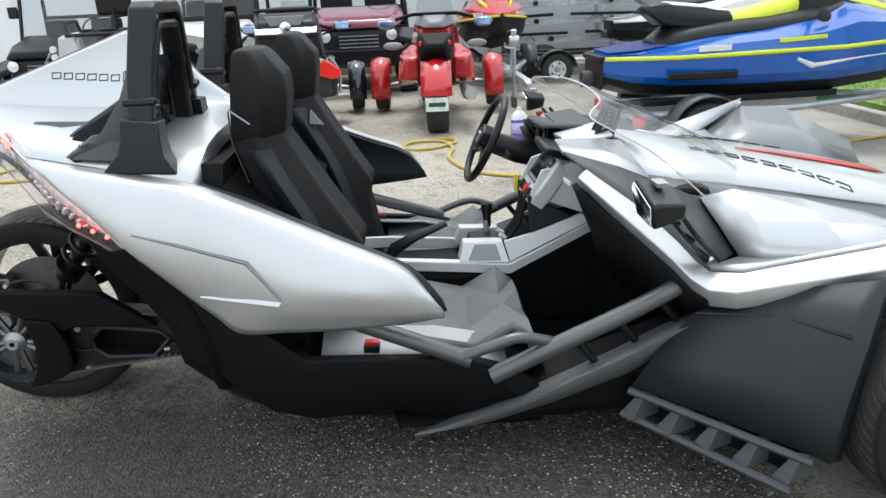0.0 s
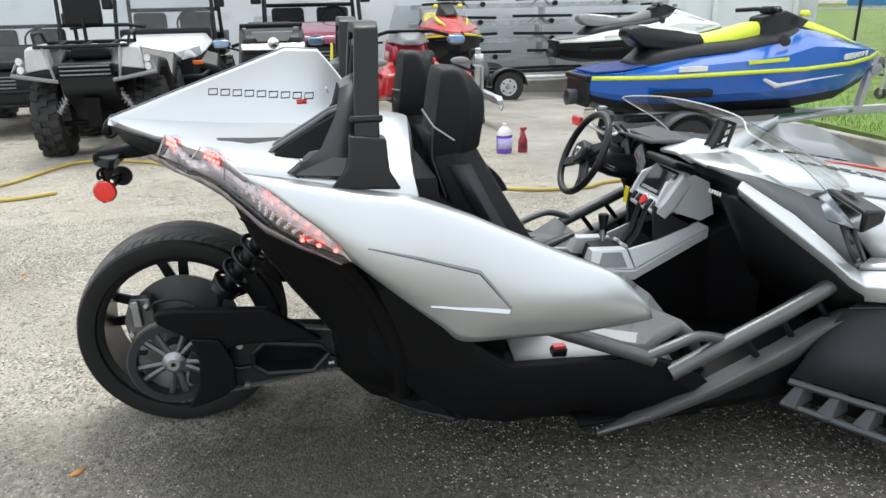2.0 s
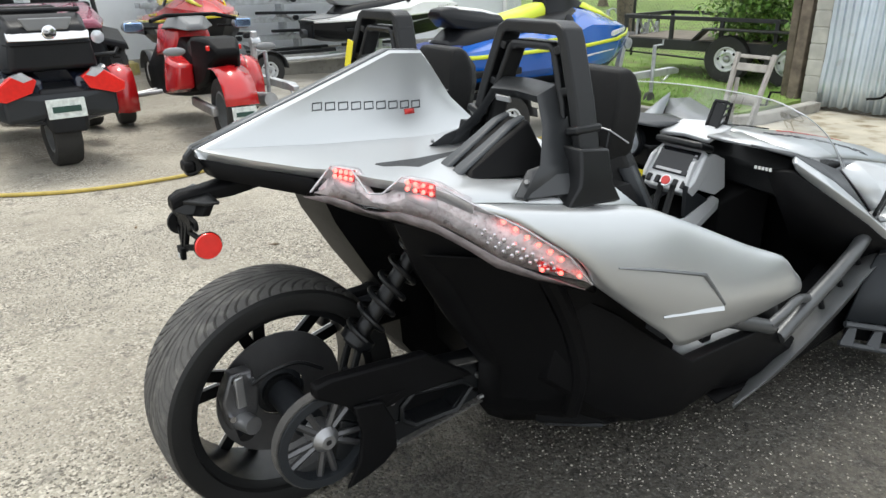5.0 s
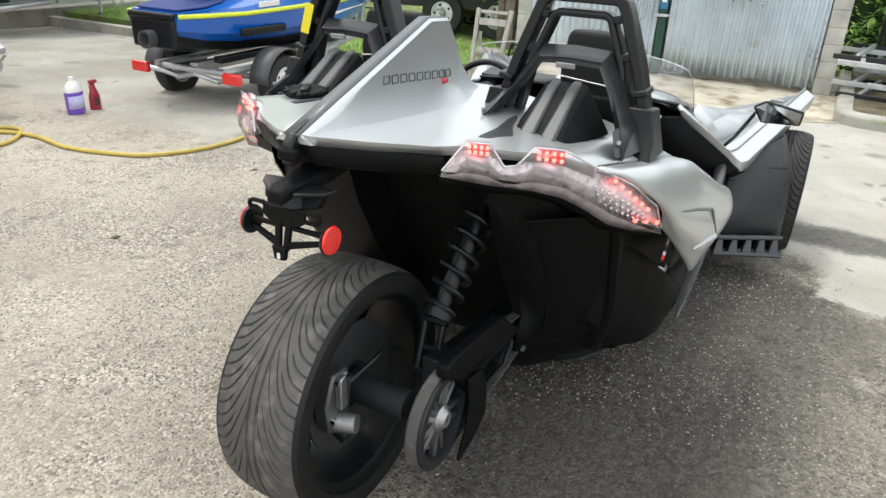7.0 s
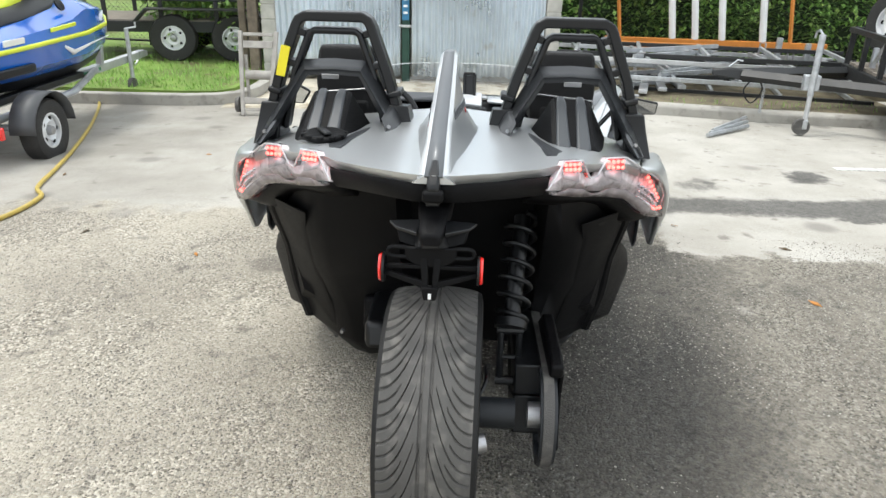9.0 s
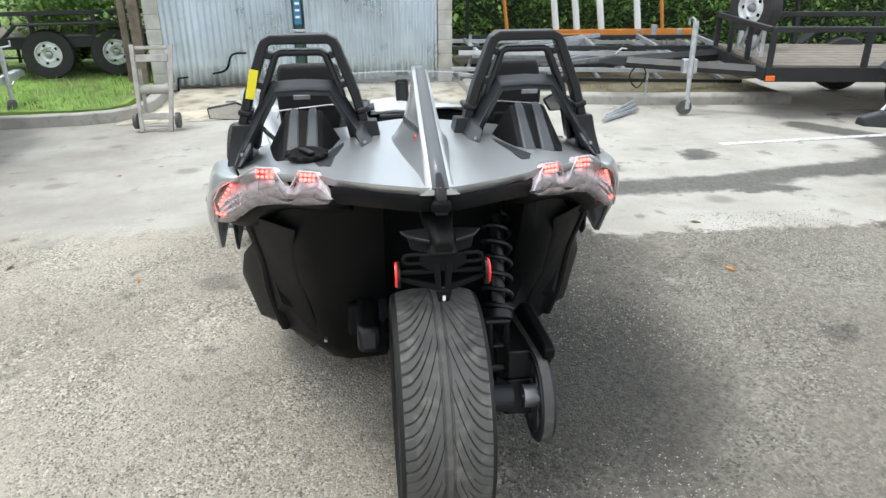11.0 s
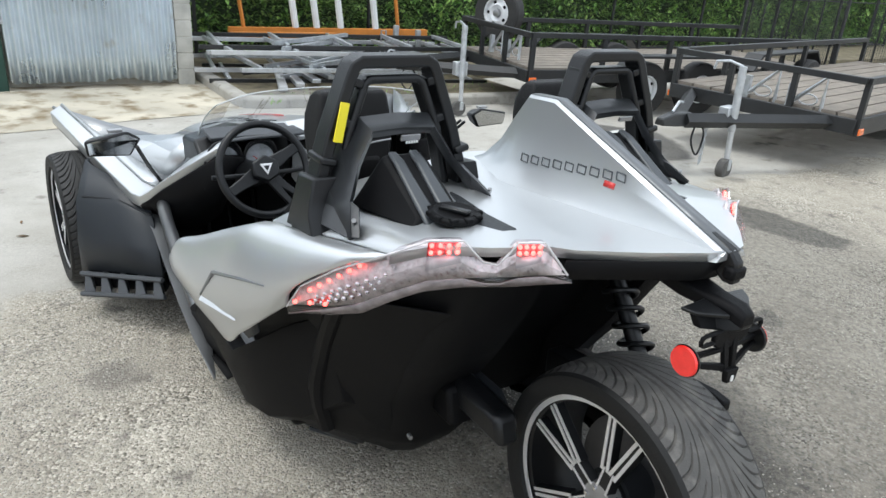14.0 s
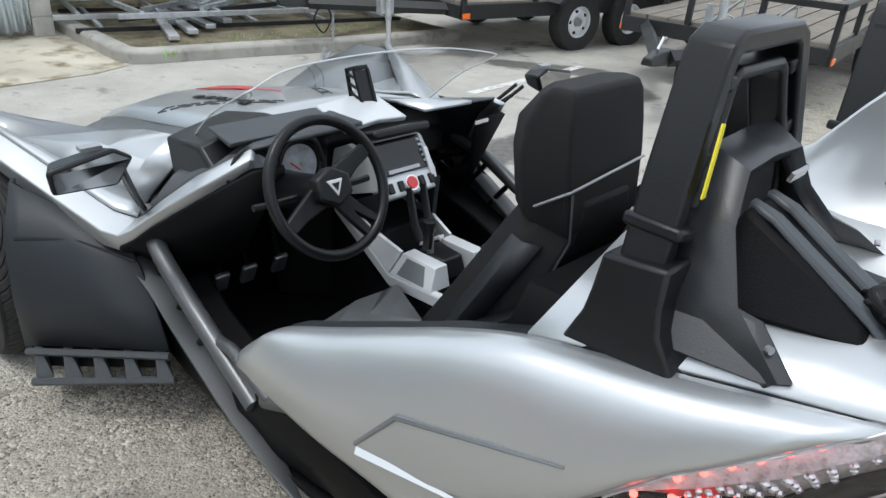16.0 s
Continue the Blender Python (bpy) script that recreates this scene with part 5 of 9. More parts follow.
for s in (-1, 1):
    sill = part("sill", ring_faces(B(), [my([(x, y0, z0), (x, y1 - (0.18 if x < 1.1 else 0.13 if x < 1.4 else 0.055), z0), (x, y1 - (0.05 if x < 1.4 else 0.022), z0 + 0.075), (x, y1, z1 - 0.06), (x, y1 - 0.012, z1), (x, y1 - 0.05 if x > 1 else y0, z1), (x, y0, z1 - (0.09 if x > 1 else 0.01))], s) for x, y0, y1, z0, z1 in ((0.64, 0.42, 0.585, 0.34, 0.72), (0.80, 0.46, 0.655, 0.20, 0.62), (0.92, 0.50, 0.72, 0.15, 0.52), (1.05, 0.55, 0.75, 0.135, 0.425), (1.30, 0.57, 0.735, 0.14, 0.405), (1.50, 0.58, 0.728, 0.13, 0.39), (1.62, 0.59, 0.722, 0.125, 0.345), (1.74, 0.60, 0.715, 0.12, 0.262))]), BLACK, roadster, "black plastic sill", 0.012)
    bm = sheet(B(), [my([(x, y - min(0.07, 0.012 + 0.3 * (x - 1.34)), z - 0.004), (x, y, z), (x + 0.02, y - 0.35 * h, z - h)], s) for x, y, z, h in ((1.34, 0.735, 0.152, 0.004), (1.55, 0.748, 0.212, 0.03), (1.73, 0.752, 0.276, 0.045), (1.96, 0.754, 0.378, 0.068), (2.09, 0.755, 0.445, 0.078), (2.2, 0.76, 0.49, 0.08), (2.29, 0.765, 0.525, 0.06))])
    part("side_blade", bm, BLADE, roadster, "grey blade along the lower side", solid=0.02)
    bm = sheet(B(), [my([(x + 0.015, y - 0.008 - 0.35 * h, z - h + 0.004), (x, y - 0.04, z0 + 0.05), (x, y - 0.14, z0)], s) for x, y, z, h, z0 in ((1.28, 0.70, 0.145, 0.0, 0.125), (1.55, 0.742, 0.212, 0.03, 0.115), (1.80, 0.746, 0.305, 0.052, 0.12), (2.0, 0.748, 0.40, 0.07, 0.13), (2.2, 0.745, 0.49, 0.08, 0.15), (2.36, 0.74, 0.53, 0.065, 0.17))])
    part("under_skirt", bm, BLACK, roadster, "black skirt under the blade", solid=0.012, angle=50)
    bm = ring_faces(B(), [my([(1.70, 0.55, 0.16), (1.70, 0.735, 0.20), (1.70, 0.735, 0.25), (1.70, 0.55, 0.26)], s), my([(2.0, 0.55, 0.16), (2.0, 0.715, 0.20), (2.0, 0.715, 0.33), (2.0, 0.55, 0.36)], s), my([(2.45, 0.5, 0.2), (2.45, 0.69, 0.22), (2.45, 0.69, 0.48), (2.45, 0.5, 0.5)], s)])
    part("nose_side", bm, BLACK, roadster, "", 0.01)
    bm = sheet(B(), [my([(x, y, z - 0.004), (x, y - 0.06, z + 0.012), (x, 0.54, z + 0.035)], s) for x, y, z in ((1.08, 0.695, 0.41), (1.30, 0.685, 0.392), (1.42, 0.682, 0.385), (1.56, 0.676, 0.352), (1.64, 0.67, 0.31))])
    part("sill_liner", bm, LINER, sill, "pale grey inner sill panel", solid=0.01, angle=12)
    # frame tubes
    tb = part("frame_tube", tube(B(), arc([(1.58, 0.715, 0.325), (1.80, 0.713, 0.424), (1.964, 0.71, 0.495), (2.118, 0.70, 0.565), (2.25, 0.66, 0.62)], 3), 0.027, 14), TUBEG, roadster, "grey steel side tube")
    if s < 0:
        tb.data.transform(Matrix.Diagonal((1, -1, 1, 1)))
        tb.data.flip_normals()
    bm = tube(B(), my(arc([(1.50, 0.72, 0.40), (1.58, 0.725, 0.43), (1.66, 0.72, 0.45), (1.74, 0.71, 0.43), (1.78, 0.70, 0.41)], 4), s), 0.017, 12)
    part("tube_loop", bm, TUBEG, tb)
    bm = tube(B(), my([(0.98, 0.60, 0.62), (1.20, 0.66, 0.50), (1.52, 0.715, 0.385)], s), 0.026, 14)
    part("rear_tube", bm, TUBEG, tb)
    for k in range(3):
        f = 0.25 + 0.25 * k
        p = Vector((1.70 + 0.5 * f, 0.71 - 0.02 * f, 0.38 + 0.215 * f))
        part("tube_rung", tube(B(), my([p, p + Vector((0.10, -0.005, -0.13))], s), 0.012, 8), SATIN, tb)
    # seat
    cy = 0.39 * s
    seat = part("seat", ring_faces(B(), [[(x, cy - w, z), (x, cy + w, z), (x, cy + w * 0.85, z + h), (x, cy - w * 0.85, z + h)] for x, w, z, h in ((1.22, 0.19, 0.27, 0.10), (1.45, 0.21, 0.25, 0.08), (1.66, 0.205, 0.25, 0.10), (1.73, 0.19, 0.25, 0.06))]), SEAT, roadster, "black seat with grey faceted cushions", 0.025, segs=3)
    SHELL = ((0.36, 1.10, 1.20, 1.25, 0.165), (0.60, 1.02, 1.12, 1.205, 0.165), (0.68, 0.99, 1.10, 1.225, 0.16), (0.80, 0.945, 1.055, 1.15, 0.155), (0.90, 0.905, 1.0, 1.09, 0.145), (1.0, 0.868, 0.95, 1.035, 0.125), (1.09, 0.865, 0.93, 0.985, 0.09))
    bm = ring_faces(B(), [[(xr, cy - w * 0.8, z), (xm, cy - w, z), (xf, cy - w * 0.62, z), (xf - 0.02, cy, z), (xf, cy + w * 0.62, z), (xm, cy + w, z), (xr, cy + w * 0.8, z)] for z, xr, xm, xf, w in SHELL])
    part("backrest", bm, SEAT, seat, "", 0.012, segs=3)
    bm = ring_faces(B(), [[(xr, cy - w * 0.92, z), (xm, cy - w, z), (xf, cy - w * 0.6, z), (xf, cy + w * 0.6, z), (xm, cy + w, z), (xr, cy + w * 0.92, z)] for z, xr, xm, xf, w in ((0.972, 0.885, 0.93, 0.965, 0.07), (1.045, 0.866, 0.96, 1.02, 0.118), (1.15, 0.880, 0.972, 1.036, 0.128), (1.205, 0.888, 0.972, 1.032, 0.126), (1.258, 0.896, 0.955, 0.99, 0.118), (1.277, 0.903, 0.94, 0.966, 0.108))])
    part("headrest", bm, SEAT, seat, "black quilted headrest", 0.009, segs=3)
    for e in (-1, 1):
        bm = sheet(B(), [[(xm - 0.04, cy + e * (w * 0.93 + 0.004), z), (xm - 0.004, cy + e * (w + 0.008), z), (xm + 0.03, cy + e * (w * 0.9 + 0.006), z)] for z, xr, xm, xf, w in ((0.46, 0, 1.175, 0, 0.165),) + SHELL[1:6]])
        part("side_bolster", bm, CHAR, seat, "charcoal side bolster", solid=0.01)
    part("seam_piping", tube(B(), [(0.93, cy + s * 0.13, 1.075), (0.872, cy + s * 0.112, 1.115), (0.874, cy - s * 0.112, 1.135)], 0.0028, 6), STEEL, seat, "pale seam piping across the back")
    part("seam_piping", tube(B(), [(0.869, cy + s * 0.109, 1.11), (0.866, cy + s * 0.10, 1.02), (0.903, cy + s * 0.116, 0.90)], 0.0025, 6), RIBG, seat)
    part("belt_guide", ring_faces(B(), [[(1.0, cy - s * 0.115, 0.99), (1.05, cy - s * 0.13, 0.93), (0.99, cy - s * 0.13, 0.935)], [(1.0, cy - s * 0.13, 0.99), (1.05, cy - s * 0.145, 0.93), (0.99, cy - s * 0.145, 0.935)]]), SILVER_D, seat, "grey belt guide", 0.003)
    grid = []
    for x, zs in ((1.26, (0.39, 0.37, 0.345)), (1.40, (0.42, 0.355, 0.36)), (1.54, (0.385, 0.39, 0.35)), (1.66, (0.455, 0.39, 0.41)), (1.725, (0.40, 0.405, 0.38)), (1.76, (0.31, 0.30, 0.30))):
        grid.append([(x, cy + y, zs[k]) for y, k in ((-0.225, 0), (-0.12, 1), (0.0, 2), (0.12, 1), (0.225, 0))])
    bm = sheet(B(), grid)
    bmesh.ops.triangulate(bm, faces=bm.faces[:])
    part("cushion", bm, SEAT_G, seat, "grey faceted cushion", solid=0.03, angle=4)
    bm = ring_faces(B(), [[(1.20, cy + s * 0.235, 0.32), (1.24, cy + s * 0.235, 0.32), (1.24, cy + s * 0.27, 0.32), (1.20, cy + s * 0.27, 0.32)], [(1.205, cy + s * 0.24, 0.425), (1.255, cy + s * 0.24, 0.425), (1.255, cy + s * 0.275, 0.425), (1.205, cy + s * 0.275, 0.425)]])
    bk = part("belt_buckle", bm, SATIN, seat, "black belt buckle with a red button", 0.004)
    part("buckle_button", box(B(), (1.23, cy + s * 0.258, 0.428), (0.04, 0.026, 0.012), (0, 0, 0)), RED_MARK, bk)

# console
con = part("console", ring_faces(B(), [[(x, -w, 0.20), (x, w, 0.20), (x, w, z - 0.03), (x, w * 0.8, z), (x, -w * 0.8, z), (x, -w, z - 0.03)] for x, w, z in ((1.02, 0.125, 0.44), (1.54, 0.13, 0.44), (1.74, 0.135, 0.45), (1.80, 0.115, 0.56), (2.05, 0.12, 0.60), (2.2, 0.26, 0.74))]), BLACK, roadster, "black centre console with silver facets", 0.008)
for s in (-1, 1):
    rim = ((1.06, 0.118, 0.505), (1.28, 0.136, 0.494), (1.53, 0.14, 0.472), (1.722, 0.144, 0.455), (2.03, 0.128, 0.60))
    bm = ring_faces(B(), [[(x, s * y, z - 0.042), (x, s * (y + 0.002), z - 0.006), (x, s * (y - 0.004), z), (x, s * (y - 0.022), z + 0.001), (x, s * (y - 0.022), z - 0.042)] for x, y, z in rim])
    part("console_edge", bm, SILVER_P, con, "silver console edge", 0.002)
    facet = ((1.535, s * 0.142, 0.468), (1.72, s * 0.145, 0.458), (1.70, s * 0.108, 0.528), (1.555, s * 0.108, 0.535))
    bm = ring_faces(B(), [facet, [(x, s * 0.06, z) for x, y, z in facet]])
    part("console_facet", bm, SILVER_P, con, "", 0.002)
    inset = ((1.57, s * 0.141, 0.474), (1.69, s * 0.143, 0.468), (1.675, s * 0.114, 0.522), (1.595, s * 0.114, 0.526))
    part("facet_inset", ring_faces(B(), [inset, [(x, y * 0.93, z - 0.004) for x, y, z in inset]]), SILVER_D, con, "grey inset plate", 0.001)
    flank = ((1.722, s * 0.146, 0.462), (1.83, s * 0.14, 0.512), (2.03, s * 0.13, 0.602), (1.985, s * 0.128, 0.626), (1.81, s * 0.128, 0.562), (1.705, s * 0.112, 0.53))
    part("console_flank", ring_faces(B(), [flank, [(x, y * 0.9, z) for x, y, z in flank]]), SILVER_P, con, "bright silver console flank", 0.002)
    wdg = ((1.79, s * 0.126, 0.705), (1.955, s * 0.126, 0.614), (1.80, s * 0.128, 0.566))
    part("stack_wedge", ring_faces(B(), [wdg, [(x, y * 0.85, z) for x, y, z in wdg]]), CHAR, con, "charcoal wedge beside the stack", 0.002)
    chk = ((1.845, s * 0.112, 0.79), (1.95, s * 0.135, 0.815), (2.0, s * 0.15, 0.79), (2.035, s * 0.145, 0.66), (1.985, s * 0.134, 0.632), (1.80, s * 0.118, 0.70))
    part("stack_cheek", ring_faces(B(), [chk, [(x, y * 0.85, z) for x, y, z in chk]]), SILVER_P, con, "silver faceted panel beside the stack", 0.002)
boot = part("shifter_base", prism(B(), [(1.57, -0.05), (1.70, -0.06), (1.73, 0.0), (1.70, 0.06), (1.57, 0.05)], 0.46, 0.525, "xy", 0.8), SATIN, con, "", 0.006)
part("shift_lever", tube(B(), [(1.655, 0.03, 0.50), (1.656, 0.036, 0.57)], 0.011, 10), STEEL, con)
part("shift_knob", lathe(B(), [(0.006, -0.05), (0.015, -0.05), (0.017, 0.0), (0.022, 0.03), (0.02, 0.042), (0.004, 0.044)], (1.66, 0.042, 0.592), (0, 0, 1), 16), SATIN, con, "black shift knob")
part("hand_brake", tube(B(), [(1.27, -0.04, 0.46), (1.30, -0.04, 0.50), (1.38, -0.04, 0.545), (1.50, -0.04, 0.59)], [0.028, 0.034, 0.026, 0.017], 10, flat=0.7), SATIN, con, "black hand brake lever")
for k in (-1, 1):
    part("cup_holder", lathe(B(), [(0.036, 0.0), (0.043, 0.0), (0.043, 0.012), (0.036, 0.012)], (1.17, k * 0.05, 0.442), (0, 0, 1), 24, closed=True), SILVER_D, con)
    part("stack_rail", tube(B(), [(1.725, -0.025 + k * 0.03, 0.52), (1.765, -0.025 + k * 0.03, 0.575), (1.80, -0.025 + k * 0.03, 0.69)], 0.015, 8, flat=0.7), SATIN, con)
    part("rail_foot", box(B(), (1.712, -0.025 + k * 0.03, 0.528), (0.04, 0.022, 0.012), (0, 30, 0)), SILVER_P, con, "", 0.002)

# centre stack: tilted screen and buttons
stack_m = Matrix.Translation((1.845, -0.012, 0.748)) @ Euler((0, radians(36), 0)).to_matrix().to_4x4()


def on_stack(bm):
    bm.transform(stack_m)
    return bm


stk = part("stack_panel", on_stack(prism(B(), [(-0.125, -0.035), (-0.112, -0.095), (0.105, -0.095), (0.122, -0.035), (0.118, 0.085), (0.09, 0.11), (-0.09, 0.11), (-0.12, 0.085)], 0.0, 0.06, "yz")), SILVER_P, roadster, "silver centre stack with a dark screen", 0.008)
part("display", on_stack(box(B(), (-0.004, 0, 0.032), (0.008, 0.19, 0.115))), pbr("screen_glass", (0.012, 0.013, 0.016), 0.08, 0, 0.1, 5, 0), stk, "dark glossy screen", 0.003)
part("stack_hood", on_stack(box(B(), (-0.012, 0, 0.113), (0.10, 0.235, 0.03), (0, -18, 0))), SATIN, stk, "", 0.01)
for k in range(5):
    if k == 2:
        part("start_button", on_stack(lathe(B(), [(0.001, -0.012), (0.02, -0.012), (0.021, 0), (0.001, 0)], (0, 0, -0.062), (1, 0, 0), 20)), RED_MARK, stk, "round red start button")
        part("button_ring", on_stack(lathe(B(), [(0.021, -0.008), (0.026, -0.008), (0.026, 0), (0.021, 0)], (0, 0, -0.062), (1, 0, 0), 20, closed=True)), CHROME, stk)
    else:
        part("switch", on_stack(box(B(), (-0.004, -0.088 + 0.044 * k, -0.064), (0.012, 0.022, 0.034))), SATIN, stk, "", 0.003)
for k in range(5):
    part("side_key", on_stack(box(B(), (-0.009, -0.082, 0.07 - 0.018 * k), (0.004, 0.012, 0.008))), STEEL, stk)
part("caption_bar", on_stack(box(B(), (-0.009, 0.012, -0.014), (0.003, 0.13, 0.012))), STEEL, stk)

# dashboard
dash = part("dashboard", ring_faces(B(), [[(1.965 if y > 0.2 else 2.06, y, z0), (2.26, y, z0 - 0.02), (2.30, y, z1), (2.09, y, z1 + 0.03), (1.955 if y > 0.2 else 2.05, y, z0 + 0.10)] for y, z0, z1 in ((-0.40, 0.66, 0.80), (-0.14, 0.68, 0.83), (0.14, 0.68, 0.83), (0.21, 0.68, 0.84), (0.36, 0.68, 0.87), (0.56, 0.66, 0.82))]), SATIN, roadster, "black dashboard", 0.012)
part("dash_trim", ring_faces(B(), [[(1.98, y, 0.868), (2.10, y, 0.89), (2.10, y, 0.90), (1.97, y, 0.885)] for y in (0.15, 0.36, 0.52)]), TRIM, dash, "dark grey dash slab over the gauges", 0.006)
part("dash_trim", ring_faces(B(), [[(1.945, y, z), (2.10, y, z + 0.04), (2.10, y, z + 0.055), (1.935, y, z + 0.02)] for y, z in ((-0.10, 0.852), (0.02, 0.862), (0.15, 0.85))]), SILVER_P, dash, "", 0.006)
for y in (0.322, 0.476):
    g = part("gauge", lathe(B(), [(0.001, 0.0), (0.066, 0.0), (0.068, -0.012), (0.075, -0.012), (0.075, 0.03), (0.001, 0.03)], (1.945, y, 0.79), (1, 0, -0.15), 28), CHAR, dash, "round gauge with a pale dial")
    part("dial", lathe(B(), [(0.001, -0.004), (0.062, -0.004), (0.062, 0.0), (0.001, 0.0)], (1.942, y, 0.79), (1, 0, -0.15), 28), pbr("dial_face", (0.45, 0.47, 0.5), 0.3, 0.2, 0.3, 30, 0), g)
    part("needle", box(B(), (1.935, y + 0.015, 0.79), (0.002, 0.045, 0.004), (40, 0, 0)), RED_MARK, g)
    part("gauge_hood", tube(B(), arc([(1.935, y - 0.08, 0.79), (1.93, y - 0.05, 0.86), (1.93, y, 0.875), (1.93, y + 0.05, 0.86), (1.935, y + 0.08, 0.79)], 3), 0.008, 8), SATIN, g)

part("key_tag", box(B(), (1.786, 0.115, 0.69), (0.004, 0.022, 0.07), (8, 0, 20)), YELLOW, dash, "yellow paper key tag", 0.001)
# steering wheel and column
SC = Vector((1.70, 0.387, 0.815))
st_m = Matrix.Translation(SC) @ Euler((0, radians(26), 0)).to_matrix().to_4x4()


def on_wheel(bm):
    bm.transform(st_m)
    return bm


R0 = 0.178
ringp = []
for k in range(48):
    a = 2 * math.pi * k / 48
    ringp.append((0.0, R0 * math.cos(a), R0 * 1.03 * math.sin(a)))
swheel = part("steering_wheel", on_wheel(tube(B(), ringp, 0.0155, 12, closed=True)), SATIN, roadster, "black three-spoke steering wheel")
for ang, w in ((152, 0.026), (-28, 0.026), (224, 0.017), (240, 0.017)):
    a = radians(ang)
    d = Vector((0, math.cos(a), math.sin(a)))
    sd = Vector((0, -d.z, d.y))
    bm = ring_faces(B(), [[d * r + sd * w * f + Vector((x, 0, 0)), d * r - sd * w * f + Vector((x, 0, 0)), d * r - sd * w * f + Vector((x + 0.02, 0, 0)), d * r + sd * w * f + Vector((x + 0.02, 0, 0))] for r, f, x in ((0.03, 1.3, 0.0), (0.11, 0.9, 0.005), (0.178, 0.75, -0.008))])
    part("wheel_spoke", on_wheel(bm), SATIN, swheel, "", 0.005)
part("horn_pad", on_wheel(prism(B(), [(0.062 * math.cos(radians(a)), 0.056 * math.sin(radians(a))) for a in range(30, 390, 60)], -0.03, 0.02, "yz")), SATIN, swheel, "", 0.008)
part("wheel_emblem", on_wheel(prism(B(), [(-0.026, 0.018), (0.026, 0.018), (0.0, -0.028)], -0.034, -0.028, "yz")), ALLOY, swheel, "bright triangular emblem", 0.002)
part("emblem_core", on_wheel(prism(B(), [(-0.012, 0.009), (0.012, 0.009), (0.0, -0.013)], -0.036, -0.033, "yz")), SATIN, swheel)
part("steering_column", tube(B(), [(1.72, 0.388, 0.80), (1.84, 0.388, 0.755), (2.0, 0.388, 0.72)], [0.045, 0.055, 0.06], 12), SATIN, swheel)
for k in (-1, 1):
    part("stalk", tube(B(), [(1.78, 0.388 + k * 0.04, 0.77), (1.77, 0.388 + k * 0.15, 0.775), (1.77, 0.388 + k * 0.19, 0.778)], 0.010, 8), SATIN, swheel)
for y in (0.28, 0.40, 0.50):
    part("pedal", box(B(), (2.14, y, 0.36), (0.02, 0.05, 0.08), (0, -25, 0)), STEEL, roadster, "worn steel pedal", 0.006)
    part("pedal_arm", tube(B(), [(2.15, y, 0.39), (2.20, y, 0.56)], 0.009, 6), BLACK, roadster)

# hood, fenders, band, windscreen, mirrors
XS = (2.12, 2.35, 2.65, 2.95, 3.25, 3.55)
HZ = ((0.885, 0.88, 0.86, 0.825), (0.845, 0.842, 0.825, 0.797), (0.80, 0.795, 0.775, 0.74), (0.74, 0.735, 0.71, 0.675), (0.67, 0.665, 0.64, 0.605), (0.56, 0.555, 0.54, 0.51))
HY = (0.0, 0.16, 0.30, 0.40)
rows = []
for x, zz in zip(XS, HZ):
    taper = 1.0 - 0.25 * max(0, x - 2.65)
    rows.append([(x, -y * taper, z) for y, z in zip(HY[::-1], zz[::-1])] + [(x, y * taper, z) for y, z in zip(HY[1:], zz[1:])])
hood = part("hood", sheet(B(), rows), SILVER, roadster, "silver hood with a red stripe", solid=0.015, angle=40)


def hood_z(x, y):
    t_ = 1.0 - 0.25 * max(0, x - 2.65)
    i_ = max(k for k in range(len(XS) - 1) if XS[k] <= x)
    f = (x - XS[i_]) / (XS[i_ + 1] - XS[i_])
    zz = [HZ[i_][k] * (1 - f) + HZ[i_ + 1][k] * f for k in range(4)]
    y = abs(y) / t_
    j_ = max(k for k in range(3) if HY[k] <= y)
    g = min(1.0, (y - HY[j_]) / (HY[j_ + 1] - HY[j_]))
    return zz[j_] * (1 - g) + zz[j_ + 1] * g


on_hood = lambda x, y, up=0.004: (x, y, hood_z(x, y) + up)
bm = sheet(B(), [[on_hood(x, y0), on_hood(x, y1)] for x, y0, y1 in ((2.58, -0.028, -0.034), (2.72, -0.012, -0.048), (2.86, 0.005, -0.06), (3.0, 0.022, -0.07), (3.14, 0.035, -0.075))])
part("red_stripe", bm, RED_MARK, hood, "red stripe", solid=-0.003)
for i in range(5):
    x = 2.46 + 0.085 * i
    part("hood_louvre", sheet(B(), [[on_hood(x, 0.165), on_hood(x, 0.19)], [on_hood(x + 0.06, 0.165), on_hood(x + 0.06, 0.19)]]), SATIN, hood, "", solid=-0.004)
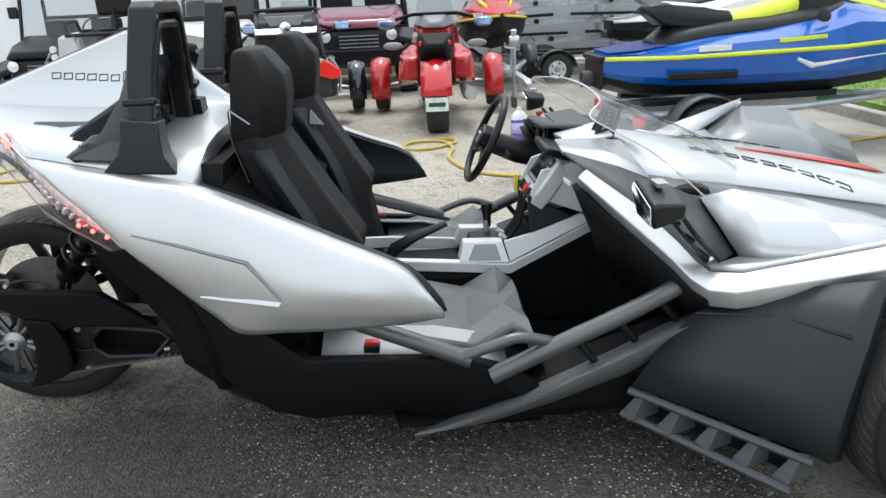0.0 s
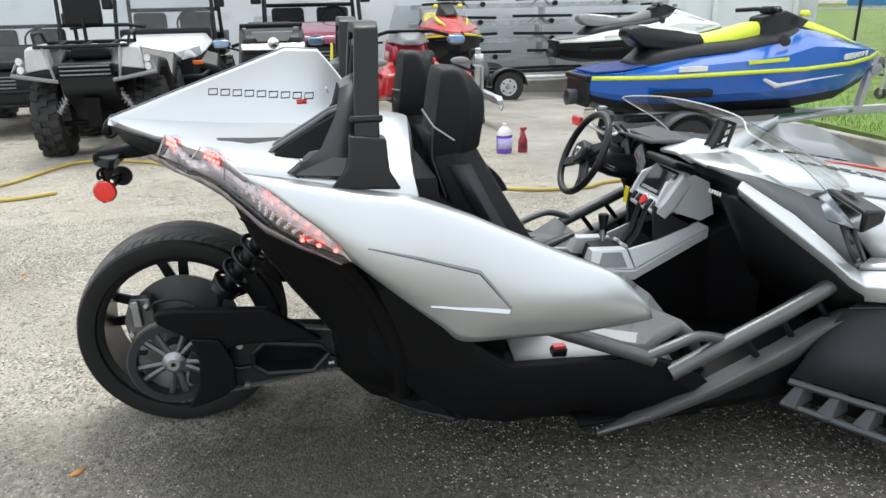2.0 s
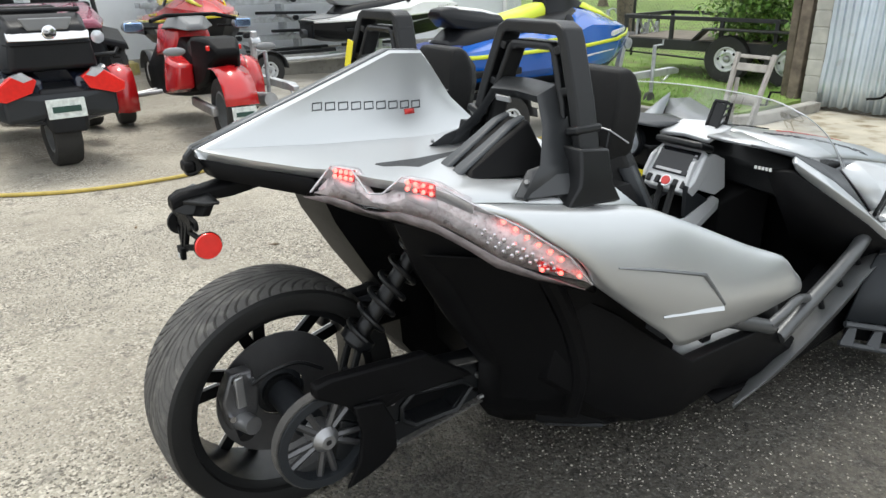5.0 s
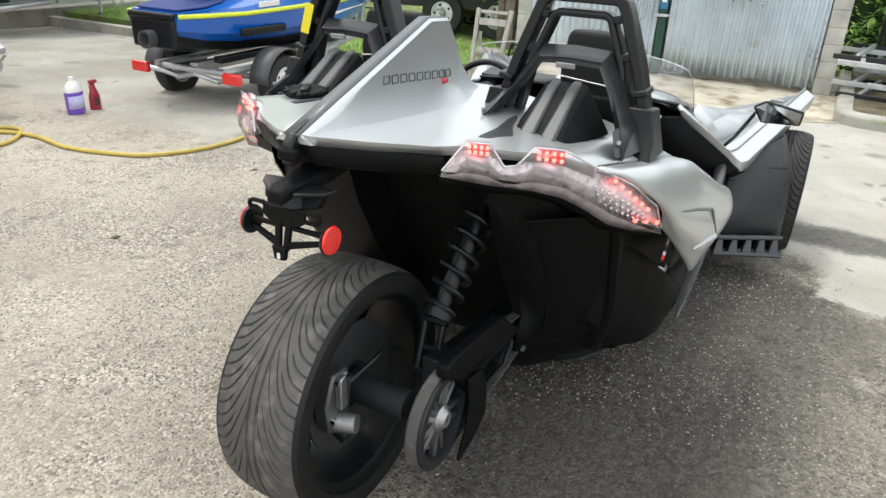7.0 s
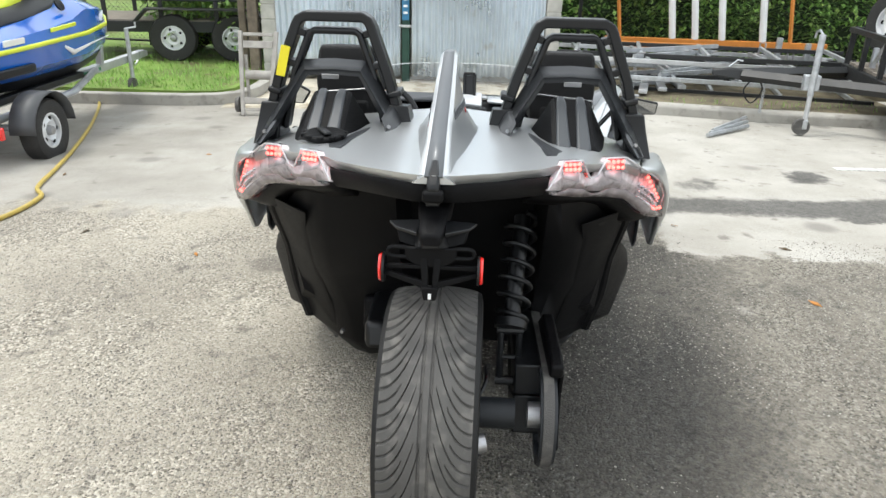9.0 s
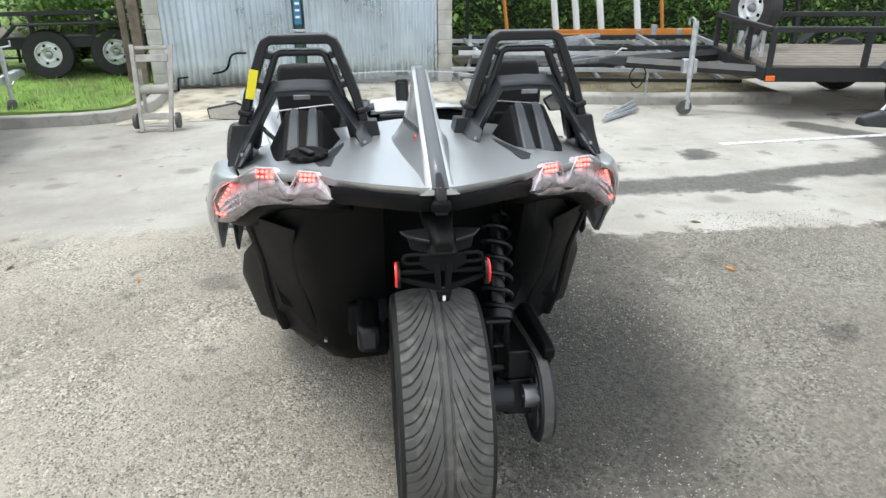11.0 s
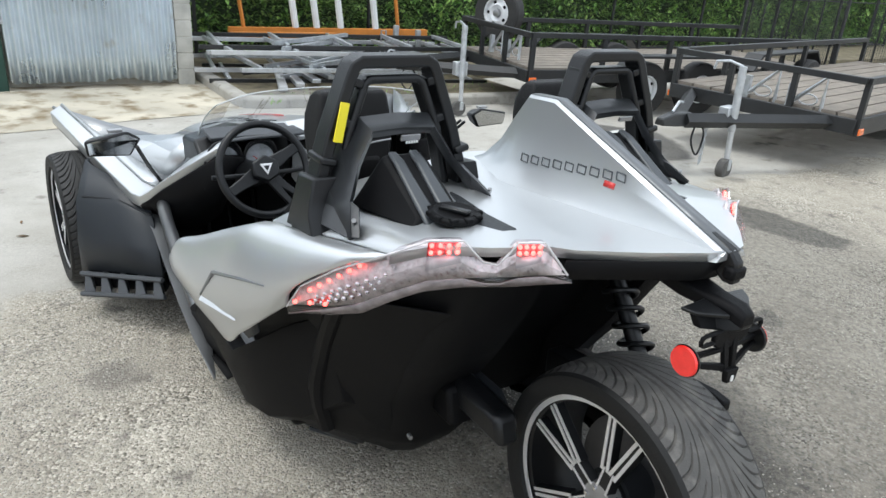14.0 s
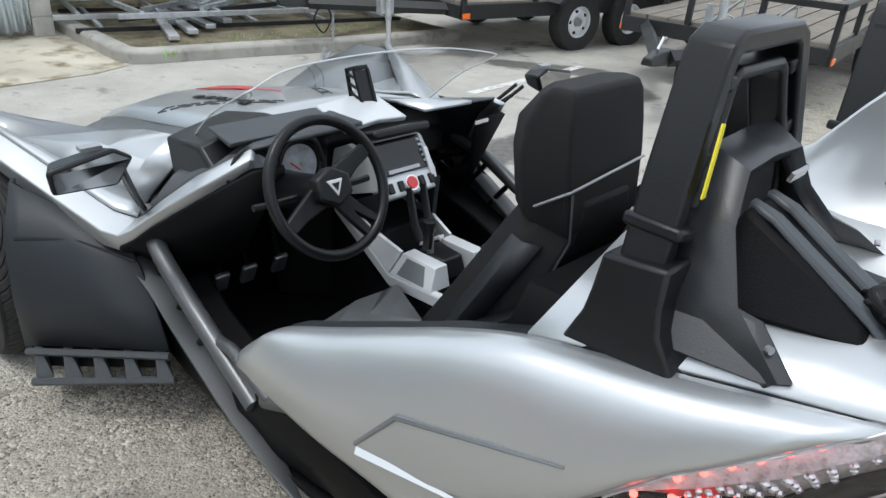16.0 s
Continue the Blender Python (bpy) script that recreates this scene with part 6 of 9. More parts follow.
for s in (-1, 1):
    for i in range(9):
        f = i / 9
        x, y = 2.38 + 0.50 * f, 0.10 + 0.225 * f
        bm = B()
        for (xa, ya), (xb, yb) in (((x, y - 0.016), (x + 0.04, y + 0.002)), ((x - 0.006, y + 0.018), (x + 0.034, y + 0.036)), ((x if i % 2 else x + 0.04, y - 0.016 if i % 2 else y + 0.002), (x - 0.006 if i % 2 else x + 0.034, y + 0.018 if i % 2 else y + 0.036))):
            tube(bm, [on_hood(xa, s * ya, 0.002), on_hood(xb, s * yb, 0.002)], 0.0026, 4)
        part("name_stroke", bm, LETTER, hood)
    gband = sheet(B(), [my([(x, y0, z0), (x, y1, z1)], s) for x, y0, z0, y1, z1 in ((2.12, 0.395, 0.832, 0.452, 0.832), (2.26, 0.395, 0.806, 0.50, 0.772), (2.36, 0.395, 0.79, 0.505, 0.782), (2.60, 0.395, 0.745, 0.50, 0.722), (2.80, 0.38, 0.70, 0.505, 0.664), (3.0, 0.36, 0.66, 0.525, 0.61), (3.25, 0.335, 0.60, 0.54, 0.55), (3.55, 0.30, 0.505, 0.5, 0.44))])
    part("hood_gap_band", gband, GAPBAND, roadster, "dark grey band beside the hood", solid=0.02, angle=50)
    FB = [my(r, s) for r in (
        [(2.26, 0.50, 0.772), (2.31, 0.555, 0.69), (2.36, 0.60, 0.605)],
        [(2.36, 0.50, 0.79), (2.40, 0.58, 0.71), (2.43, 0.64, 0.61)],
        [(2.58, 0.495, 0.74), (2.60, 0.62, 0.70), (2.62, 0.73, 0.645)],
        [(2.80, 0.50, 0.68), (2.81, 0.66, 0.69), (2.83, 0.82, 0.70)],
        [(3.00, 0.52, 0.63), (3.03, 0.74, 0.72), (3.05, 0.95, 0.795)],
        [(3.22, 0.54, 0.565), (3.28, 0.76, 0.68), (3.30, 0.98, 0.77)],
        [(3.52, 0.50, 0.45), (3.56, 0.72, 0.55), (3.62, 0.90, 0.60)])]
    blg = sheet(B(), FB[:4])
    part("fender_bulge", blg, SILVER, roadster, "silver front fender top", solid=0.015, angle=18)
    # darker grey stands for dark trees mirrored in the silver paint
    part("fender_tip", sheet(B(), FB[3:]), SILVER_D, roadster, "dark grey outer fender top, mirrored trees in its colour", solid=0.014, angle=18)
    band_o = [(1.872, 0.522, 0.868), (2.0, 0.632, 0.758), (2.10, 0.718, 0.668), (2.145, 0.758, 0.62), (2.185, 0.782, 0.594), (2.255, 0.805, 0.59), (2.65, 0.912, 0.685), (3.06, 1.015, 0.79)]
    band_i = [(1.905, 0.496, 0.886), (2.05, 0.588, 0.782), (2.145, 0.655, 0.69), (2.185, 0.685, 0.643), (2.22, 0.705, 0.617), (2.30, 0.742, 0.622), (2.68, 0.862, 0.732), (3.06, 0.965, 0.822)]
    band_d = [(x + 0.012, y - 0.008, z - (0.03 if k == 0 else 0.058)) for k, (x, y, z) in enumerate(band_o)]
    band = part("fender_band", sheet(B(), [my([d_, o_, i_], s) for d_, o_, i_ in zip(band_d, band_o, band_i)]), SILVER, roadster, "silver V-shaped fender edge", 0.004, solid=0.02, angle=26)
    bm = sheet(B(), [my([i_, n_], s) for i_, n_ in zip(band_i[4:], [(2.36, 0.60, 0.60), (2.42, 0.645, 0.605), (2.66, 0.745, 0.65), (3.02, 0.94, 0.785)])])
    part("fender_shelf", bm, SILVER, band, "", solid=0.015)
    bm = sheet(B(), [my([i_, n_], s) for i_, n_ in zip(band_i[:5], [(1.87, 0.335, 0.905), (2.03, 0.415, 0.866), (2.15, 0.462, 0.818), (2.26, 0.502, 0.772), (2.34, 0.59, 0.62)])])
    part("pillar_fill", bm, TRIM, band, "dark grey corner trim", solid=0.008)
    bm = sheet(B(), [my(r, s) for r in ([(1.885, 0.13, 0.905), (1.87, 0.335, 0.906)], [(2.03, 0.13, 0.90), (2.03, 0.415, 0.868)], [(2.118, 0.13, 0.888), (2.118, 0.45, 0.834)])])
    part("cowl_panel", bm, SILVER if s < 0 else TRIM, band, "silver cowl panel" if s < 0 else "dark grey cowl panel", solid=0.012, angle=50)
    bm = sheet(B(), [my([(o_[0] + 0.01, o_[1] - 0.012, o_[2] - 0.03), n_], s) for o_, n_ in zip(band_o[:5], [(1.90, 0.40, 0.82), (2.0, 0.48, 0.55), (2.1, 0.55, 0.45), (2.2, 0.62, 0.42), (2.3, 0.66, 0.42)])])
    part("door_side", bm, BLACK, band, "black inner side panel", solid=0.02)
    for i in range(5 if s < 0 else 0):
        part("side_name_bar", box(B(), (1.868 + 0.001 * i, s * (0.368 + 0.0145 * i), 0.822), (0.006, 0.010, 0.012), (0, 0, s * 28)), WHITE, band)
    # underside: dark front of the fender
    bm = sheet(B(), [my([d_, (d_[0] + 0.06, d_[1] - 0.22, d_[2] - 0.02)], s) for d_ in band_d[3:]])
    part("fender_underside", bm, BLACK, band, "", solid=0.01)
    # front wheel
    FW = (2.85, s * 0.95, 0.295)
    fw = part("front_wheel", lathe(B(), [(0.05, -0.08), (0.05, 0.08)], FW, (0, 1, 0), 16), SATIN, roadster, "front wheel")
    tread_tyre("tyre", fw, FW, 0.335, 0.225, 1, 58, mat=RUBBER_F)
    alloy_wheel(fw, FW, 0.25, 0.215, s)
    part("brake_disc", lathe(B(), [(0.07, -0.01), (0.15, -0.01), (0.15, 0.0), (0.07, 0.0)], FW, (0, 1, 0), 32, closed=True), STEEL, fw)
    fw.matrix_local = Matrix.Translation(FW) @ Matrix.Rotation(radians(2.0), 4, "Z") @ Matrix.Translation((-FW[0], -FW[1], -FW[2]))
    # mud guard panel behind the wheel, with a slotted ledge
    grd = part("wheel_guard", sheet(B(), [my(r, s) for r in (
        [(1.99, 0.757, 0.285), (2.07, 0.75, 0.40), (2.16, 0.745, 0.50), (2.25, 0.74, 0.545)],
        [(2.20, 0.885, 0.24), (2.25, 0.87, 0.36), (2.33, 0.855, 0.50), (2.41, 0.83, 0.605)],
        [(2.39, 1.0, 0.195), (2.42, 0.995, 0.34), (2.47, 0.975, 0.50), (2.55, 0.915, 0.65)],
        [(2.455, 1.022, 0.165), (2.475, 1.02, 0.32), (2.52, 1.0, 0.50), (2.59, 0.935, 0.66)],
        [(2.50, 1.0, 0.155), (2.515, 1.005, 0.31), (2.55, 0.985, 0.50), (2.61, 0.92, 0.665)])]), GUARD, roadster, "charcoal wheel guard panel", solid=0.012, angle=35)
    bm = tube(B(), my([(2.17, 0.746, 0.505), (2.36, 0.845, 0.53), (2.49, 0.975, 0.52)], s), 0.006, 6)
    part("guard_crease", bm, SATIN, grd)
    lg0, lg1 = Vector((1.982, 0.758, 0.272)), Vector((2.40, 1.03, 0.18))
    for dz, dx in ((0.0, 0.0), (-0.075, -0.06)):
        bm = tube(B(), my([lg0 + Vector((dx * 0.3, 0, dz)), lg1 + Vector((dx, 0.015 if dz else 0, dz))], s), 0.012, 6)
        part("ledge_bar", bm, TRIM, grd, "", 0.0)
    for k in range(5):
        p = lg0.lerp(lg1, (k + 0.3) / 4.7)
        q = p + Vector((-0.045, 0.006, -0.075))
        bm = ring_faces(B(), [my([tuple(p + Vector((0.0, -0.008, 0))), tuple(p + Vector((0.012, 0.012, 0))), tuple(p + Vector((0.06, -0.01, 0))), tuple(p + Vector((0.05, -0.03, 0)))], s), my([tuple(q + Vector((-0.01, -0.022, 0))), tuple(q + Vector((0.02, 0.022, 0))), tuple(p + Vector((0.07, -0.01, -0.075))), tuple(p + Vector((0.05, -0.035, -0.075)))], s)])
        part("ledge_rib", bm, TRIM, grd, "", 0.003)
    bm = ring_faces(B(), [my([(2.05, 0.735, z0), (2.40, 1.0, z0 - 0.07), (2.46, 0.94, z0 - 0.07), (2.12, 0.70, z0)], s) for z0 in (0.18, 0.27)])
    part("ledge_inner", bm, BLACK, grd)
    # mirror on a slotted arm
    arm_ = part("door_mirror", ring_faces(B(), [my([(1.955, 0.835, 0.84), (1.94, 0.995, 0.852), (1.935, 1.002, 0.918), (1.94, 0.84, 0.945), (1.95, 0.79, 0.91)], s), my([(2.035, 0.84, 0.855), (2.03, 0.965, 0.866), (2.03, 0.97, 0.905), (2.035, 0.85, 0.922), (2.04, 0.815, 0.90)], s)]), SATIN, roadster, "angular black door mirror on a slotted arm", 0.01)
    part("mirror_glass", ring_faces(B(), [my([(1.953, 0.842, 0.85), (1.938, 0.985, 0.861), (1.933, 0.99, 0.909), (1.938, 0.845, 0.934), (1.948, 0.805, 0.908)], s), my([(1.950, 0.842, 0.85), (1.935, 0.985, 0.861), (1.930, 0.99, 0.909), (1.935, 0.845, 0.934), (1.945, 0.805, 0.908)], s)]), MIRROR, arm_)
    part("mirror_mark", box(B(), (1.99, s * 0.88, 0.938), (0.03, 0.05, 0.01)), STEEL, arm_)
    for d0 in (0.0, 0.035):
        part("mirror_arm", tube(B(), my([(2.02 + d0, 0.80, 0.86), (2.13 + d0, 0.735, 0.73), (2.22 + d0, 0.68, 0.64)], s), 0.008, 6), SATIN, arm_)
    for k in range(3):
        f = 0.2 + 0.3 * k
        p = Vector((2.02, 0.80, 0.86)).lerp(Vector((2.22, 0.68, 0.64)), f)
        part("arm_rung", tube(B(), my([p, p + Vector((0.035, -0.012, -0.03))], s), 0.006, 6), SATIN, arm_)

# windscreen: base curve and top edge
top_e = [(2.30, 0.505, 0.755), (2.20, 0.51, 0.845), (2.09, 0.512, 0.935), (1.955, 0.508, 1.012), (1.915, 0.475, 1.043), (1.985, 0.33, 1.06), (2.005, 0.16, 1.068), (2.01, 0.0, 1.07)]
bot_e = [(2.31, 0.507, 0.75), (2.33, 0.503, 0.752), (2.36, 0.49, 0.755), (2.41, 0.455, 0.76), (2.45, 0.39, 0.77), (2.48, 0.28, 0.805), (2.50, 0.14, 0.83), (2.505, 0.0, 0.838)]
full_t = [(x, -y, z) for x, y, z in top_e] + [(x, y, z) for x, y, z in top_e[-2::-1]]
full_b = [(x, -y, z) for x, y, z in bot_e] + [(x, y, z) for x, y, z in bot_e[-2::-1]]
rows = []
for t_, b_ in zip(arc(full_t, 3), arc(full_b, 3)):
    rows.append([b_, b_.lerp(t_, 0.35) + Vector((-0.01, 0, 0.012)), b_.lerp(t_, 0.7) + Vector((-0.01, 0, 0.012)), t_])
ws = part("windscreen", sheet(B(), rows), SCREEN, roadster, "clear curved windscreen", angle=60)
ws.visible_shadow = False
part("windscreen_edge", tube(B(), arc(full_t, 3), 0.0026, 6), pbr("edge_plastic", (0.6, 0.62, 0.63), 0.3, 0, 0.05, 5, 0), ws)
post = part("screen_post", box(B(), (2.118, -0.03, 0.998), (0.05, 0.06, 0.014), (0, 20, 0)), SATIN, roadster, "black slotted post behind the windscreen", 0.004)
for y in (-0.058, -0.004):
    f0, f1, r0, r1 = Vector((2.035, y, 0.862)), Vector((2.098, y, 0.998)), Vector((2.10, y, 0.868)), Vector((2.138, y, 0.996))
    part("post_bar", tube(B(), [f0, f1], 0.008, 6), SATIN, post)
    part("post_bar", tube(B(), [r0, r1], 0.008, 6), SATIN, post)
    for k in range(4):
        part("post_rung", tube(B(), [f0.lerp(f1, 0.05 + 0.25 * k), r0.lerp(r1, 0.22 + 0.22 * k)], 0.005, 6), SATIN, post)
part("post_web", ring_faces(B(), [[(2.035, -0.058, 0.862), (2.035, -0.004, 0.862), (2.043, -0.004, 0.86), (2.043, -0.058, 0.86)], [(2.096, -0.05, 0.996), (2.096, -0.012, 0.996), (2.104, -0.012, 0.994), (2.104, -0.05, 0.994)]]), SATIN, post)
part("nose_core", ring_faces(B(), [[(x, -w, 0.2), (x, w, 0.2), (x, w * 0.9, z), (x, -w * 0.9, z)] for x, w, z in ((2.30, 0.60, 0.55), (2.7, 0.55, 0.55), (3.1, 0.5, 0.5), (3.5, 0.42, 0.42))]), BLACK, roadster, "black nose body", 0.02)

# ---- yard things: wheels, trailers, machines ----
WRIM = pbr("white_rim", (0.7, 0.71, 0.72), 0.35, 0.2, 0.05, 6, 0.01)
BLUE = pbr("blue_gelcoat", (0.005, 0.1, 0.46), 0.22, 0, 0.1, 2, 0, coat=0.6)
LIME = pbr("lime_gelcoat", (0.68, 0.78, 0.03), 0.3, 0, 0.05, 3, 0, coat=0.4)
HULLBLK = pbr("hull_black", (0.0085, 0.0092, 0.011), 0.38, 0, 0.15, 4, 0.02, 90, spec=0.28)
DKBLUE = pbr("deck_mat_blue", (0.01, 0.03, 0.16), 0.7, 0, 0.2, 8, 0.1, 90)
MUDG = pbr("guard_plastic", (0.06, 0.062, 0.066), 0.5, 0, 0.15, 5, 0.03, 120)
GREYPL = pbr("grey_plastic", (0.2, 0.205, 0.21), 0.5, 0, 0.1, 4, 0.02)
MAROON = pbr("maroon_paint", (0.3, 0.085, 0.13), 0.25, 0.2, 0.08, 3, 0, coat=0.7)
ORANGE = pbr("orange_paint", (0.55, 0.2, 0.03), 0.5, 0, 0.15, 6, 0.02)
YELLOWP = pbr("yellow_gelcoat", (0.75, 0.62, 0.03), 0.25, 0, 0.06, 3, 0, coat=0.5)
AMBER = pbr("amber_lens", (0.8, 0.16, 0.02), 0.25, 0, 0.08, 30, 0.01, coat=0.5)
HEADL = pbr("lamp_glass", (0.75, 0.78, 0.82), 0.1, 0.4, 0.15, 20, 0.02, coat=0.8)
BLUEMIR = pbr("blue_mirror", (0.35, 0.5, 0.75), 0.05, 0.9, 0.1, 3, 0)
PLATE_W = pbr("plate_white", (0.6, 0.63, 0.6), 0.5, 0, 0.25, 25, 0.01)
WOOD = pbr("deck_wood", (0.2, 0.175, 0.145), 0.85, 0, 0.2, 6, 0.1, 40)
TRAILER = pbr("black_trailer_paint", (0.014, 0.015, 0.016), 0.45, 0, 0.2, 4, 0.03, 120, dirt=(0.03, 0.028, 0.025), dirt_at=0.6)
ALUM = pbr("aged_aluminium", (0.55, 0.56, 0.57), 0.4, 0.6, 0.12, 7, 0.03, 60)


def wheel(parent, c, rad, width, rim_mat, rim=0.58, lugs=0, side=1, axis=(0, 1, 0), seg=36):
    """A tyre on a disc wheel with holes; lugs: rows of knobs for rough ground."""
    w = width / 2
    prof = [(rad * rim, -w * 0.8), (rad * 0.8, -w), (rad * 0.95, -w * 0.92), (rad, -w * 0.65), (rad, w * 0.65), (rad * 0.95, w * 0.92), (rad * 0.8, w), (rad * rim, w * 0.8)]
    ty = part("tyre", lathe(B(), prof, c, axis, seg, closed=True), RUBBER_F, parent, "black rubber tyre")
    a, b, d = frame_of(axis)
    if lugs:
        bm = B()
        for i in range(lugs):
            for k, off in ((-0.62, 0.0), (0.0, 0.5), (0.62, 0.0)):
                th = 2 * math.pi * (i + off) / lugs
                p = Vector(c) + d * (k * w) + rad * 1.0 * (math.cos(th) * a + math.sin(th) * b)
                n_ = (math.cos(th) * a + math.sin(th) * b)
                t_ = n_.cross(d)
                hw, hl, hh = w * 0.28, rad * 1.6 / lugs, 0.022
                sk = t_ * (hl * 0.5 * (1 if k > 0 else -1 if k < 0 else 0))
                ring_faces(bm, [[p + d * hw * x1 + t_ * hl * y1 + sk * x1 + n_ * z1 for x1, y1 in ((-1, -1), (1, -1), (1, 1), (-1, 1))] for z1 in (-0.01, hh)])
        tagged(part("tyre_tread", bm, RUBBER_F, ty), kind="stuff")
    r = rad * rim
    h = side * w * 0.45
    rm = part("rim", lathe(B(), [(r * 1.04, -w * 0.8), (r * 1.04, w * 0.8), (r * 0.95, w * 0.82), (r * 0.9, w * 0.5), (r * 0.9, -w * 0.82)], c, axis, seg, closed=True), rim_mat, ty, "pale wheel rim")
    part("wheel_disc", lathe(B(), [(r * 0.3, h), (r * 0.55, h + side * 0.02), (r * 0.92, h - side * 0.01), (r * 0.92, h - side * 0.025), (r * 0.3, h - side * 0.02)], c, axis, seg, closed=True), rim_mat, rm)
    part("hub", lathe(B(), [(0.002, h - side * 0.02), (r * 0.3, h - side * 0.02), (r * 0.24, h + side * 0.04), (0.002, h + side * 0.05)], c, axis, 16), STEEL, rm)
    bm = B()
    for i in range(5):
        th = 2 * math.pi * i / 5
        p = Vector(c) + r * 0.7 * (math.cos(th) * a + math.sin(th) * b)
        tube(bm, [p + d * (h + side * 0.004), p + d * (h + side * 0.014)], r * 0.12, 8)
    tagged(part("hole_ring", bm, BLACK, rm), kind="stuff")
    return ty


def jet_ski(at, label, low, top, seat_m, accent, name="jet_ski"):
    """x ahead; the keel stands at z = 0."""
    r = thing(name, label, "jet ski", at)
    L_ = [(-1.55, 0.30, 0.14, 0.40), (-1.30, 0.44, 0.06, 0.405), (-0.98, 0.55, 0.02, 0.41), (-0.4, 0.58, 0.0, 0.425), (0.5, 0.57, 0.0, 0.445), (1.1, 0.46, 0.06, 0.475), (1.5, 0.25, 0.20, 0.505), (1.78, 0.03, 0.44, 0.53)]
    rings = [[(x, -w, zr), (x, -w * 0.92, zr * 0.55 + zk * 0.45), (x, -w * 0.6, zk + 0.06), (x, 0, zk), (x, w * 0.6, zk + 0.06), (x, w * 0.92, zr * 0.55 + zk * 0.45), (x, w, zr)] for x, w, zk, zr in L_]
    hull = part("hull", ring_faces(B(), rings), [low], r, "", angle=28)
    keel = []
    for x, w, zk, zr in L_:
        zm = (zr * 0.55 + zk * 0.45 + zk + 0.06) * 0.5
        keel.append([(x, -w * 0.76 - 0.006, zm), (x, -w * 0.6 - 0.006, zk + 0.05), (x, 0, zk - 0.01), (x, w * 0.6 + 0.006, zk + 0.05), (x, w * 0.76 + 0.006, zm)])
    part("keel", sheet(B(), keel[:-1]), HULLBLK, hull, "black hull bottom", angle=28)
    for s in (-1, 1):
        bm = sheet(B(), [[(x, s * (w + 0.012), zr - 0.018), (x, s * (w + 0.014), zr + 0.018)] for x, w, zk, zr in L_])
        part("rub_rail", bm, accent, hull, "bright rub rail", solid=0.02)
        bm = sheet(B(), [[(x, s * (0.545 + 0.06 * (z1 - 0.2)), z0), (x + dx, s * (0.55 + 0.06 * (z1 - 0.2)), z1)] for x, dx, z0, z1 in ((0.05, 0.0, 0.365, 0.385), (0.22, 0.03, 0.27, 0.315), (0.62, 0.02, 0.335, 0.352), (0.95, 0.0, 0.375, 0.378))])
        part("hull_flash", bm, WHITE if accent is not WHITE else GREYPL, hull, "pale angular flash", solid=0.006)
        part("sponson", box(B(), (-0.75, s * 0.555, 0.25), (0.62, 0.04, 0.07)), HULLBLK, hull, "black sponson", 0.015)
        part("maker_bar", box(B(), (-0.66, s * 0.556, 0.478), (0.28, 0.014, 0.045), (s * -8, -1, 0)), WHITE, hull)
        part("model_bar", box(B(), (0.12, s * 0.552, 0.53), (0.42, 0.014, 0.032), (s * -10, -3, 0)), accent, hull)
        for i in range(6):
            part("number_bar", box(B(), (1.06 + 0.072 * i, s * (0.432 - 0.034 * i), 0.535 + 0.004 * i), (0.045, 0.03, 0.05), (s * -12, 0, s * -25)), WHITE, hull)
    T_ = [(-1.52, 0.29, 0.41, 0.43, 0.25), (-1.28, 0.43, 0.415, 0.45, 0.36), (-0.96, 0.535, 0.42, 0.50, 0.33), (-0.6, 0.56, 0.435, 0.57, 0.31), (-0.1, 0.56, 0.445, 0.62, 0.30), (0.35, 0.55, 0.455, 0.70, 0.28), (0.66, 0.51, 0.465, 0.83, 0.24), (1.0, 0.45, 0.48, 0.78, 0.18), (1.4, 0.29, 0.51, 0.68, 0.11), (1.74, 0.03, 0.545, 0.57, 0.02)]
    rings = [[(x, -w, z0), (x, -w * 0.95, z0 + (z1 - z0) * 0.5), (x, -wt * 1.15, z0 + (z1 - z0) * 0.88), (x, -wt * 0.5, z1), (x, wt * 0.5, z1), (x, wt * 1.15, z0 + (z1 - z0) * 0.88), (x, w * 0.95, z0 + (z1 - z0) * 0.5), (x, w, z0)] for x, w, z0, z1, wt in T_]
    deck_ = part("top_deck", ring_faces(B(), rings), top, r, "glossy painted top deck", angle=30)
    part("boarding_mat", ring_faces(B(), [[(x, -w, z), (x, w, z), (x, w, z + 0.018), (x, -w, z + 0.018)] for x, w, z in ((-1.50, 0.24, 0.435), (-1.26, 0.34, 0.455), (-1.0, 0.32, 0.49))]), DKBLUE if top is BLUE else GREYPL, deck_, "ribbed boarding mat", 0.01)
    for s in (-1, 1):
        bm = sheet(B(), [[(x, s * y0, z0), (x, s * y1, z1)] for x, y0, z0, y1, z1 in ((-0.55, 0.50, 0.49, 0.515, 0.475), (-0.35, 0.475, 0.525, 0.53, 0.485), (-0.05, 0.46, 0.535, 0.49, 0.515), (0.06, 0.455, 0.545, 0.46, 0.54))])
        part("deck_flash", bm, WHITE if top is not WHITE else GREYPL, deck_, "", solid=0.006)
        part("speaker", lathe(B(), [(0.005, 0), (0.055, 0), (0.06, 0.02), (0.005, 0.03)], (0.36, s * 0.40, 0.70), (0, s, 0.5), 16), HULLBLK, deck_)
        m_ = part("mirror", box(B(), (0.70, s * 0.20, 0.95), (0.10, 0.09, 0.06), (0, 0, s * 20), 0.8), accent if accent is not WHITE else GREYPL, deck_, "", 0.02)
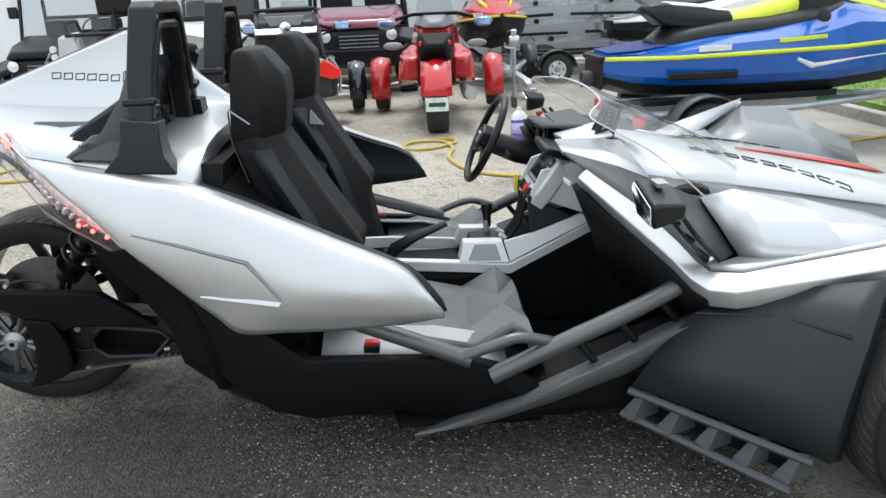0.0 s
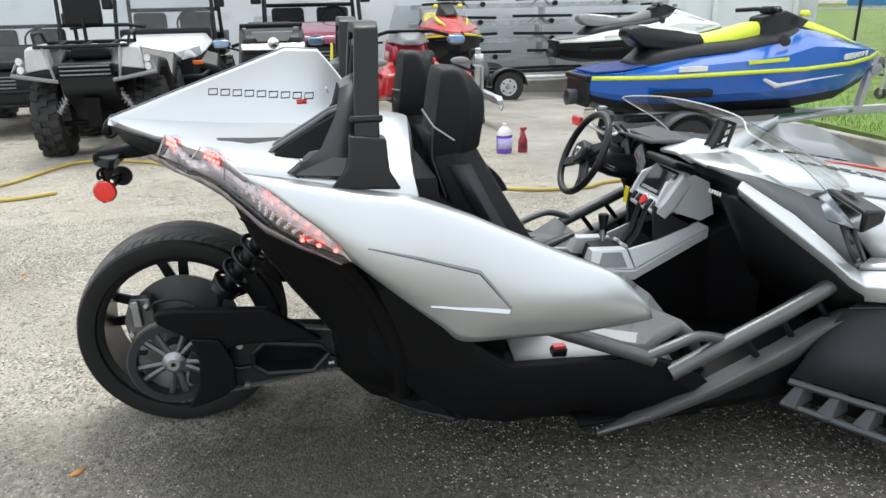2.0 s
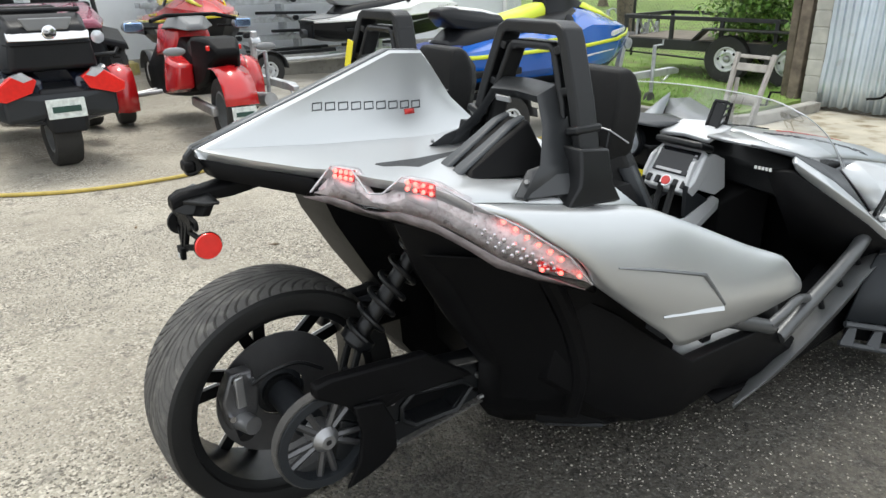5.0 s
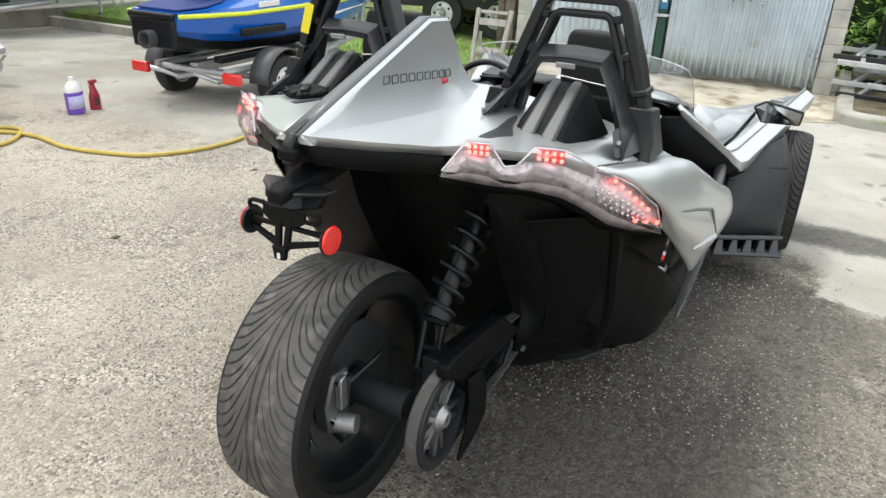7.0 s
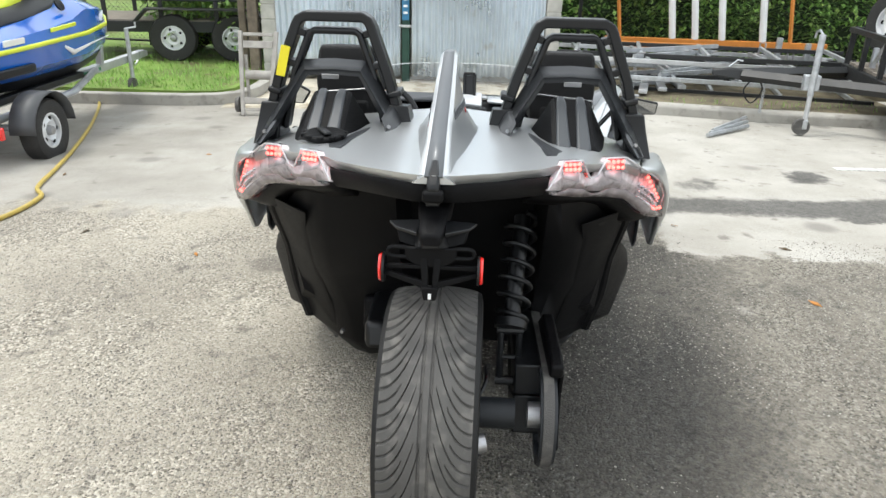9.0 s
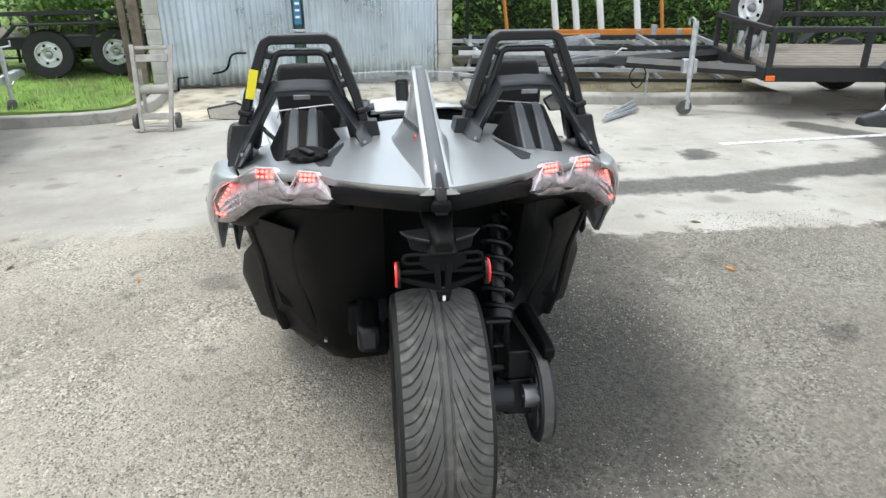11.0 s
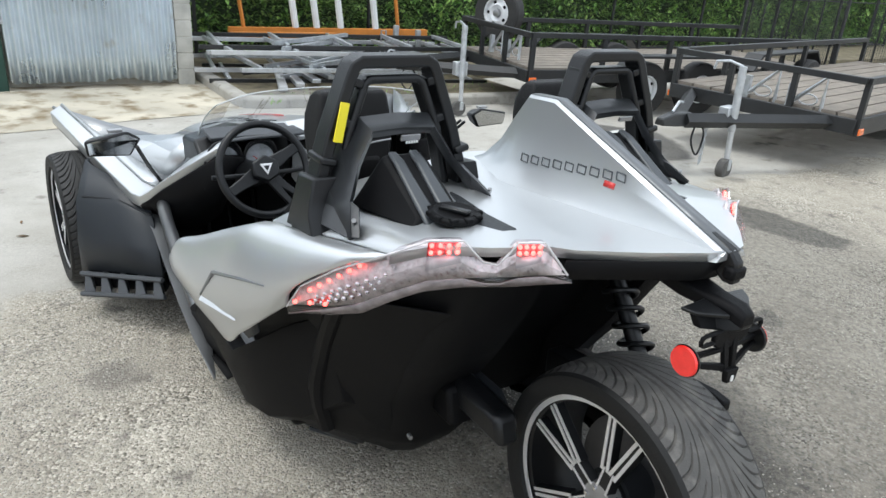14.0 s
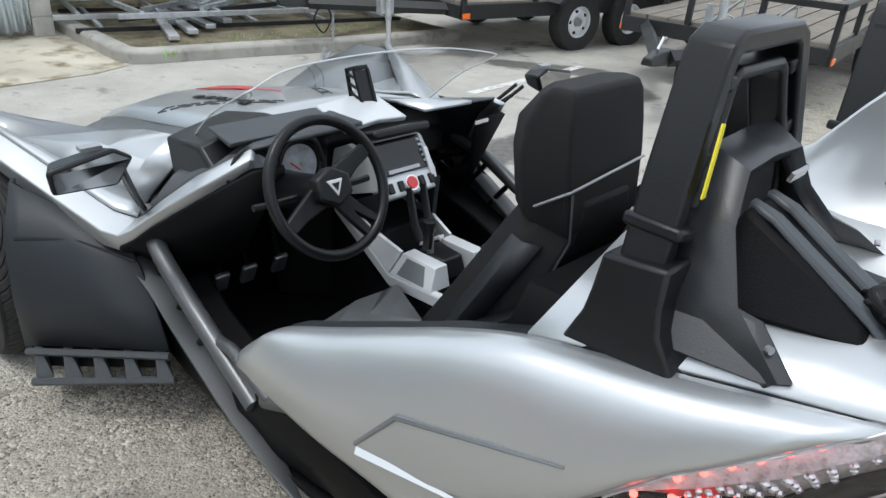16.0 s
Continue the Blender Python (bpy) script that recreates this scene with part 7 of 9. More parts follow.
        part("bow_slash", sheet(B(), [[(0.62, s * 0.30, 0.83), (0.70, s * 0.27, 0.88)], [(1.05, s * 0.28, 0.72), (1.05, s * 0.24, 0.77)], [(1.36, s * 0.19, 0.64), (1.36, s * 0.16, 0.66)]]), accent, deck_, "", solid=0.006)
    rings = [[(x, -w, z0), (x, w, z0), (x, w * 0.93, z0 + 0.05), (x, w * 0.55, z1), (x, -w * 0.55, z1), (x, -w * 0.93, z0 + 0.05)] for x, w, z0, z1 in ((-1.06, 0.20, 0.46, 0.53), (-0.9, 0.30, 0.49, 0.64), (-0.5, 0.33, 0.56, 0.68), (0.0, 0.33, 0.60, 0.71), (0.4, 0.33, 0.66, 0.77), (0.66, 0.27, 0.74, 0.83))]
    part("seat_base", ring_faces(B(), rings), HULLBLK, r, "black moulded seat base with foot wells", 0.02, segs=2, angle=40)
    st = part("seat", ring_faces(B(), [[(x, -w, z), (x, w, z), (x, w * 0.95, z + h * 0.6), (x, w * 0.6, z + h), (x, -w * 0.6, z + h), (x, -w * 0.95, z + h * 0.6)] for x, w, z, h in ((-1.12, 0.13, 0.76, 0.08), (-0.98, 0.18, 0.66, 0.20), (-0.7, 0.20, 0.62, 0.20), (-0.35, 0.19, 0.64, 0.13))]), HULLBLK if seat_m is LIME else seat_m, r, "padded two-part seat", 0.03, segs=3)
    part("front_seat", ring_faces(B(), [[(x, -w, z), (x, w, z), (x, w * 0.95, z + h * 0.6), (x, w * 0.6, z + h), (x, -w * 0.6, z + h), (x, -w * 0.95, z + h * 0.6)] for x, w, z, h in ((-0.36, 0.185, 0.66, 0.09), (-0.12, 0.18, 0.67, 0.12), (0.16, 0.15, 0.69, 0.17), (0.30, 0.12, 0.74, 0.14))]), seat_m, st, "bright saddle", 0.03, segs=3)
    part("seat_trim", ring_faces(B(), [[(x, -w, z), (x, w, z), (x, w * 0.8, z + h), (x, -w * 0.8, z + h)] for x, w, z, h in ((-0.92, 0.13, 0.835, 0.03), (-0.6, 0.135, 0.80, 0.03), (-0.36, 0.125, 0.745, 0.03))]), WHITE if seat_m is LIME else top if top is not RED else seat_m, st, "", 0.012)
    part("cowl", ring_faces(B(), [[(x, -w, z), (x, w, z), (x, w * 0.6, z + h), (x, -w * 0.6, z + h)] for x, w, z, h in ((0.28, 0.15, 0.70, 0.22), (0.55, 0.20, 0.78, 0.20), (0.80, 0.16, 0.80, 0.10), (1.0, 0.10, 0.78, 0.04))]), HULLBLK, r, "black steering cowl", 0.03)
    part("handlebar", tube(B(), [(0.30, -0.36, 0.98), (0.40, -0.2, 0.99), (0.46, 0, 0.99), (0.40, 0.2, 0.99), (0.30, 0.36, 0.98)], 0.022, 8), HULLBLK, r)
    part("bar_pad", box(B(), (0.45, 0, 0.985), (0.14, 0.18, 0.07)), GREYPL if top is WHITE else HULLBLK, r, "", 0.02)
    part("stern_bumper", box(B(), (-1.56, 0, 0.395), (0.06, 0.54, 0.055)), HULLBLK, r, "black stern bumper", 0.015)
    part("transom", ring_faces(B(), [[(x, -w, 0.12), (x, w, 0.12), (x, w * 1.05, 0.37), (x, -w * 1.05, 0.37)] for x, w in ((-1.575, 0.24), (-1.54, 0.28))]), HULLBLK, r, "dark stern plate", 0.02)
    nz = part("jet_nozzle", lathe(B(), [(0.04, 0.0), (0.072, 0.0), (0.078, -0.12), (0.062, -0.12), (0.04, -0.05)], (-1.55, 0.0, 0.20), (1, 0, 0), 20, closed=True), MUDG, r, "round grey jet nozzle")
    part("nozzle_bracket", box(B(), (-1.5, 0, 0.22), (0.10, 0.36, 0.14)), HULLBLK, r, "", 0.02)
    return r


def ski_trailer(at, label, hub_dx=-1.05, long=4.1, lamps=True):
    """x ahead to the coupling; ground at z = 0."""
    r = thing("boat_trailer", label, "trailer", at)
    part("main_beam", box(B(), (0.55, 0, 0.40), (long, 0.09, 0.09)), ALUM, r, "pale aluminium main beam", 0.006)
    part("beam_lettering", box(B(), (0.9, -0.048, 0.40), (1.0, 0.004, 0.035)), pbr("green_mark", (0.05, 0.22, 0.12), 0.6), r)
    part("axle", tube(B(), [(hub_dx, -0.62, 0.28), (hub_dx, 0.62, 0.28)], 0.03, 10), GALV, r)
    for s in (-1, 1):
        part("side_beam", tube(B(), [(-1.55, s * 0.42, 0.40), (0.0, s * 0.42, 0.40), (1.4, 0.0, 0.40)], 0.035, 8), ALUM, r)
        part("bunk", box(B(), (-0.55, s * 0.30, 0.50), (1.9, 0.10, 0.06)), HULLBLK, r, "carpeted bunk", 0.01)
        wheel(r, (hub_dx, s * 0.66, 0.27), 0.27, 0.16, WRIM, 0.55, side=s)
        prof = [(0.335 * math.cos(radians(a)), 0.335 * math.sin(radians(a))) for a in range(0, 181, 15)]
        bm = sheet(B(), [[(hub_dx + u, s * 0.56, 0.30 + v * 0.9), (hub_dx + u, s * 0.77, 0.30 + v * 0.9)] for u, v in prof])
        part("mudguard", bm, MUDG, r, "rounded dark grey mudguard", solid=0.012, angle=50)
        part("mudguard_side", prism(B(), [(hub_dx + u, 0.30 + v * 0.9) for u, v in prof], s * 0.555, s * 0.565), MUDG, r)
        part("guard_stay", box(B(), (hub_dx, s * 0.48, 0.42), (0.06, 0.12, 0.06)), GALV, r)
        if lamps:
            part("tail_light", box(B(), (-1.62, s * 0.56, 0.37), (0.05, 0.20, 0.10)), REFLECTOR, r, "red trailer light", 0.01)
            part("light_arm", tube(B(), [(-1.50, 0, 0.34), (-1.45, s * 0.25, 0.28), (-1.54, s * 0.38, 0.34), (-1.59, s * 0.52, 0.36)], 0.025, 8), ALUM, r)
    part("rear_bar", tube(B(), [(-1.5, -0.45, 0.38), (-1.5, 0.45, 0.38)], 0.03, 8), ALUM, r)
    part("winch_post", box(B(), (1.55, 0, 0.68), (0.07, 0.07, 0.62), (0, 12, 0)), ALUM, r, "winch post", 0.006)
    part("bow_stop", box(B(), (1.46, 0, 0.93), (0.10, 0.16, 0.08)), HULLBLK, r, "", 0.02)
    part("winch", lathe(B(), [(0.01, -0.06), (0.07, -0.06), (0.07, 0.06), (0.01, 0.06)], (1.62, 0, 0.84), (0, 1, 0), 16), GALV, r)
    part("jack_tube", tube(B(), [(2.15, -0.08, 0.12), (2.15, -0.08, 0.78)], 0.026, 10), GALV, r, "tongue jack")
    part("jack_wheel", lathe(B(), [(0.01, -0.03), (0.085, -0.03), (0.09, 0), (0.085, 0.03), (0.01, 0.03)], (2.12, -0.08, 0.09), (0, 1, 0), 20), RUBBER, r)
    part("jack_handle", tube(B(), [(2.15, -0.08, 0.78), (2.15, -0.2, 0.80), (2.15, -0.2, 0.86)], 0.012, 6), GALV, r)
    part("coupling", ring_faces(B(), [[(x, -w, z), (x, w, z), (x, w, z + h), (x, -w, z + h)] for x, w, z, h in ((2.5, 0.045, 0.36, 0.09), (2.7, 0.05, 0.36, 0.09), (2.82, 0.035, 0.36, 0.06))]), GALV, r, "steel coupling", 0.01)
    part("safety_chain", tube(B(), arc([(2.5, 0.05, 0.36), (2.6, 0.07, 0.26), (2.75, 0.06, 0.34)], 4), 0.012, 6), GALV, r)
    return r


g_ = lambda x, y, a=0.0: pose(x, y, gz(x, y), 0, 0, a)
ski_trailer(g_(5.05, 4.35, 3), "silver boat trailer with black guards under the blue jet ski")
jet_ski(pose(4.84, 4.42, gz(4.6, 4.5) + 0.46, 0, 0.5, 2) @ Matrix.Diagonal((1.05, 1, 1.03, 1)), "blue jet ski with lime seat and stripes, on a trailer", BLUE, BLUE, LIME, LIME)
ski_trailer(g_(2.9, 9.0, -90), "galvanised trailer under the yellow and red jet ski", lamps=False)
jet_ski(pose(2.88, 10.1, gz(2.5, 9) + 0.56, 0, -1, -90), "yellow, red and black jet ski on a trailer", HULLBLK, RED, YELLOWP, YELLOWP)
ski_trailer(g_(5.05, 10.4, 0), "silver trailer under the white jet ski", lamps=False)
jet_ski(pose(6.6, 10.35, gz(5.6, 9.5) + 0.62, 0, -1, 0), "white jet ski with a grey seat on a trailer", HULLBLK, WHITE, GREYPL, WHITE)


def trike(at, label, paint, touring):
    """A three-wheeled motorcycle seen from behind: y ahead, rear wheel over the origin."""
    r = thing("three_wheel_motorcycle", label, "motorcycle", at)
    wheel(r, (0, 0, 0.31), 0.31, 0.23, GREYPL, 0.6, axis=(1, 0, 0), side=1)
    for s in (-1, 1):
        wheel(r, (s * 0.68, 1.75, 0.28), 0.28, 0.17, CHROME, 0.6, axis=(1, 0, 0), side=s)
        fd = sheet(B(), [[(s * 0.57, 1.75 + 0.33 * math.cos(radians(a)), 0.28 + 0.33 * math.sin(radians(a))), (s * 0.68, 1.75 + 0.35 * math.cos(radians(a)), 0.28 + 0.36 * math.sin(radians(a))), (s * 0.79, 1.75 + 0.33 * math.cos(radians(a)), 0.28 + 0.33 * math.sin(radians(a)))] for a in range(20, 206, 15)])
        part("front_fender", fd, paint, r, "rounded painted fender", solid=0.015, angle=50)
        part("suspension_arm", tube(B(), [(s * 0.15, 1.6, 0.34), (s * 0.60, 1.75, 0.28)], 0.025, 8), STEEL, r)
        part("suspension_arm", tube(B(), [(s * 0.15, 1.85, 0.34), (s * 0.60, 1.78, 0.28)], 0.025, 8), STEEL, r)
    rings = [[(-w, y, z0), (w, y, z0), (w * 1.05, y, (z0 + z1) / 2), (w * 0.6, y, z1), (-w * 0.6, y, z1), (-w * 1.05, y, (z0 + z1) / 2)] for y, w, z0, z1 in (((-0.05, 0.34, 0.55, 1.05), (0.3, 0.38, 0.40, 0.92), (0.9, 0.25, 0.35, 0.82), (1.4, 0.28, 0.30, 0.95), (2.0, 0.34, 0.28, 0.80), (2.35, 0.18, 0.32, 0.55)) if touring else ((0.15, 0.10, 0.60, 0.80), (0.5, 0.15, 0.42, 0.84), (0.9, 0.20, 0.35, 0.84), (1.4, 0.26, 0.30, 0.98), (2.0, 0.32, 0.28, 0.82), (2.35, 0.18, 0.32, 0.55)))]
    part("body", ring_faces(B(), rings), paint if touring else BLACK, r, "painted bodywork", 0.03)
    part("bodyshell_nose", ring_faces(B(), [[(-w, y, z0), (w, y, z0), (w * 0.8, y, z1), (-w * 0.8, y, z1)] for y, w, z0, z1 in ((1.15, 0.20, 0.80, 0.98), (1.6, 0.30, 0.70, 1.02), (2.1, 0.22, 0.60, 0.78))]), paint, r, "", 0.03)
    part("handlebar", tube(B(), [(-0.42, 1.0, 1.08), (-0.25, 1.15, 1.12), (0.25, 1.15, 1.12), (0.42, 1.0, 1.08)], 0.02, 8), BLACK, r)
    for s in (-1, 1):
        m_ = part("mirror", ball(B(), (s * 0.55, 1.25, 1.10 if touring else 1.02), (0.11, 0.05, 0.065)), paint if touring else GREYPL, r, "rounded mirror")
        part("mirror_face", box(B(), (s * 0.55, 1.20, 1.10 if touring else 1.02), (0.17, 0.02, 0.085)), BLUEMIR, m_, "", 0.02)
        part("mirror_stem", tube(B(), [(s * 0.3, 1.3, 1.0), (s * 0.5, 1.26, 1.06 if touring else 1.0)], 0.014, 6), BLACK, r)
    part("windshield", sheet(B(), [[(-0.22, 1.45, 1.0), (0.22, 1.45, 1.0)], [(-0.20, 1.35, 1.22), (0.20, 1.35, 1.22)], [(-0.14, 1.25, 1.40), (0.14, 1.25, 1.40)]]), GLASS, r, "tinted windshield")
    part("seat", ring_faces(B(), [[(-w, y, z), (w, y, z), (w * 0.8, y, z + h), (-w * 0.8, y, z + h)] for y, w, z, h in ((0.25, 0.17, 0.80, 0.10), (0.6, 0.18, 0.76, 0.09), (0.95, 0.13, 0.78, 0.12))]), SEAT, r, "black saddle", 0.03)
    if touring:
        tr = part("top_case", ring_faces(B(), [[(-w, y, z0), (w, y, z0), (w * 0.85, y, z1), (-w * 0.85, y, z1)] for y, w, z0, z1 in ((-0.30, 0.34, 0.86, 1.20), (-0.1, 0.37, 0.84, 1.30), (0.35, 0.34, 0.86, 1.28))]), HULLBLK, r, "black top case with silver trim", 0.04, segs=3)
        part("case_band", ring_faces(B(), [[(x, -0.325 + 0.18 * x * x, 1.095 + 0.02 * abs(x)), (x, -0.315 + 0.18 * x * x, 1.165 - 0.02 * abs(x)), (x, -0.26 + 0.18 * x * x, 1.175), (x, -0.26 + 0.18 * x * x, 1.095)] for x in (-0.31, -0.2, -0.08, 0.08, 0.2, 0.31)]), CHROME, tr, "bright silver band round the case", 0.008)
        part("case_window", prism(B(), [(-0.2, 1.275), (0.2, 1.275), (0.15, 1.18), (-0.15, 1.18)], -0.31, -0.26), GREYPL, tr, "pale trapezoid reflector", 0.01)
        part("case_emblem", lathe(B(), [(0.001, -0.012), (0.045, -0.008), (0.055, 0.0), (0.001, 0.01)], (0, -0.335, 1.165), (0, 1, 0), 20), CHROME, tr, "round silver emblem")
        part("case_seam", tube(B(), [(-0.33, -0.2, 1.075), (-0.3, -0.318, 1.07), (0.3, -0.318, 1.07), (0.33, -0.2, 1.075)], 0.006, 6), BLACK, tr)
        part("lower_valance", ring_faces(B(), [[(-w, y, z0), (w, y, z0), (w, y, z1), (-w, y, z1)] for y, w, z0, z1 in ((-0.40, 0.16, 0.50, 0.66), (-0.33, 0.44, 0.46, 0.70), (-0.1, 0.46, 0.44, 0.70))]), CHAR, r, "charcoal rear valance", 0.03)
        part("case_rail", tube(B(), [(-0.30, 0.2, 1.28), (-0.30, -0.12, 1.33), (0.30, -0.12, 1.33), (0.30, 0.2, 1.28)], 0.02, 8), HULLBLK, tr)
        part("backrest", box(B(), (0, 0.42, 1.22), (0.5, 0.10, 0.26)), SEAT, tr, "", 0.04)
        for s in (-1, 1):
            pn = part("side_case", ring_faces(B(), [[(s * 0.12, y, z0), (s * w, y, z0 + 0.05), (s * w, y, z1), (s * 0.12, y, z1)] for y, w, z0, z1 in ((-0.34, 0.40, 0.42, 0.80), (-0.05, 0.46, 0.36, 0.86), (0.5, 0.42, 0.38, 0.80))]), paint, r, "painted side case", 0.04, segs=3)
            part("tail_light", prism(B(), [(s * 0.17, 0.80), (s * 0.22, 0.70), (s * 0.42, 0.64), (s * 0.50, 0.66), (s * 0.51, 0.73), (s * 0.36, 0.84), (s * 0.26, 0.86)], -0.385, -0.31), REFLECTOR, pn, "red tail light", 0.01)
            part("reverse_light", prism(B(), [(s * 0.20, 0.815), (s * 0.27, 0.79), (s * 0.36, 0.845), (s * 0.27, 0.87)], -0.392, -0.34), HEADL, pn)
            part("crash_bar", tube(B(), [(s * 0.40, -0.2, 0.85), (s * 0.50, -0.1, 0.70), (s * 0.48, 0.1, 0.45)], 0.018, 8), CHROME, r)
            part("footboard", box(B(), (s * 0.48, 0.9, 0.32), (0.2, 0.45, 0.05)), STEEL, r, "", 0.01)
        part("rear_fender", ring_faces(B(), [[(-w, y, z0), (w, y, z0), (w, y, z1), (-w, y, z1)] for y, w, z0, z1 in ((-0.42, 0.15, 0.34, 0.50), (-0.36, 0.17, 0.40, 0.72), (-0.1, 0.17, 0.55, 0.75))]), HULLBLK, r, "black rear fender", 0.03)
        pl = part("number_plate", box(B(), (0, -0.425, 0.56), (0.30, 0.012, 0.16), (-8, 0, 0)), PLATE_W, r, "white number plate", 0.004)
        part("plate_bar", box(B(), (0, -0.434, 0.555), (0.22, 0.006, 0.05), (-8, 0, 0)), DKGREEN, pl)
    else:
        part("rear_fender", sheet(B(), [[(-0.15, 0.42 * math.cos(radians(a)), 0.31 + 0.40 * math.sin(radians(a))), (0, 0.45 * math.cos(radians(a)), 0.31 + 0.43 * math.sin(radians(a))), (0.15, 0.42 * math.cos(radians(a)), 0.31 + 0.40 * math.sin(radians(a)))] for a in range(60, 166, 15)]), paint, r, "red rear fender", solid=0.015, angle=50)
        pl = part("number_plate", box(B(), (0, -0.44, 0.34), (0.22, 0.012, 0.13), (-12, 0, 0)), PLATE_W, r, "white number plate", 0.004)
        part("plate_bar", box(B(), (0, -0.449, 0.34), (0.16, 0.006, 0.04), (-12, 0, 0)), DKGREEN, pl)
        part("tail_piece", ring_faces(B(), [[(-w, y, z0), (w, y, z0), (w, y, z1), (-w, y, z1)] for y, w, z0, z1 in ((-0.12, 0.10, 0.80, 0.87), (0.05, 0.15, 0.70, 0.95), (0.2, 0.17, 0.55, 0.96), (0.5, 0.19, 0.45, 0.95))]), BLACK, r, "black tail piece", 0.03)
        for s in (-1, 1):
            part("tail_light", box(B(), (s * 0.12, 0.02, 0.88), (0.08, 0.05, 0.045)), REFLECTOR, r, "", 0.01)
            part("side_panel", ring_faces(B(), [[(s * 0.18, y, z0), (s * w, y, z0), (s * w * 0.9, y, z1), (s * 0.18, y, z1)] for y, w, z0, z1 in ((0.5, 0.36, 0.48, 0.70), (0.7, 0.43, 0.42, 0.74), (1.15, 0.34, 0.5, 0.8))]), paint, r, "red side panel", 0.03)
            part("turn_stalk", ball(B(), (s * 0.42, 0.1, 0.86), (0.10, 0.04, 0.04)), GREYPL, r)
        part("exhaust", tube(B(), [(0.30, 0.9, 0.34), (0.32, 0.2, 0.36), (0.34, -0.16, 0.40)], [0.05, 0.07, 0.065], 14), STEEL, r, "steel exhaust can")
        part("dash_cowl", ring_faces(B(), [[(-w, y, z), (w, y, z), (w * 0.6, y, z + h), (-w * 0.6, y, z + h)] for y, w, z, h in ((0.98, 0.10, 0.97, 0.06), (1.15, 0.22, 1.0, 0.12), (1.4, 0.26, 0.98, 0.14), (1.6, 0.14, 0.94, 0.06))]), GREYPL, r, "silver grey instrument cowl", 0.02)
        part("swing_arm", box(B(), (-0.16, 0.35, 0.32), (0.06, 0.8, 0.09)), STEEL, r, "", 0.015)
    return r


cloth = thing("orange_strap", "crumpled orange strap lying on the ground", "strap", g_(-1.05, 8.0, 0))
part("strap", tube(B(), arc([(-0.2, 0.0, 0.02), (-0.08, 0.05, 0.05), (0.02, -0.03, 0.03), (0.12, 0.03, 0.06), (0.2, -0.02, 0.03), (0.1, -0.07, 0.03), (-0.1, -0.06, 0.03)], 4), 0.028, 8, flat=0.6), pbr("orange_web", (0.75, 0.12, 0.02), 0.7, 0, 0.15, 20, 0.05), cloth)
trike(g_(0.20, 5.25, 4), "dark blue touring three-wheel motorcycle with luggage cases", pbr("midnight_paint", (0.012, 0.016, 0.03), 0.2, 0.2, 0.1, 3, 0, coat=0.8), True)
trike(g_(1.72, 5.12, -3) @ Matrix.Diagonal((1.06, 1.0, 1.06, 1)), "red sporty three-wheel motorcycle seen from behind", RED, False)


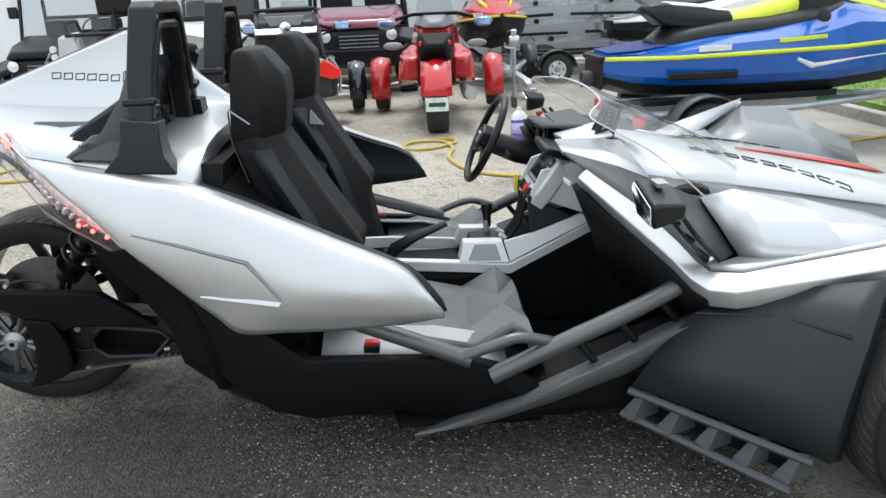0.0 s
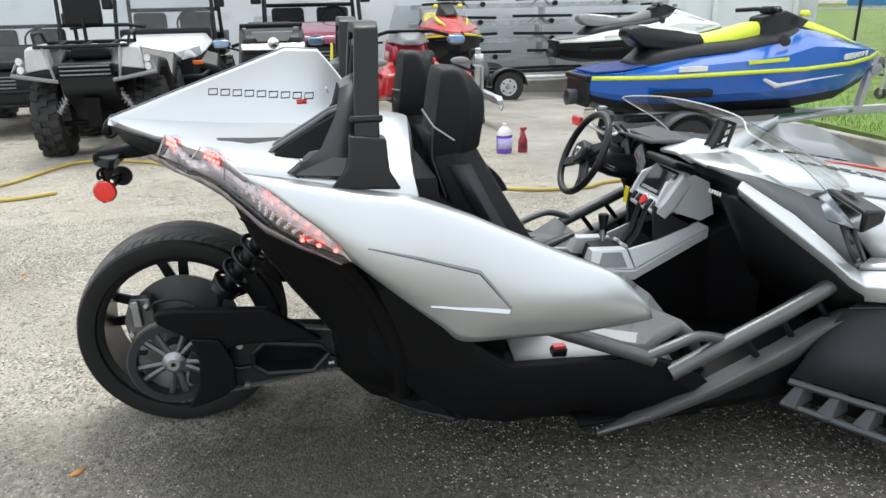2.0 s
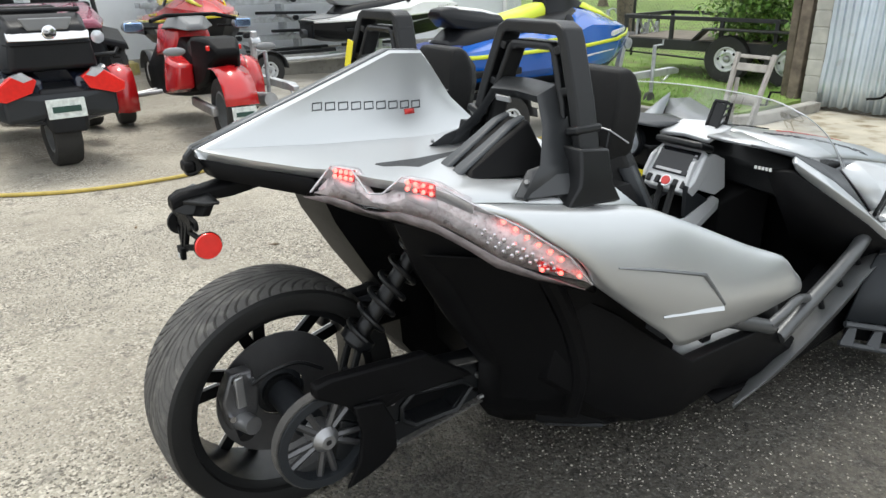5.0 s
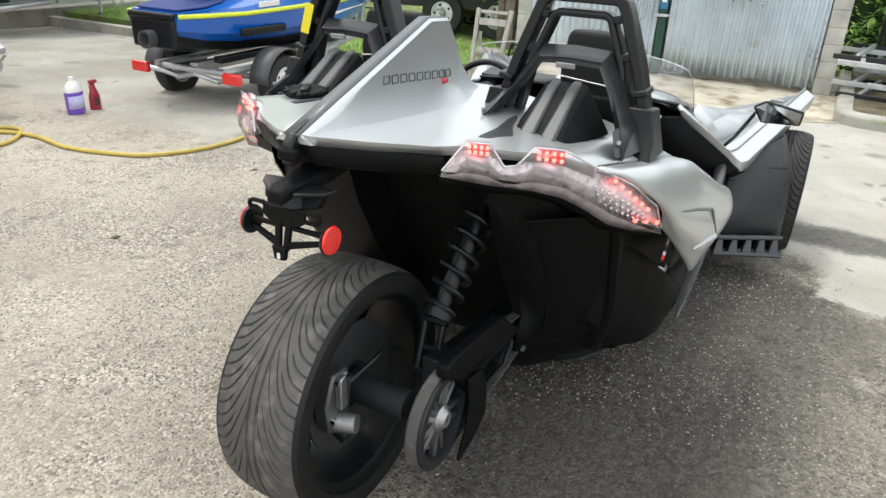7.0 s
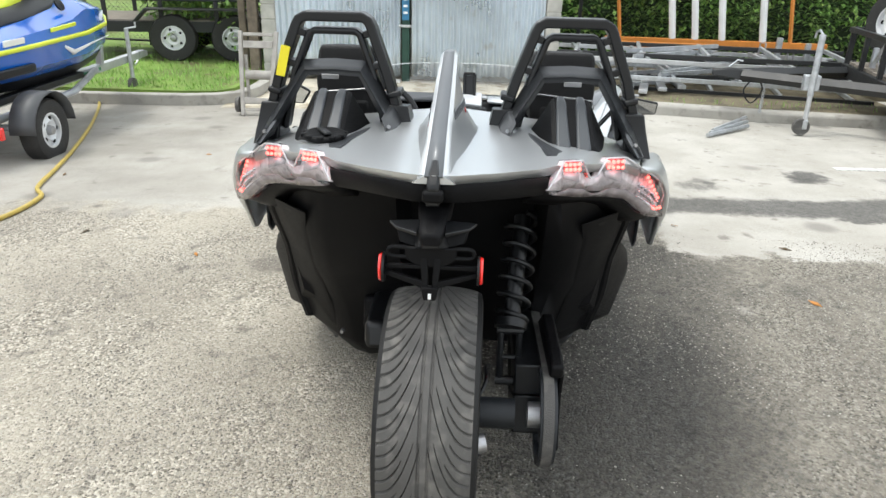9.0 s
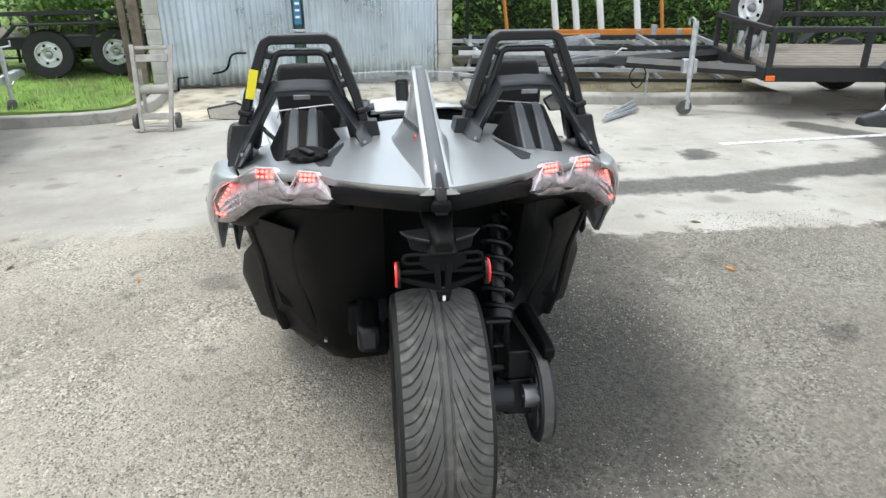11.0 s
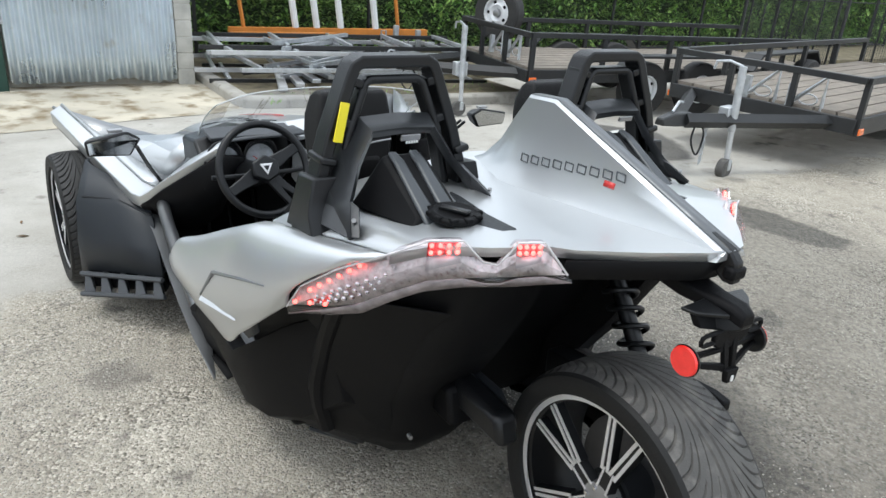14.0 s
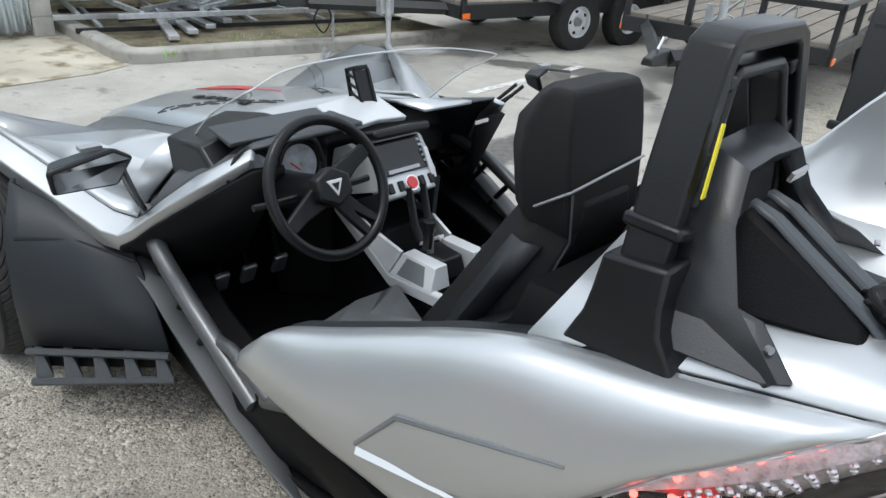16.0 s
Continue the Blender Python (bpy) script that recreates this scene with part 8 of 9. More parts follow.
def quad(at):
    """Quad bike from behind: y ahead."""
    r = thing("quad_bike", "black quad bike with silver panels and rear rack", "quad bike", at)
    for s in (-1, 1):
        for y in (0.0, 1.28):
            wheel(r, (s * 0.50, y, 0.33), 0.33, 0.28, GREYPL, 0.45, 18, side=s, axis=(1, 0, 0))
        part("rear_fender", ring_faces(B(), [[(s * 0.22, y, z - 0.03), (s * 0.66, y, z - 0.12), (s * 0.66, y, z - 0.04), (s * 0.22, y, z + 0.05)] for y, z in ((-0.46, 0.78), (-0.2, 0.90), (0.25, 0.86), (0.5, 0.66))]), HULLBLK, r, "black rear fender", 0.02)
        part("silver_panel", ring_faces(B(), [[(s * 0.30, y, z), (s * 0.55, y, z - 0.03), (s * 0.52, y, z + 0.16), (s * 0.33, y, z + 0.19)] for y, z in ((-0.47, 0.80), (-0.36, 0.82))]), ALUM, r, "silver side panel", 0.015)
        for z in (0.80, 0.87):
            part("tail_light", lathe(B(), [(0.005, 0), (0.03, 0), (0.03, 0.03), (0.005, 0.03)], (s * 0.58, -0.49, z), (0, 1, 0), 14), HEADL, r)
        part("shock", tube(B(), [(s * 0.16, -0.28, 0.68), (s * 0.36, -0.3, 0.42)], 0.022, 10), STEEL, r, "coil shock")
        hx = [(s * 0.16, -0.28, 0.68), (s * 0.36, -0.3, 0.42)]
        a0, b0, d0 = frame_of(Vector(hx[1]) - Vector(hx[0]))
        part("shock_spring", tube(B(), [Vector(hx[0]).lerp(Vector(hx[1]), f / 60) + 0.04 * (math.cos(f * 0.9) * a0 + math.sin(f * 0.9) * b0) for f in range(61)], 0.008, 6), STEEL, r, "pale coil spring")
        part("lower_arm", tube(B(), [(s * 0.1, -0.1, 0.30), (s * 0.38, -0.15, 0.30)], 0.025, 8), BLACK, r)
        part("front_fender", ring_faces(B(), [[(s * 0.2, y, z), (s * 0.64, y, z - 0.1), (s * 0.62, y, z), (s * 0.2, y, z + 0.08)] for y, z in ((0.85, 0.62), (1.2, 0.82), (1.6, 0.74))]), HULLBLK, r, "black front fender", 0.02)
    part("body", ring_faces(B(), [[(-w, y, z0), (w, y, z0), (w, y, z1), (-w, y, z1)] for y, w, z0, z1 in ((-0.48, 0.26, 0.60, 0.84), (0.0, 0.24, 0.30, 0.86), (0.8, 0.22, 0.28, 0.84), (1.5, 0.2, 0.4, 0.8))]), HULLBLK, r, "black body", 0.03)
    part("tail_grille", box(B(), (0, -0.49, 0.78), (0.50, 0.04, 0.10)), BLACK, r, "", 0.01)
    for k in range(3):
        part("grille_slat", box(B(), (0, -0.515, 0.75 + 0.035 * k), (0.46, 0.02, 0.012)), GREYPL, r)
    part("seat", ring_faces(B(), [[(-w, y, z), (w, y, z), (w * 0.8, y, z + 0.11), (-w * 0.8, y, z + 0.11)] for y, w, z in ((-0.25, 0.2, 0.86), (0.25, 0.18, 0.82), (0.7, 0.14, 0.86))]), SEAT, r, "", 0.03)
    rack = part("rear_rack", tube(B(), [(-0.42, -0.50, 0.98), (0.42, -0.50, 0.98), (0.42, -0.05, 1.0), (-0.42, -0.05, 1.0)], 0.016, 8, closed=True), HULLBLK, r, "black tube rear rack")
    for k in range(3):
        part("rack_bar", tube(B(), [(-0.25 + 0.25 * k, -0.50, 0.98), (-0.25 + 0.25 * k, -0.05, 1.0)], 0.012, 6), HULLBLK, rack)
    for s in (-1, 1):
        part("rack_loop", tube(B(), [(s * 0.42, -0.45, 0.98), (s * 0.44, -0.42, 1.08), (s * 0.44, -0.15, 1.09), (s * 0.42, -0.1, 1.0)], 0.014, 6), HULLBLK, rack)
        part("rack_stay", tube(B(), [(s * 0.35, -0.5, 0.98), (s * 0.30, -0.46, 0.72)], 0.014, 6), GALV, rack)
        part("rear_guard", tube(B(), [(s * 0.62, -0.45, 0.84), (s * 0.66, -0.52, 0.76), (s * 0.25, -0.54, 0.70)], 0.018, 6), GREYPL, rack)
    part("backrest", box(B(), (-0.02, -0.15, 1.26), (0.36, 0.07, 0.26)), SEAT, r, "padded passenger backrest", 0.03)
    part("backrest_post", tube(B(), [(-0.02, -0.18, 0.98), (-0.02, -0.18, 1.2)], 0.018, 8), HULLBLK, r)
    part("handlebar", tube(B(), [(-0.40, 0.75, 1.10), (-0.2, 0.85, 1.12), (0.2, 0.85, 1.12), (0.40, 0.75, 1.10)], 0.018, 8), HULLBLK, r)
    part("axle_case", box(B(), (0, -0.05, 0.36), (0.26, 0.24, 0.22)), BLACK, r, "", 0.03)
    part("hitch_plate", box(B(), (0, -0.40, 0.42), (0.14, 0.10, 0.26)), BLACK, r, "", 0.01)
    return r


quad(g_(-1.70, 5.92, 2) @ Matrix.Diagonal((1.04, 1.1, 1.2, 1)))


def buggy(at, label, paint, bars, roof, screen, low=False):
    """Side-by-side buggy: its front looks along -y."""
    r = thing("utility_buggy", label, "utility vehicle", at)
    hz = 0.92 if not low else 0.86
    for s in (-1, 1):
        wheel(r, (s * 0.62, 0.45, 0.33), 0.33, 0.25, GREYPL, 0.5, 14, side=s, axis=(1, 0, 0))
        wheel(r, (s * 0.62, 2.3, 0.33), 0.33, 0.27, GREYPL, 0.5, 14, side=s, axis=(1, 0, 0))
        part("front_fender", ring_faces(B(), [[(s * 0.4, y, z - 0.04), (s * 0.76, y, z - 0.14), (s * 0.74, y, z - 0.05), (s * 0.4, y, z + 0.04)] for y, z in ((0.10, 0.72), (0.4, 0.86), (0.85, 0.72))]), HULLBLK, r, "black front fender", 0.02)
        part("head_light", lathe(B(), [(0.01, 0), (0.065, 0), (0.07, -0.03), (0.01, -0.04)], (s * 0.42, 0.03, 0.76), (0, 1, 0), 18) if not low else box(B(), (s * 0.42, 0.06, 0.84), (0.26, 0.08, 0.10), (0, s * -12, s * 14)), HEADL, r, "clear head light")
        if low:
            part("marker_light", box(B(), (s * 0.50, 0.05, 0.73), (0.13, 0.06, 0.05)), AMBER, r, "amber marker", 0.01)
        for y0, y1 in ((0.95, 1.25), (2.0, 2.0)):
            part("cage_tube", tube(B(), [(s * 0.66, y0, 0.75), (s * 0.62, y1, 1.85)], 0.028, 8), bars, r)
        part("cage_top", tube(B(), [(s * 0.62, 1.25, 1.85), (s * 0.62, 2.0, 1.85)], 0.028, 8), bars, r)
        part("seat", box(B(), (s * 0.32, 1.75, 0.98), (0.46, 0.12, 0.62), (-8, 0, 0)), SEAT, r, "black bucket seat", 0.05)
        part("cage_mirror", box(B(), (s * 0.74, 1.15, 1.42), (0.14, 0.05, 0.16)), HULLBLK, r, "", 0.02)
    part("nose", ring_faces(B(), [[(-w, y, z0), (w, y, z0), (w * 0.9, y, z1), (-w * 0.9, y, z1)] for y, w, z0, z1 in ((0.04, 0.50, 0.40, 0.80), (0.12, 0.56, 0.36, hz - 0.03), (0.9, 0.60, 0.32, hz + 0.05))]), HULLBLK, r, "black nose", 0.03)
    part("hood_panel", ring_faces(B(), [[(-w, y, z), (w, y, z), (w * 0.85, y, z + h), (-w * 0.85, y, z + h)] for y, w, z, h in ((0.0, 0.50, hz - 0.08, 0.10), (0.35, 0.60, hz - 0.02, 0.12), (0.95, 0.64, hz + 0.06, 0.12))]), paint, r, "painted hood", 0.035, segs=3)
    for k in range(4):
        part("grille_slat", box(B(), (0, 0.02, 0.62 + 0.045 * k), (0.5, 0.03, 0.016)), GREYPL, r)
    part("bumper", tube(B(), [(-0.62, 0.10, 0.62), (-0.55, -0.08, 0.58), (0.55, -0.08, 0.58), (0.62, 0.10, 0.62)], 0.024, 8), HULLBLK, r, "tube bumper")
    part("bumper", tube(B(), [(-0.40, -0.06, 0.58), (-0.36, -0.04, 0.40), (0.36, -0.04, 0.40), (0.40, -0.06, 0.58)], 0.022, 8), HULLBLK, r)
    part("cage_cross", tube(B(), [(-0.62, 1.25, 1.85), (0.62, 1.25, 1.85)], 0.028, 8), bars, r)
    part("cage_cross", tube(B(), [(-0.62, 2.0, 1.85), (0.62, 2.0, 1.85)], 0.028, 8), bars, r)
    part("cage_cross", tube(B(), [(-0.62, 2.02, 1.32), (0.62, 2.02, 1.32)], 0.028, 8), bars, r)
    part("dash", box(B(), (0, 1.05, 1.0), (1.2, 0.2, 0.2)), HULLBLK, r, "", 0.03)
    part("steering_wheel", tube(B(), [(0.3 + 0.17 * math.cos(a), 1.25 + 0.06 * math.sin(a), 1.14 + 0.16 * math.sin(a)) for a in [2 * math.pi * k / 20 for k in range(20)]], 0.014, 6, closed=True), BLACK, r)
    part("rear_box", ring_faces(B(), [[(-0.66, y, 0.70), (0.66, y, 0.70), (0.68, y, 1.02), (-0.68, y, 1.02)] for y in (2.05, 2.9)]), HULLBLK, r, "rear cargo box", 0.02)
    part("floor", box(B(), (0, 1.5, 0.36), (1.2, 1.3, 0.12)), HULLBLK, r)
    if roof:
        part("roof_panel", box(B(), (0, 1.6, 1.90), (1.36, 1.05, 0.05)), HULLBLK, r, "black roof", 0.02)
    if screen:
        part("windshield", sheet(B(), [[(-0.62, 0.97, 1.0), (0.62, 0.97, 1.0)], [(-0.58, 1.24, 1.80), (0.58, 1.24, 1.80)]]), GLASS, r, "clear windshield")
    return r


buggy(g_(0.74, 8.5, 2) @ Matrix.Diagonal((1.18, 1.1, 1.18, 1)), "maroon utility buggy with a black cage and bumper", MAROON, HULLBLK, True, False)
buggy(g_(-1.44, 7.78, 0) @ Matrix.Diagonal((1.05, 1, 1.15, 1)), "white sport buggy with a windshield", WHITE, HULLBLK, True, True, True)
buggy(g_(-3.35, 7.4, 4), "black utility buggy with a red badge", HULLBLK, HULLBLK, True, True)


def frame_rack():
    """Stacked trailer frames leaning along the wall."""
    rd = random.Random(11)
    for k in range(5):
        z = 0.15 + 0.34 * k
        r = thing("trailer_frame", "galvanised trailer frame stacked along the wall", "trailer frame", pose(5.6 + rd.uniform(-0.3, 0.3), 12.15, gz(5.6, 12) + 0.15, 0, 0, rd.uniform(-1, 1)), "stacked trailer frames")
        for y in (-0.16, 0.14):
            part("rail", box(B(), (0, y, z), (5.4, 0.06, 0.09)), GALV, r, "", 0.004)
        for x in (-2.5, 0.0, 2.5):
            part("spacer_post", box(B(), (x, -0.0, z - 0.17), (0.06, 0.30, 0.27 if k else 0.36)), GALV, r, "", 0.004)
        for i in range(5):
            part("cross_bar", box(B(), (-2.2 + 1.1 * i, 0, z + 0.02), (0.06, 0.36, 0.06)), GALV, r, "", 0.004)
        for i in range(3):
            part("bunk", box(B(), (-1.6 + 1.6 * i, -0.24, z + 0.13), (1.25, 0.09, 0.055), (0, rd.uniform(-2, 2), 0)), HULLBLK, r, "black carpeted bunk", 0.01)
            part("spring_hanger", tube(B(), arc([(-2.0 + 1.7 * i, -0.22, z), (-1.8 + 1.7 * i, -0.24, z + 0.13), (-1.6 + 1.7 * i, -0.22, z)], 4), 0.018, 6), STEEL, r)
            part("roller", lathe(B(), [(0.005, -0.04), (0.05, -0.04), (0.05, 0.04), (0.005, 0.04)], (-1.3 + 1.5 * i, -0.23, z + 0.03), (0, 1, 0), 14), HULLBLK, r)


frame_rack()

# ---- black utility trailers, frame pile, cart, hose, bottles, field ----
def utility_trailer(at, label, length=5.2, half=0.95, gate=False, spare=False, rail=0.92, jack_at=(0.55, 0.42), axle=0.55):
    """x ahead to the coupling, deck from x = 0 backwards; ground at z = 0."""
    r = thing("utility_trailer", label, "trailer", at, "black utility trailers")
    dz = 0.57
    for s in (-1, 1):
        part("side_frame", box(B(), (-length / 2, s * half, dz - 0.06), (length, 0.06, 0.16)), TRAILER, r, "", 0.006)
        part("top_rail", box(B(), (-length / 2, s * half, rail), (length, 0.06, 0.06)), TRAILER, r, "black top rail", 0.005)
        n = 5
        for i in range(n + 1):
            part("rail_post", box(B(), (-0.03 - (length - 0.06) * i / n, s * half, (rail + dz) / 2), (0.06, 0.05, rail - dz)), TRAILER, r, "", 0.004)
        for k in (-0.5, 0.5):
            wheel(r, (-length * axle + k * 0.92, s * (half + 0.02), 0.35), 0.35, 0.21, WRIM if s > 0 else GREYPL, 0.52, side=s)
        c = -length * axle
        part("mudguard", prism(B(), [(c - 1.0, 0.60), (c - 0.8, 0.80), (c + 0.8, 0.80), (c + 1.0, 0.60), (c + 0.96, 0.60), (c + 0.78, 0.77), (c - 0.78, 0.77), (c - 0.96, 0.60)], s * (half + 0.04), s * (half + 0.27)), TRAILER, r, "black tandem mudguard", 0.006)
        part("tongue_beam", tube(B(), [(0.0, s * half * 0.75, dz - 0.06), (1.35, s * 0.05, dz - 0.06)], 0.065, 4), TRAILER, r, "black tongue beam")
        part("marker_lamp", box(B(), (-0.05, s * (half + 0.035), dz - 0.1), (0.10, 0.02, 0.06)), AMBER, r, "orange marker lamp", 0.005)
    for x in (0, -length):
        part("end_frame", box(B(), (x, 0, dz - 0.06), (0.06, 2 * half, 0.14)), TRAILER, r, "", 0.005)
    part("front_rail", box(B(), (0, 0, rail), (0.06, 2 * half, 0.06)), TRAILER, r, "", 0.005)
    for y in (-0.32, 0.32):
        part("front_post", box(B(), (0, y, (rail + dz) / 2), (0.05, 0.05, rail - dz)), TRAILER, r)
    nb = 9
    for i in range(nb):
        part("plank", box(B(), (-length / 2, -half + 0.10 + (2 * half - 0.2) * i / (nb - 1), dz + 0.02), (length - 0.1, 0.19, 0.035)), WOOD, r, "weathered deck plank" if i == 0 else "")
    cp = part("coupling", ring_faces(B(), [[(x, -w, z), (x, w, z), (x, w * 0.7, z + h), (x, -w * 0.7, z + h)] for x, w, z, h in ((1.25, 0.07, dz - 0.12, 0.12), (1.5, 0.06, dz - 0.10, 0.11), (1.68, 0.05, dz - 0.08, 0.06))]), TRAILER, r, "black ball coupling", 0.012)
    part("coupling_latch", tube(B(), [(1.5, 0, dz + 0.02), (1.42, 0, dz + 0.10), (1.36, 0, dz + 0.09)], 0.012, 6), GALV, cp)
    part("maker_plate", box(B(), (0.65, half * 0.47 - 0.10, dz - 0.05), (0.26, 0.01, 0.06), (0, 0, -27)), pbr("mark_white", (0.6, 0.65, 0.6), 0.5), r)
    jx, jy = jack_at
    part("jack_bracket", box(B(), (jx, jy, dz - 0.02), (0.16, 0.10, 0.16)), GALV, r, "galvanised jack bracket", 0.008)
    jt = part("jack_tube", tube(B(), [(jx, jy + 0.07, 0.42), (jx, jy + 0.05, rail + 0.06)], 0.034, 12), GALV, r, "tongue jack with a small wheel")
    part("jack_leg", tube(B(), [(jx, jy + 0.09, 0.12), (jx, jy + 0.07, 0.5)], 0.026, 12), ALUM, jt)
    part("jack_fork", box(B(), (jx, jy + 0.09, 0.12), (0.05, 0.09, 0.10)), GALV, jt, "", 0.01)
    part("jack_wheel", lathe(B(), [(0.01, -0.035), (0.085, -0.035), (0.09, 0.0), (0.085, 0.035), (0.01, 0.035)], (jx + 0.03, jy + 0.09, 0.09), (0, 1, 0), 20), RUBBER, jt, "small black jack wheel")
    part("jack_crank", tube(B(), [(jx, jy + 0.05, rail + 0.06), (jx, jy - 0.08, rail + 0.09), (jx, jy - 0.2, rail + 0.07), (jx, jy - 0.21, rail + 0.0)], 0.012, 8), GALV, jt)
    for y0 in (half * 0.15, half * 0.62):
        br = part("ramp_bracket", tube(B(), [(-0.06, y0, rail - 0.34), (-0.06, y0, rail - 0.02), (-0.06, y0 - 0.26, rail - 0.28), (-0.06, y0 - 0.30, rail - 0.28)], 0.022, 4), GALV, r, "pale angled bracket")
        part("bracket_leg", box(B(), (-0.06, y0 - 0.30, rail - 0.24), (0.05, 0.06, 0.22)), GALV, br)
        part("cable_coil", tube(B(), [(-0.09, y0 - 0.15 + 0.09 * math.cos(a), rail - 0.26 + 0.05 * math.sin(a)) for a in [2 * math.pi * k / 16 for k in range(16)]], 0.008, 6, closed=True), ALUM, br)
    ch = part("safety_chain", B(), GALV, r, "hanging safety chain")
    bm = B()
    for k in range(12):
        cz = dz - 0.14 - 0.028 * k
        tube(bm, [(1.1 + (0.014 * math.cos(a) if k % 2 else 0), 0.12 + (0 if k % 2 else 0.014 * math.cos(a)), cz + 0.022 * math.sin(a)) for a in [2 * math.pi * q / 10 for q in range(10)]], 0.005, 5, closed=True)
    ch.data = finish(bm, "safety_chain")
    ch.data.materials.append(GALV)
    part("wiring", tube(B(), arc([(1.2, 0.08, dz - 0.05), (1.32, 0.12, dz - 0.22), (1.22, 0.14, dz - 0.36), (1.12, 0.12, dz - 0.20), (1.2, 0.1, dz - 0.06)], 5), 0.009, 6), HULLBLK, r, "loop of black cable")
    if spare:
        wheel(r, (-0.30, -half * 0.5, rail + 0.12), 0.36, 0.2, WRIM, 0.55, side=1, axis=(0.9, 0.45, 0.0))
    if gate:
        gt = part("ramp_gate", tube(B(), [(-length, -half, dz), (-length, -half, dz + 1.5), (-length, half, dz + 1.5), (-length, half, dz)], 0.03, 6), TRAILER, r, "tall mesh ramp gate, raised")
        for k in range(7):
            y = -half + 2 * half * (k + 0.5) / 7
            part("gate_bar", tube(B(), [(-length, y, dz), (-length, y, dz + 1.5)], 0.014, 6), TRAILER, gt)
        bm = B()
        for k in range(46):
            z = dz + 1.5 * (k + 0.5) / 46
            tube(bm, [(-length, -half, z), (-length, half, z)], 0.0022, 3)
        for k in range(58):
            y = -half + 2 * half * (k + 0.5) / 58
            tube(bm, [(-length, y, dz), (-length, y, dz + 1.5)], 0.0022, 3)
        tagged(part("gate_mesh", bm, TRAILER, gt), kind="stuff")
    return r


utility_trailer(pose(6.66, -4.44, -0.16, 0, 0, 81), "black tandem utility trailer with a spare wheel", spare=True, rail=0.99, axle=0.42, jack_at=(0.75, 0.62), gate=True)
utility_trailer(pose(3.22, -5.15, -0.05, 0, 0, 98), "black utility trailer with pale brackets on its front rail", gate=True, jack_at=(0.93, 0.20))
utility_trailer(pose(9.9, 6.7, -0.10, 0, 0, 100), "black trailer parked on the grass", length=4.2, half=0.8)

# pile of galvanised frames in the bed
rd = random.Random(21)
for k in range(7):
    r = thing("frame_pile", "galvanised trailer frame lying in the pile", "trailer frame", pose(8.75 + rd.uniform(-0.35, 0.35), -3.35 + rd.uniform(-0.3, 0.3), -0.06 + 0.075 * k, rd.uniform(-1, 1), rd.uniform(-2, 2), 84 + rd.uniform(-9, 9)), "pile of frames")
    for y in (-0.62, 0.62):
        part("rail", box(B(), (0, y, 0), (3.9, 0.05, 0.055)), (ALUM if k % 2 else GALV) if k % 3 else TRAILER, r, "", 0.004)
    for i in range(5):
        part("cross_bar", box(B(), (-1.7 + 0.85 * i, 0, 0.02), (0.045, 1.25, 0.05)), GALV, r, "", 0.004)
    part("brace", box(B(), (0.4, 0.1, 0.05), (1.6, 0.05, 0.05), (0, 0, 38)), GALV, r)
    if k % 2:
        part("upright", box(B(), (-1.2, -0.5, 0.14), (0.07, 0.07, 0.28)), GALV, r, "", 0.004)
        part("u_bolt", tube(B(), [(-1.0, -0.45, 0.04), (-1.0, -0.45, 0.2), (-0.92, -0.45, 0.2), (-0.92, -0.45, 0.04)], 0.012, 6), STEEL, r)
for k in range(4):
    tagged(part("steel_channel", box(B(), (8.15 + 0.16 * k, -2.1 - 0.22 * k, -0.04 + 0.012 * k), (1.5, 0.11, 0.05), (0, 1, -18 + 5 * k)), ALUM if k < 2 else GALV, None, "", 0.006), "bright steel channel lying in the bed", "steel channel")
r = thing("orange_rack", "rusty orange lumber rack with white sleeved posts", "rack", pose(9.75, -3.6, 0.38, 0, 0, 86))
part("base_rail", box(B(), (0, 0, 0), (3.3, 0.09, 0.10)), ORANGE, r, "rusty base rail", 0.005)
part("base_rail", box(B(), (0.9, 0.35, -0.02), (1.6, 0.08, 0.08)), ORANGE, r, "", 0.005)
for k, x in enumerate((1.42, 0.62, 0.28, -0.12, -0.72, -1.12)):
    ln = (0.0, -0.15, 1.0)
    part("post", tube(B(), [(x, 0, 0.03), (x + 0.14, 0, 1.05)], 0.030 if k in (0, 5) else 0.026, 6), ORANGE, r, "orange post")
    if k not in (0, 5):
        part("sleeve", tube(B(), [(x + 0.005, 0, 0.05), (x + 0.105, 0, 0.76)], 0.052, 10), WHITE, r, "white sleeve")
part("top_rail", box(B(), (0.28, 0, 1.06), (2.75, 0.05, 0.05)), ORANGE, r, "", 0.005)

for k in range(3):
    tagged(part("loose_rod", tube(B(), [(5.75 + 0.08 * k, -2.48 - 0.05 * k, -0.125 + 0.01 * k), (6.35 + 0.14 * k, -3.10 - 0.03 * k, -0.14 + 0.02 * k)], 0.022, 6), GALV, None, ""), "loose galvanised rod lying on the ground", "rod", "loose rods")

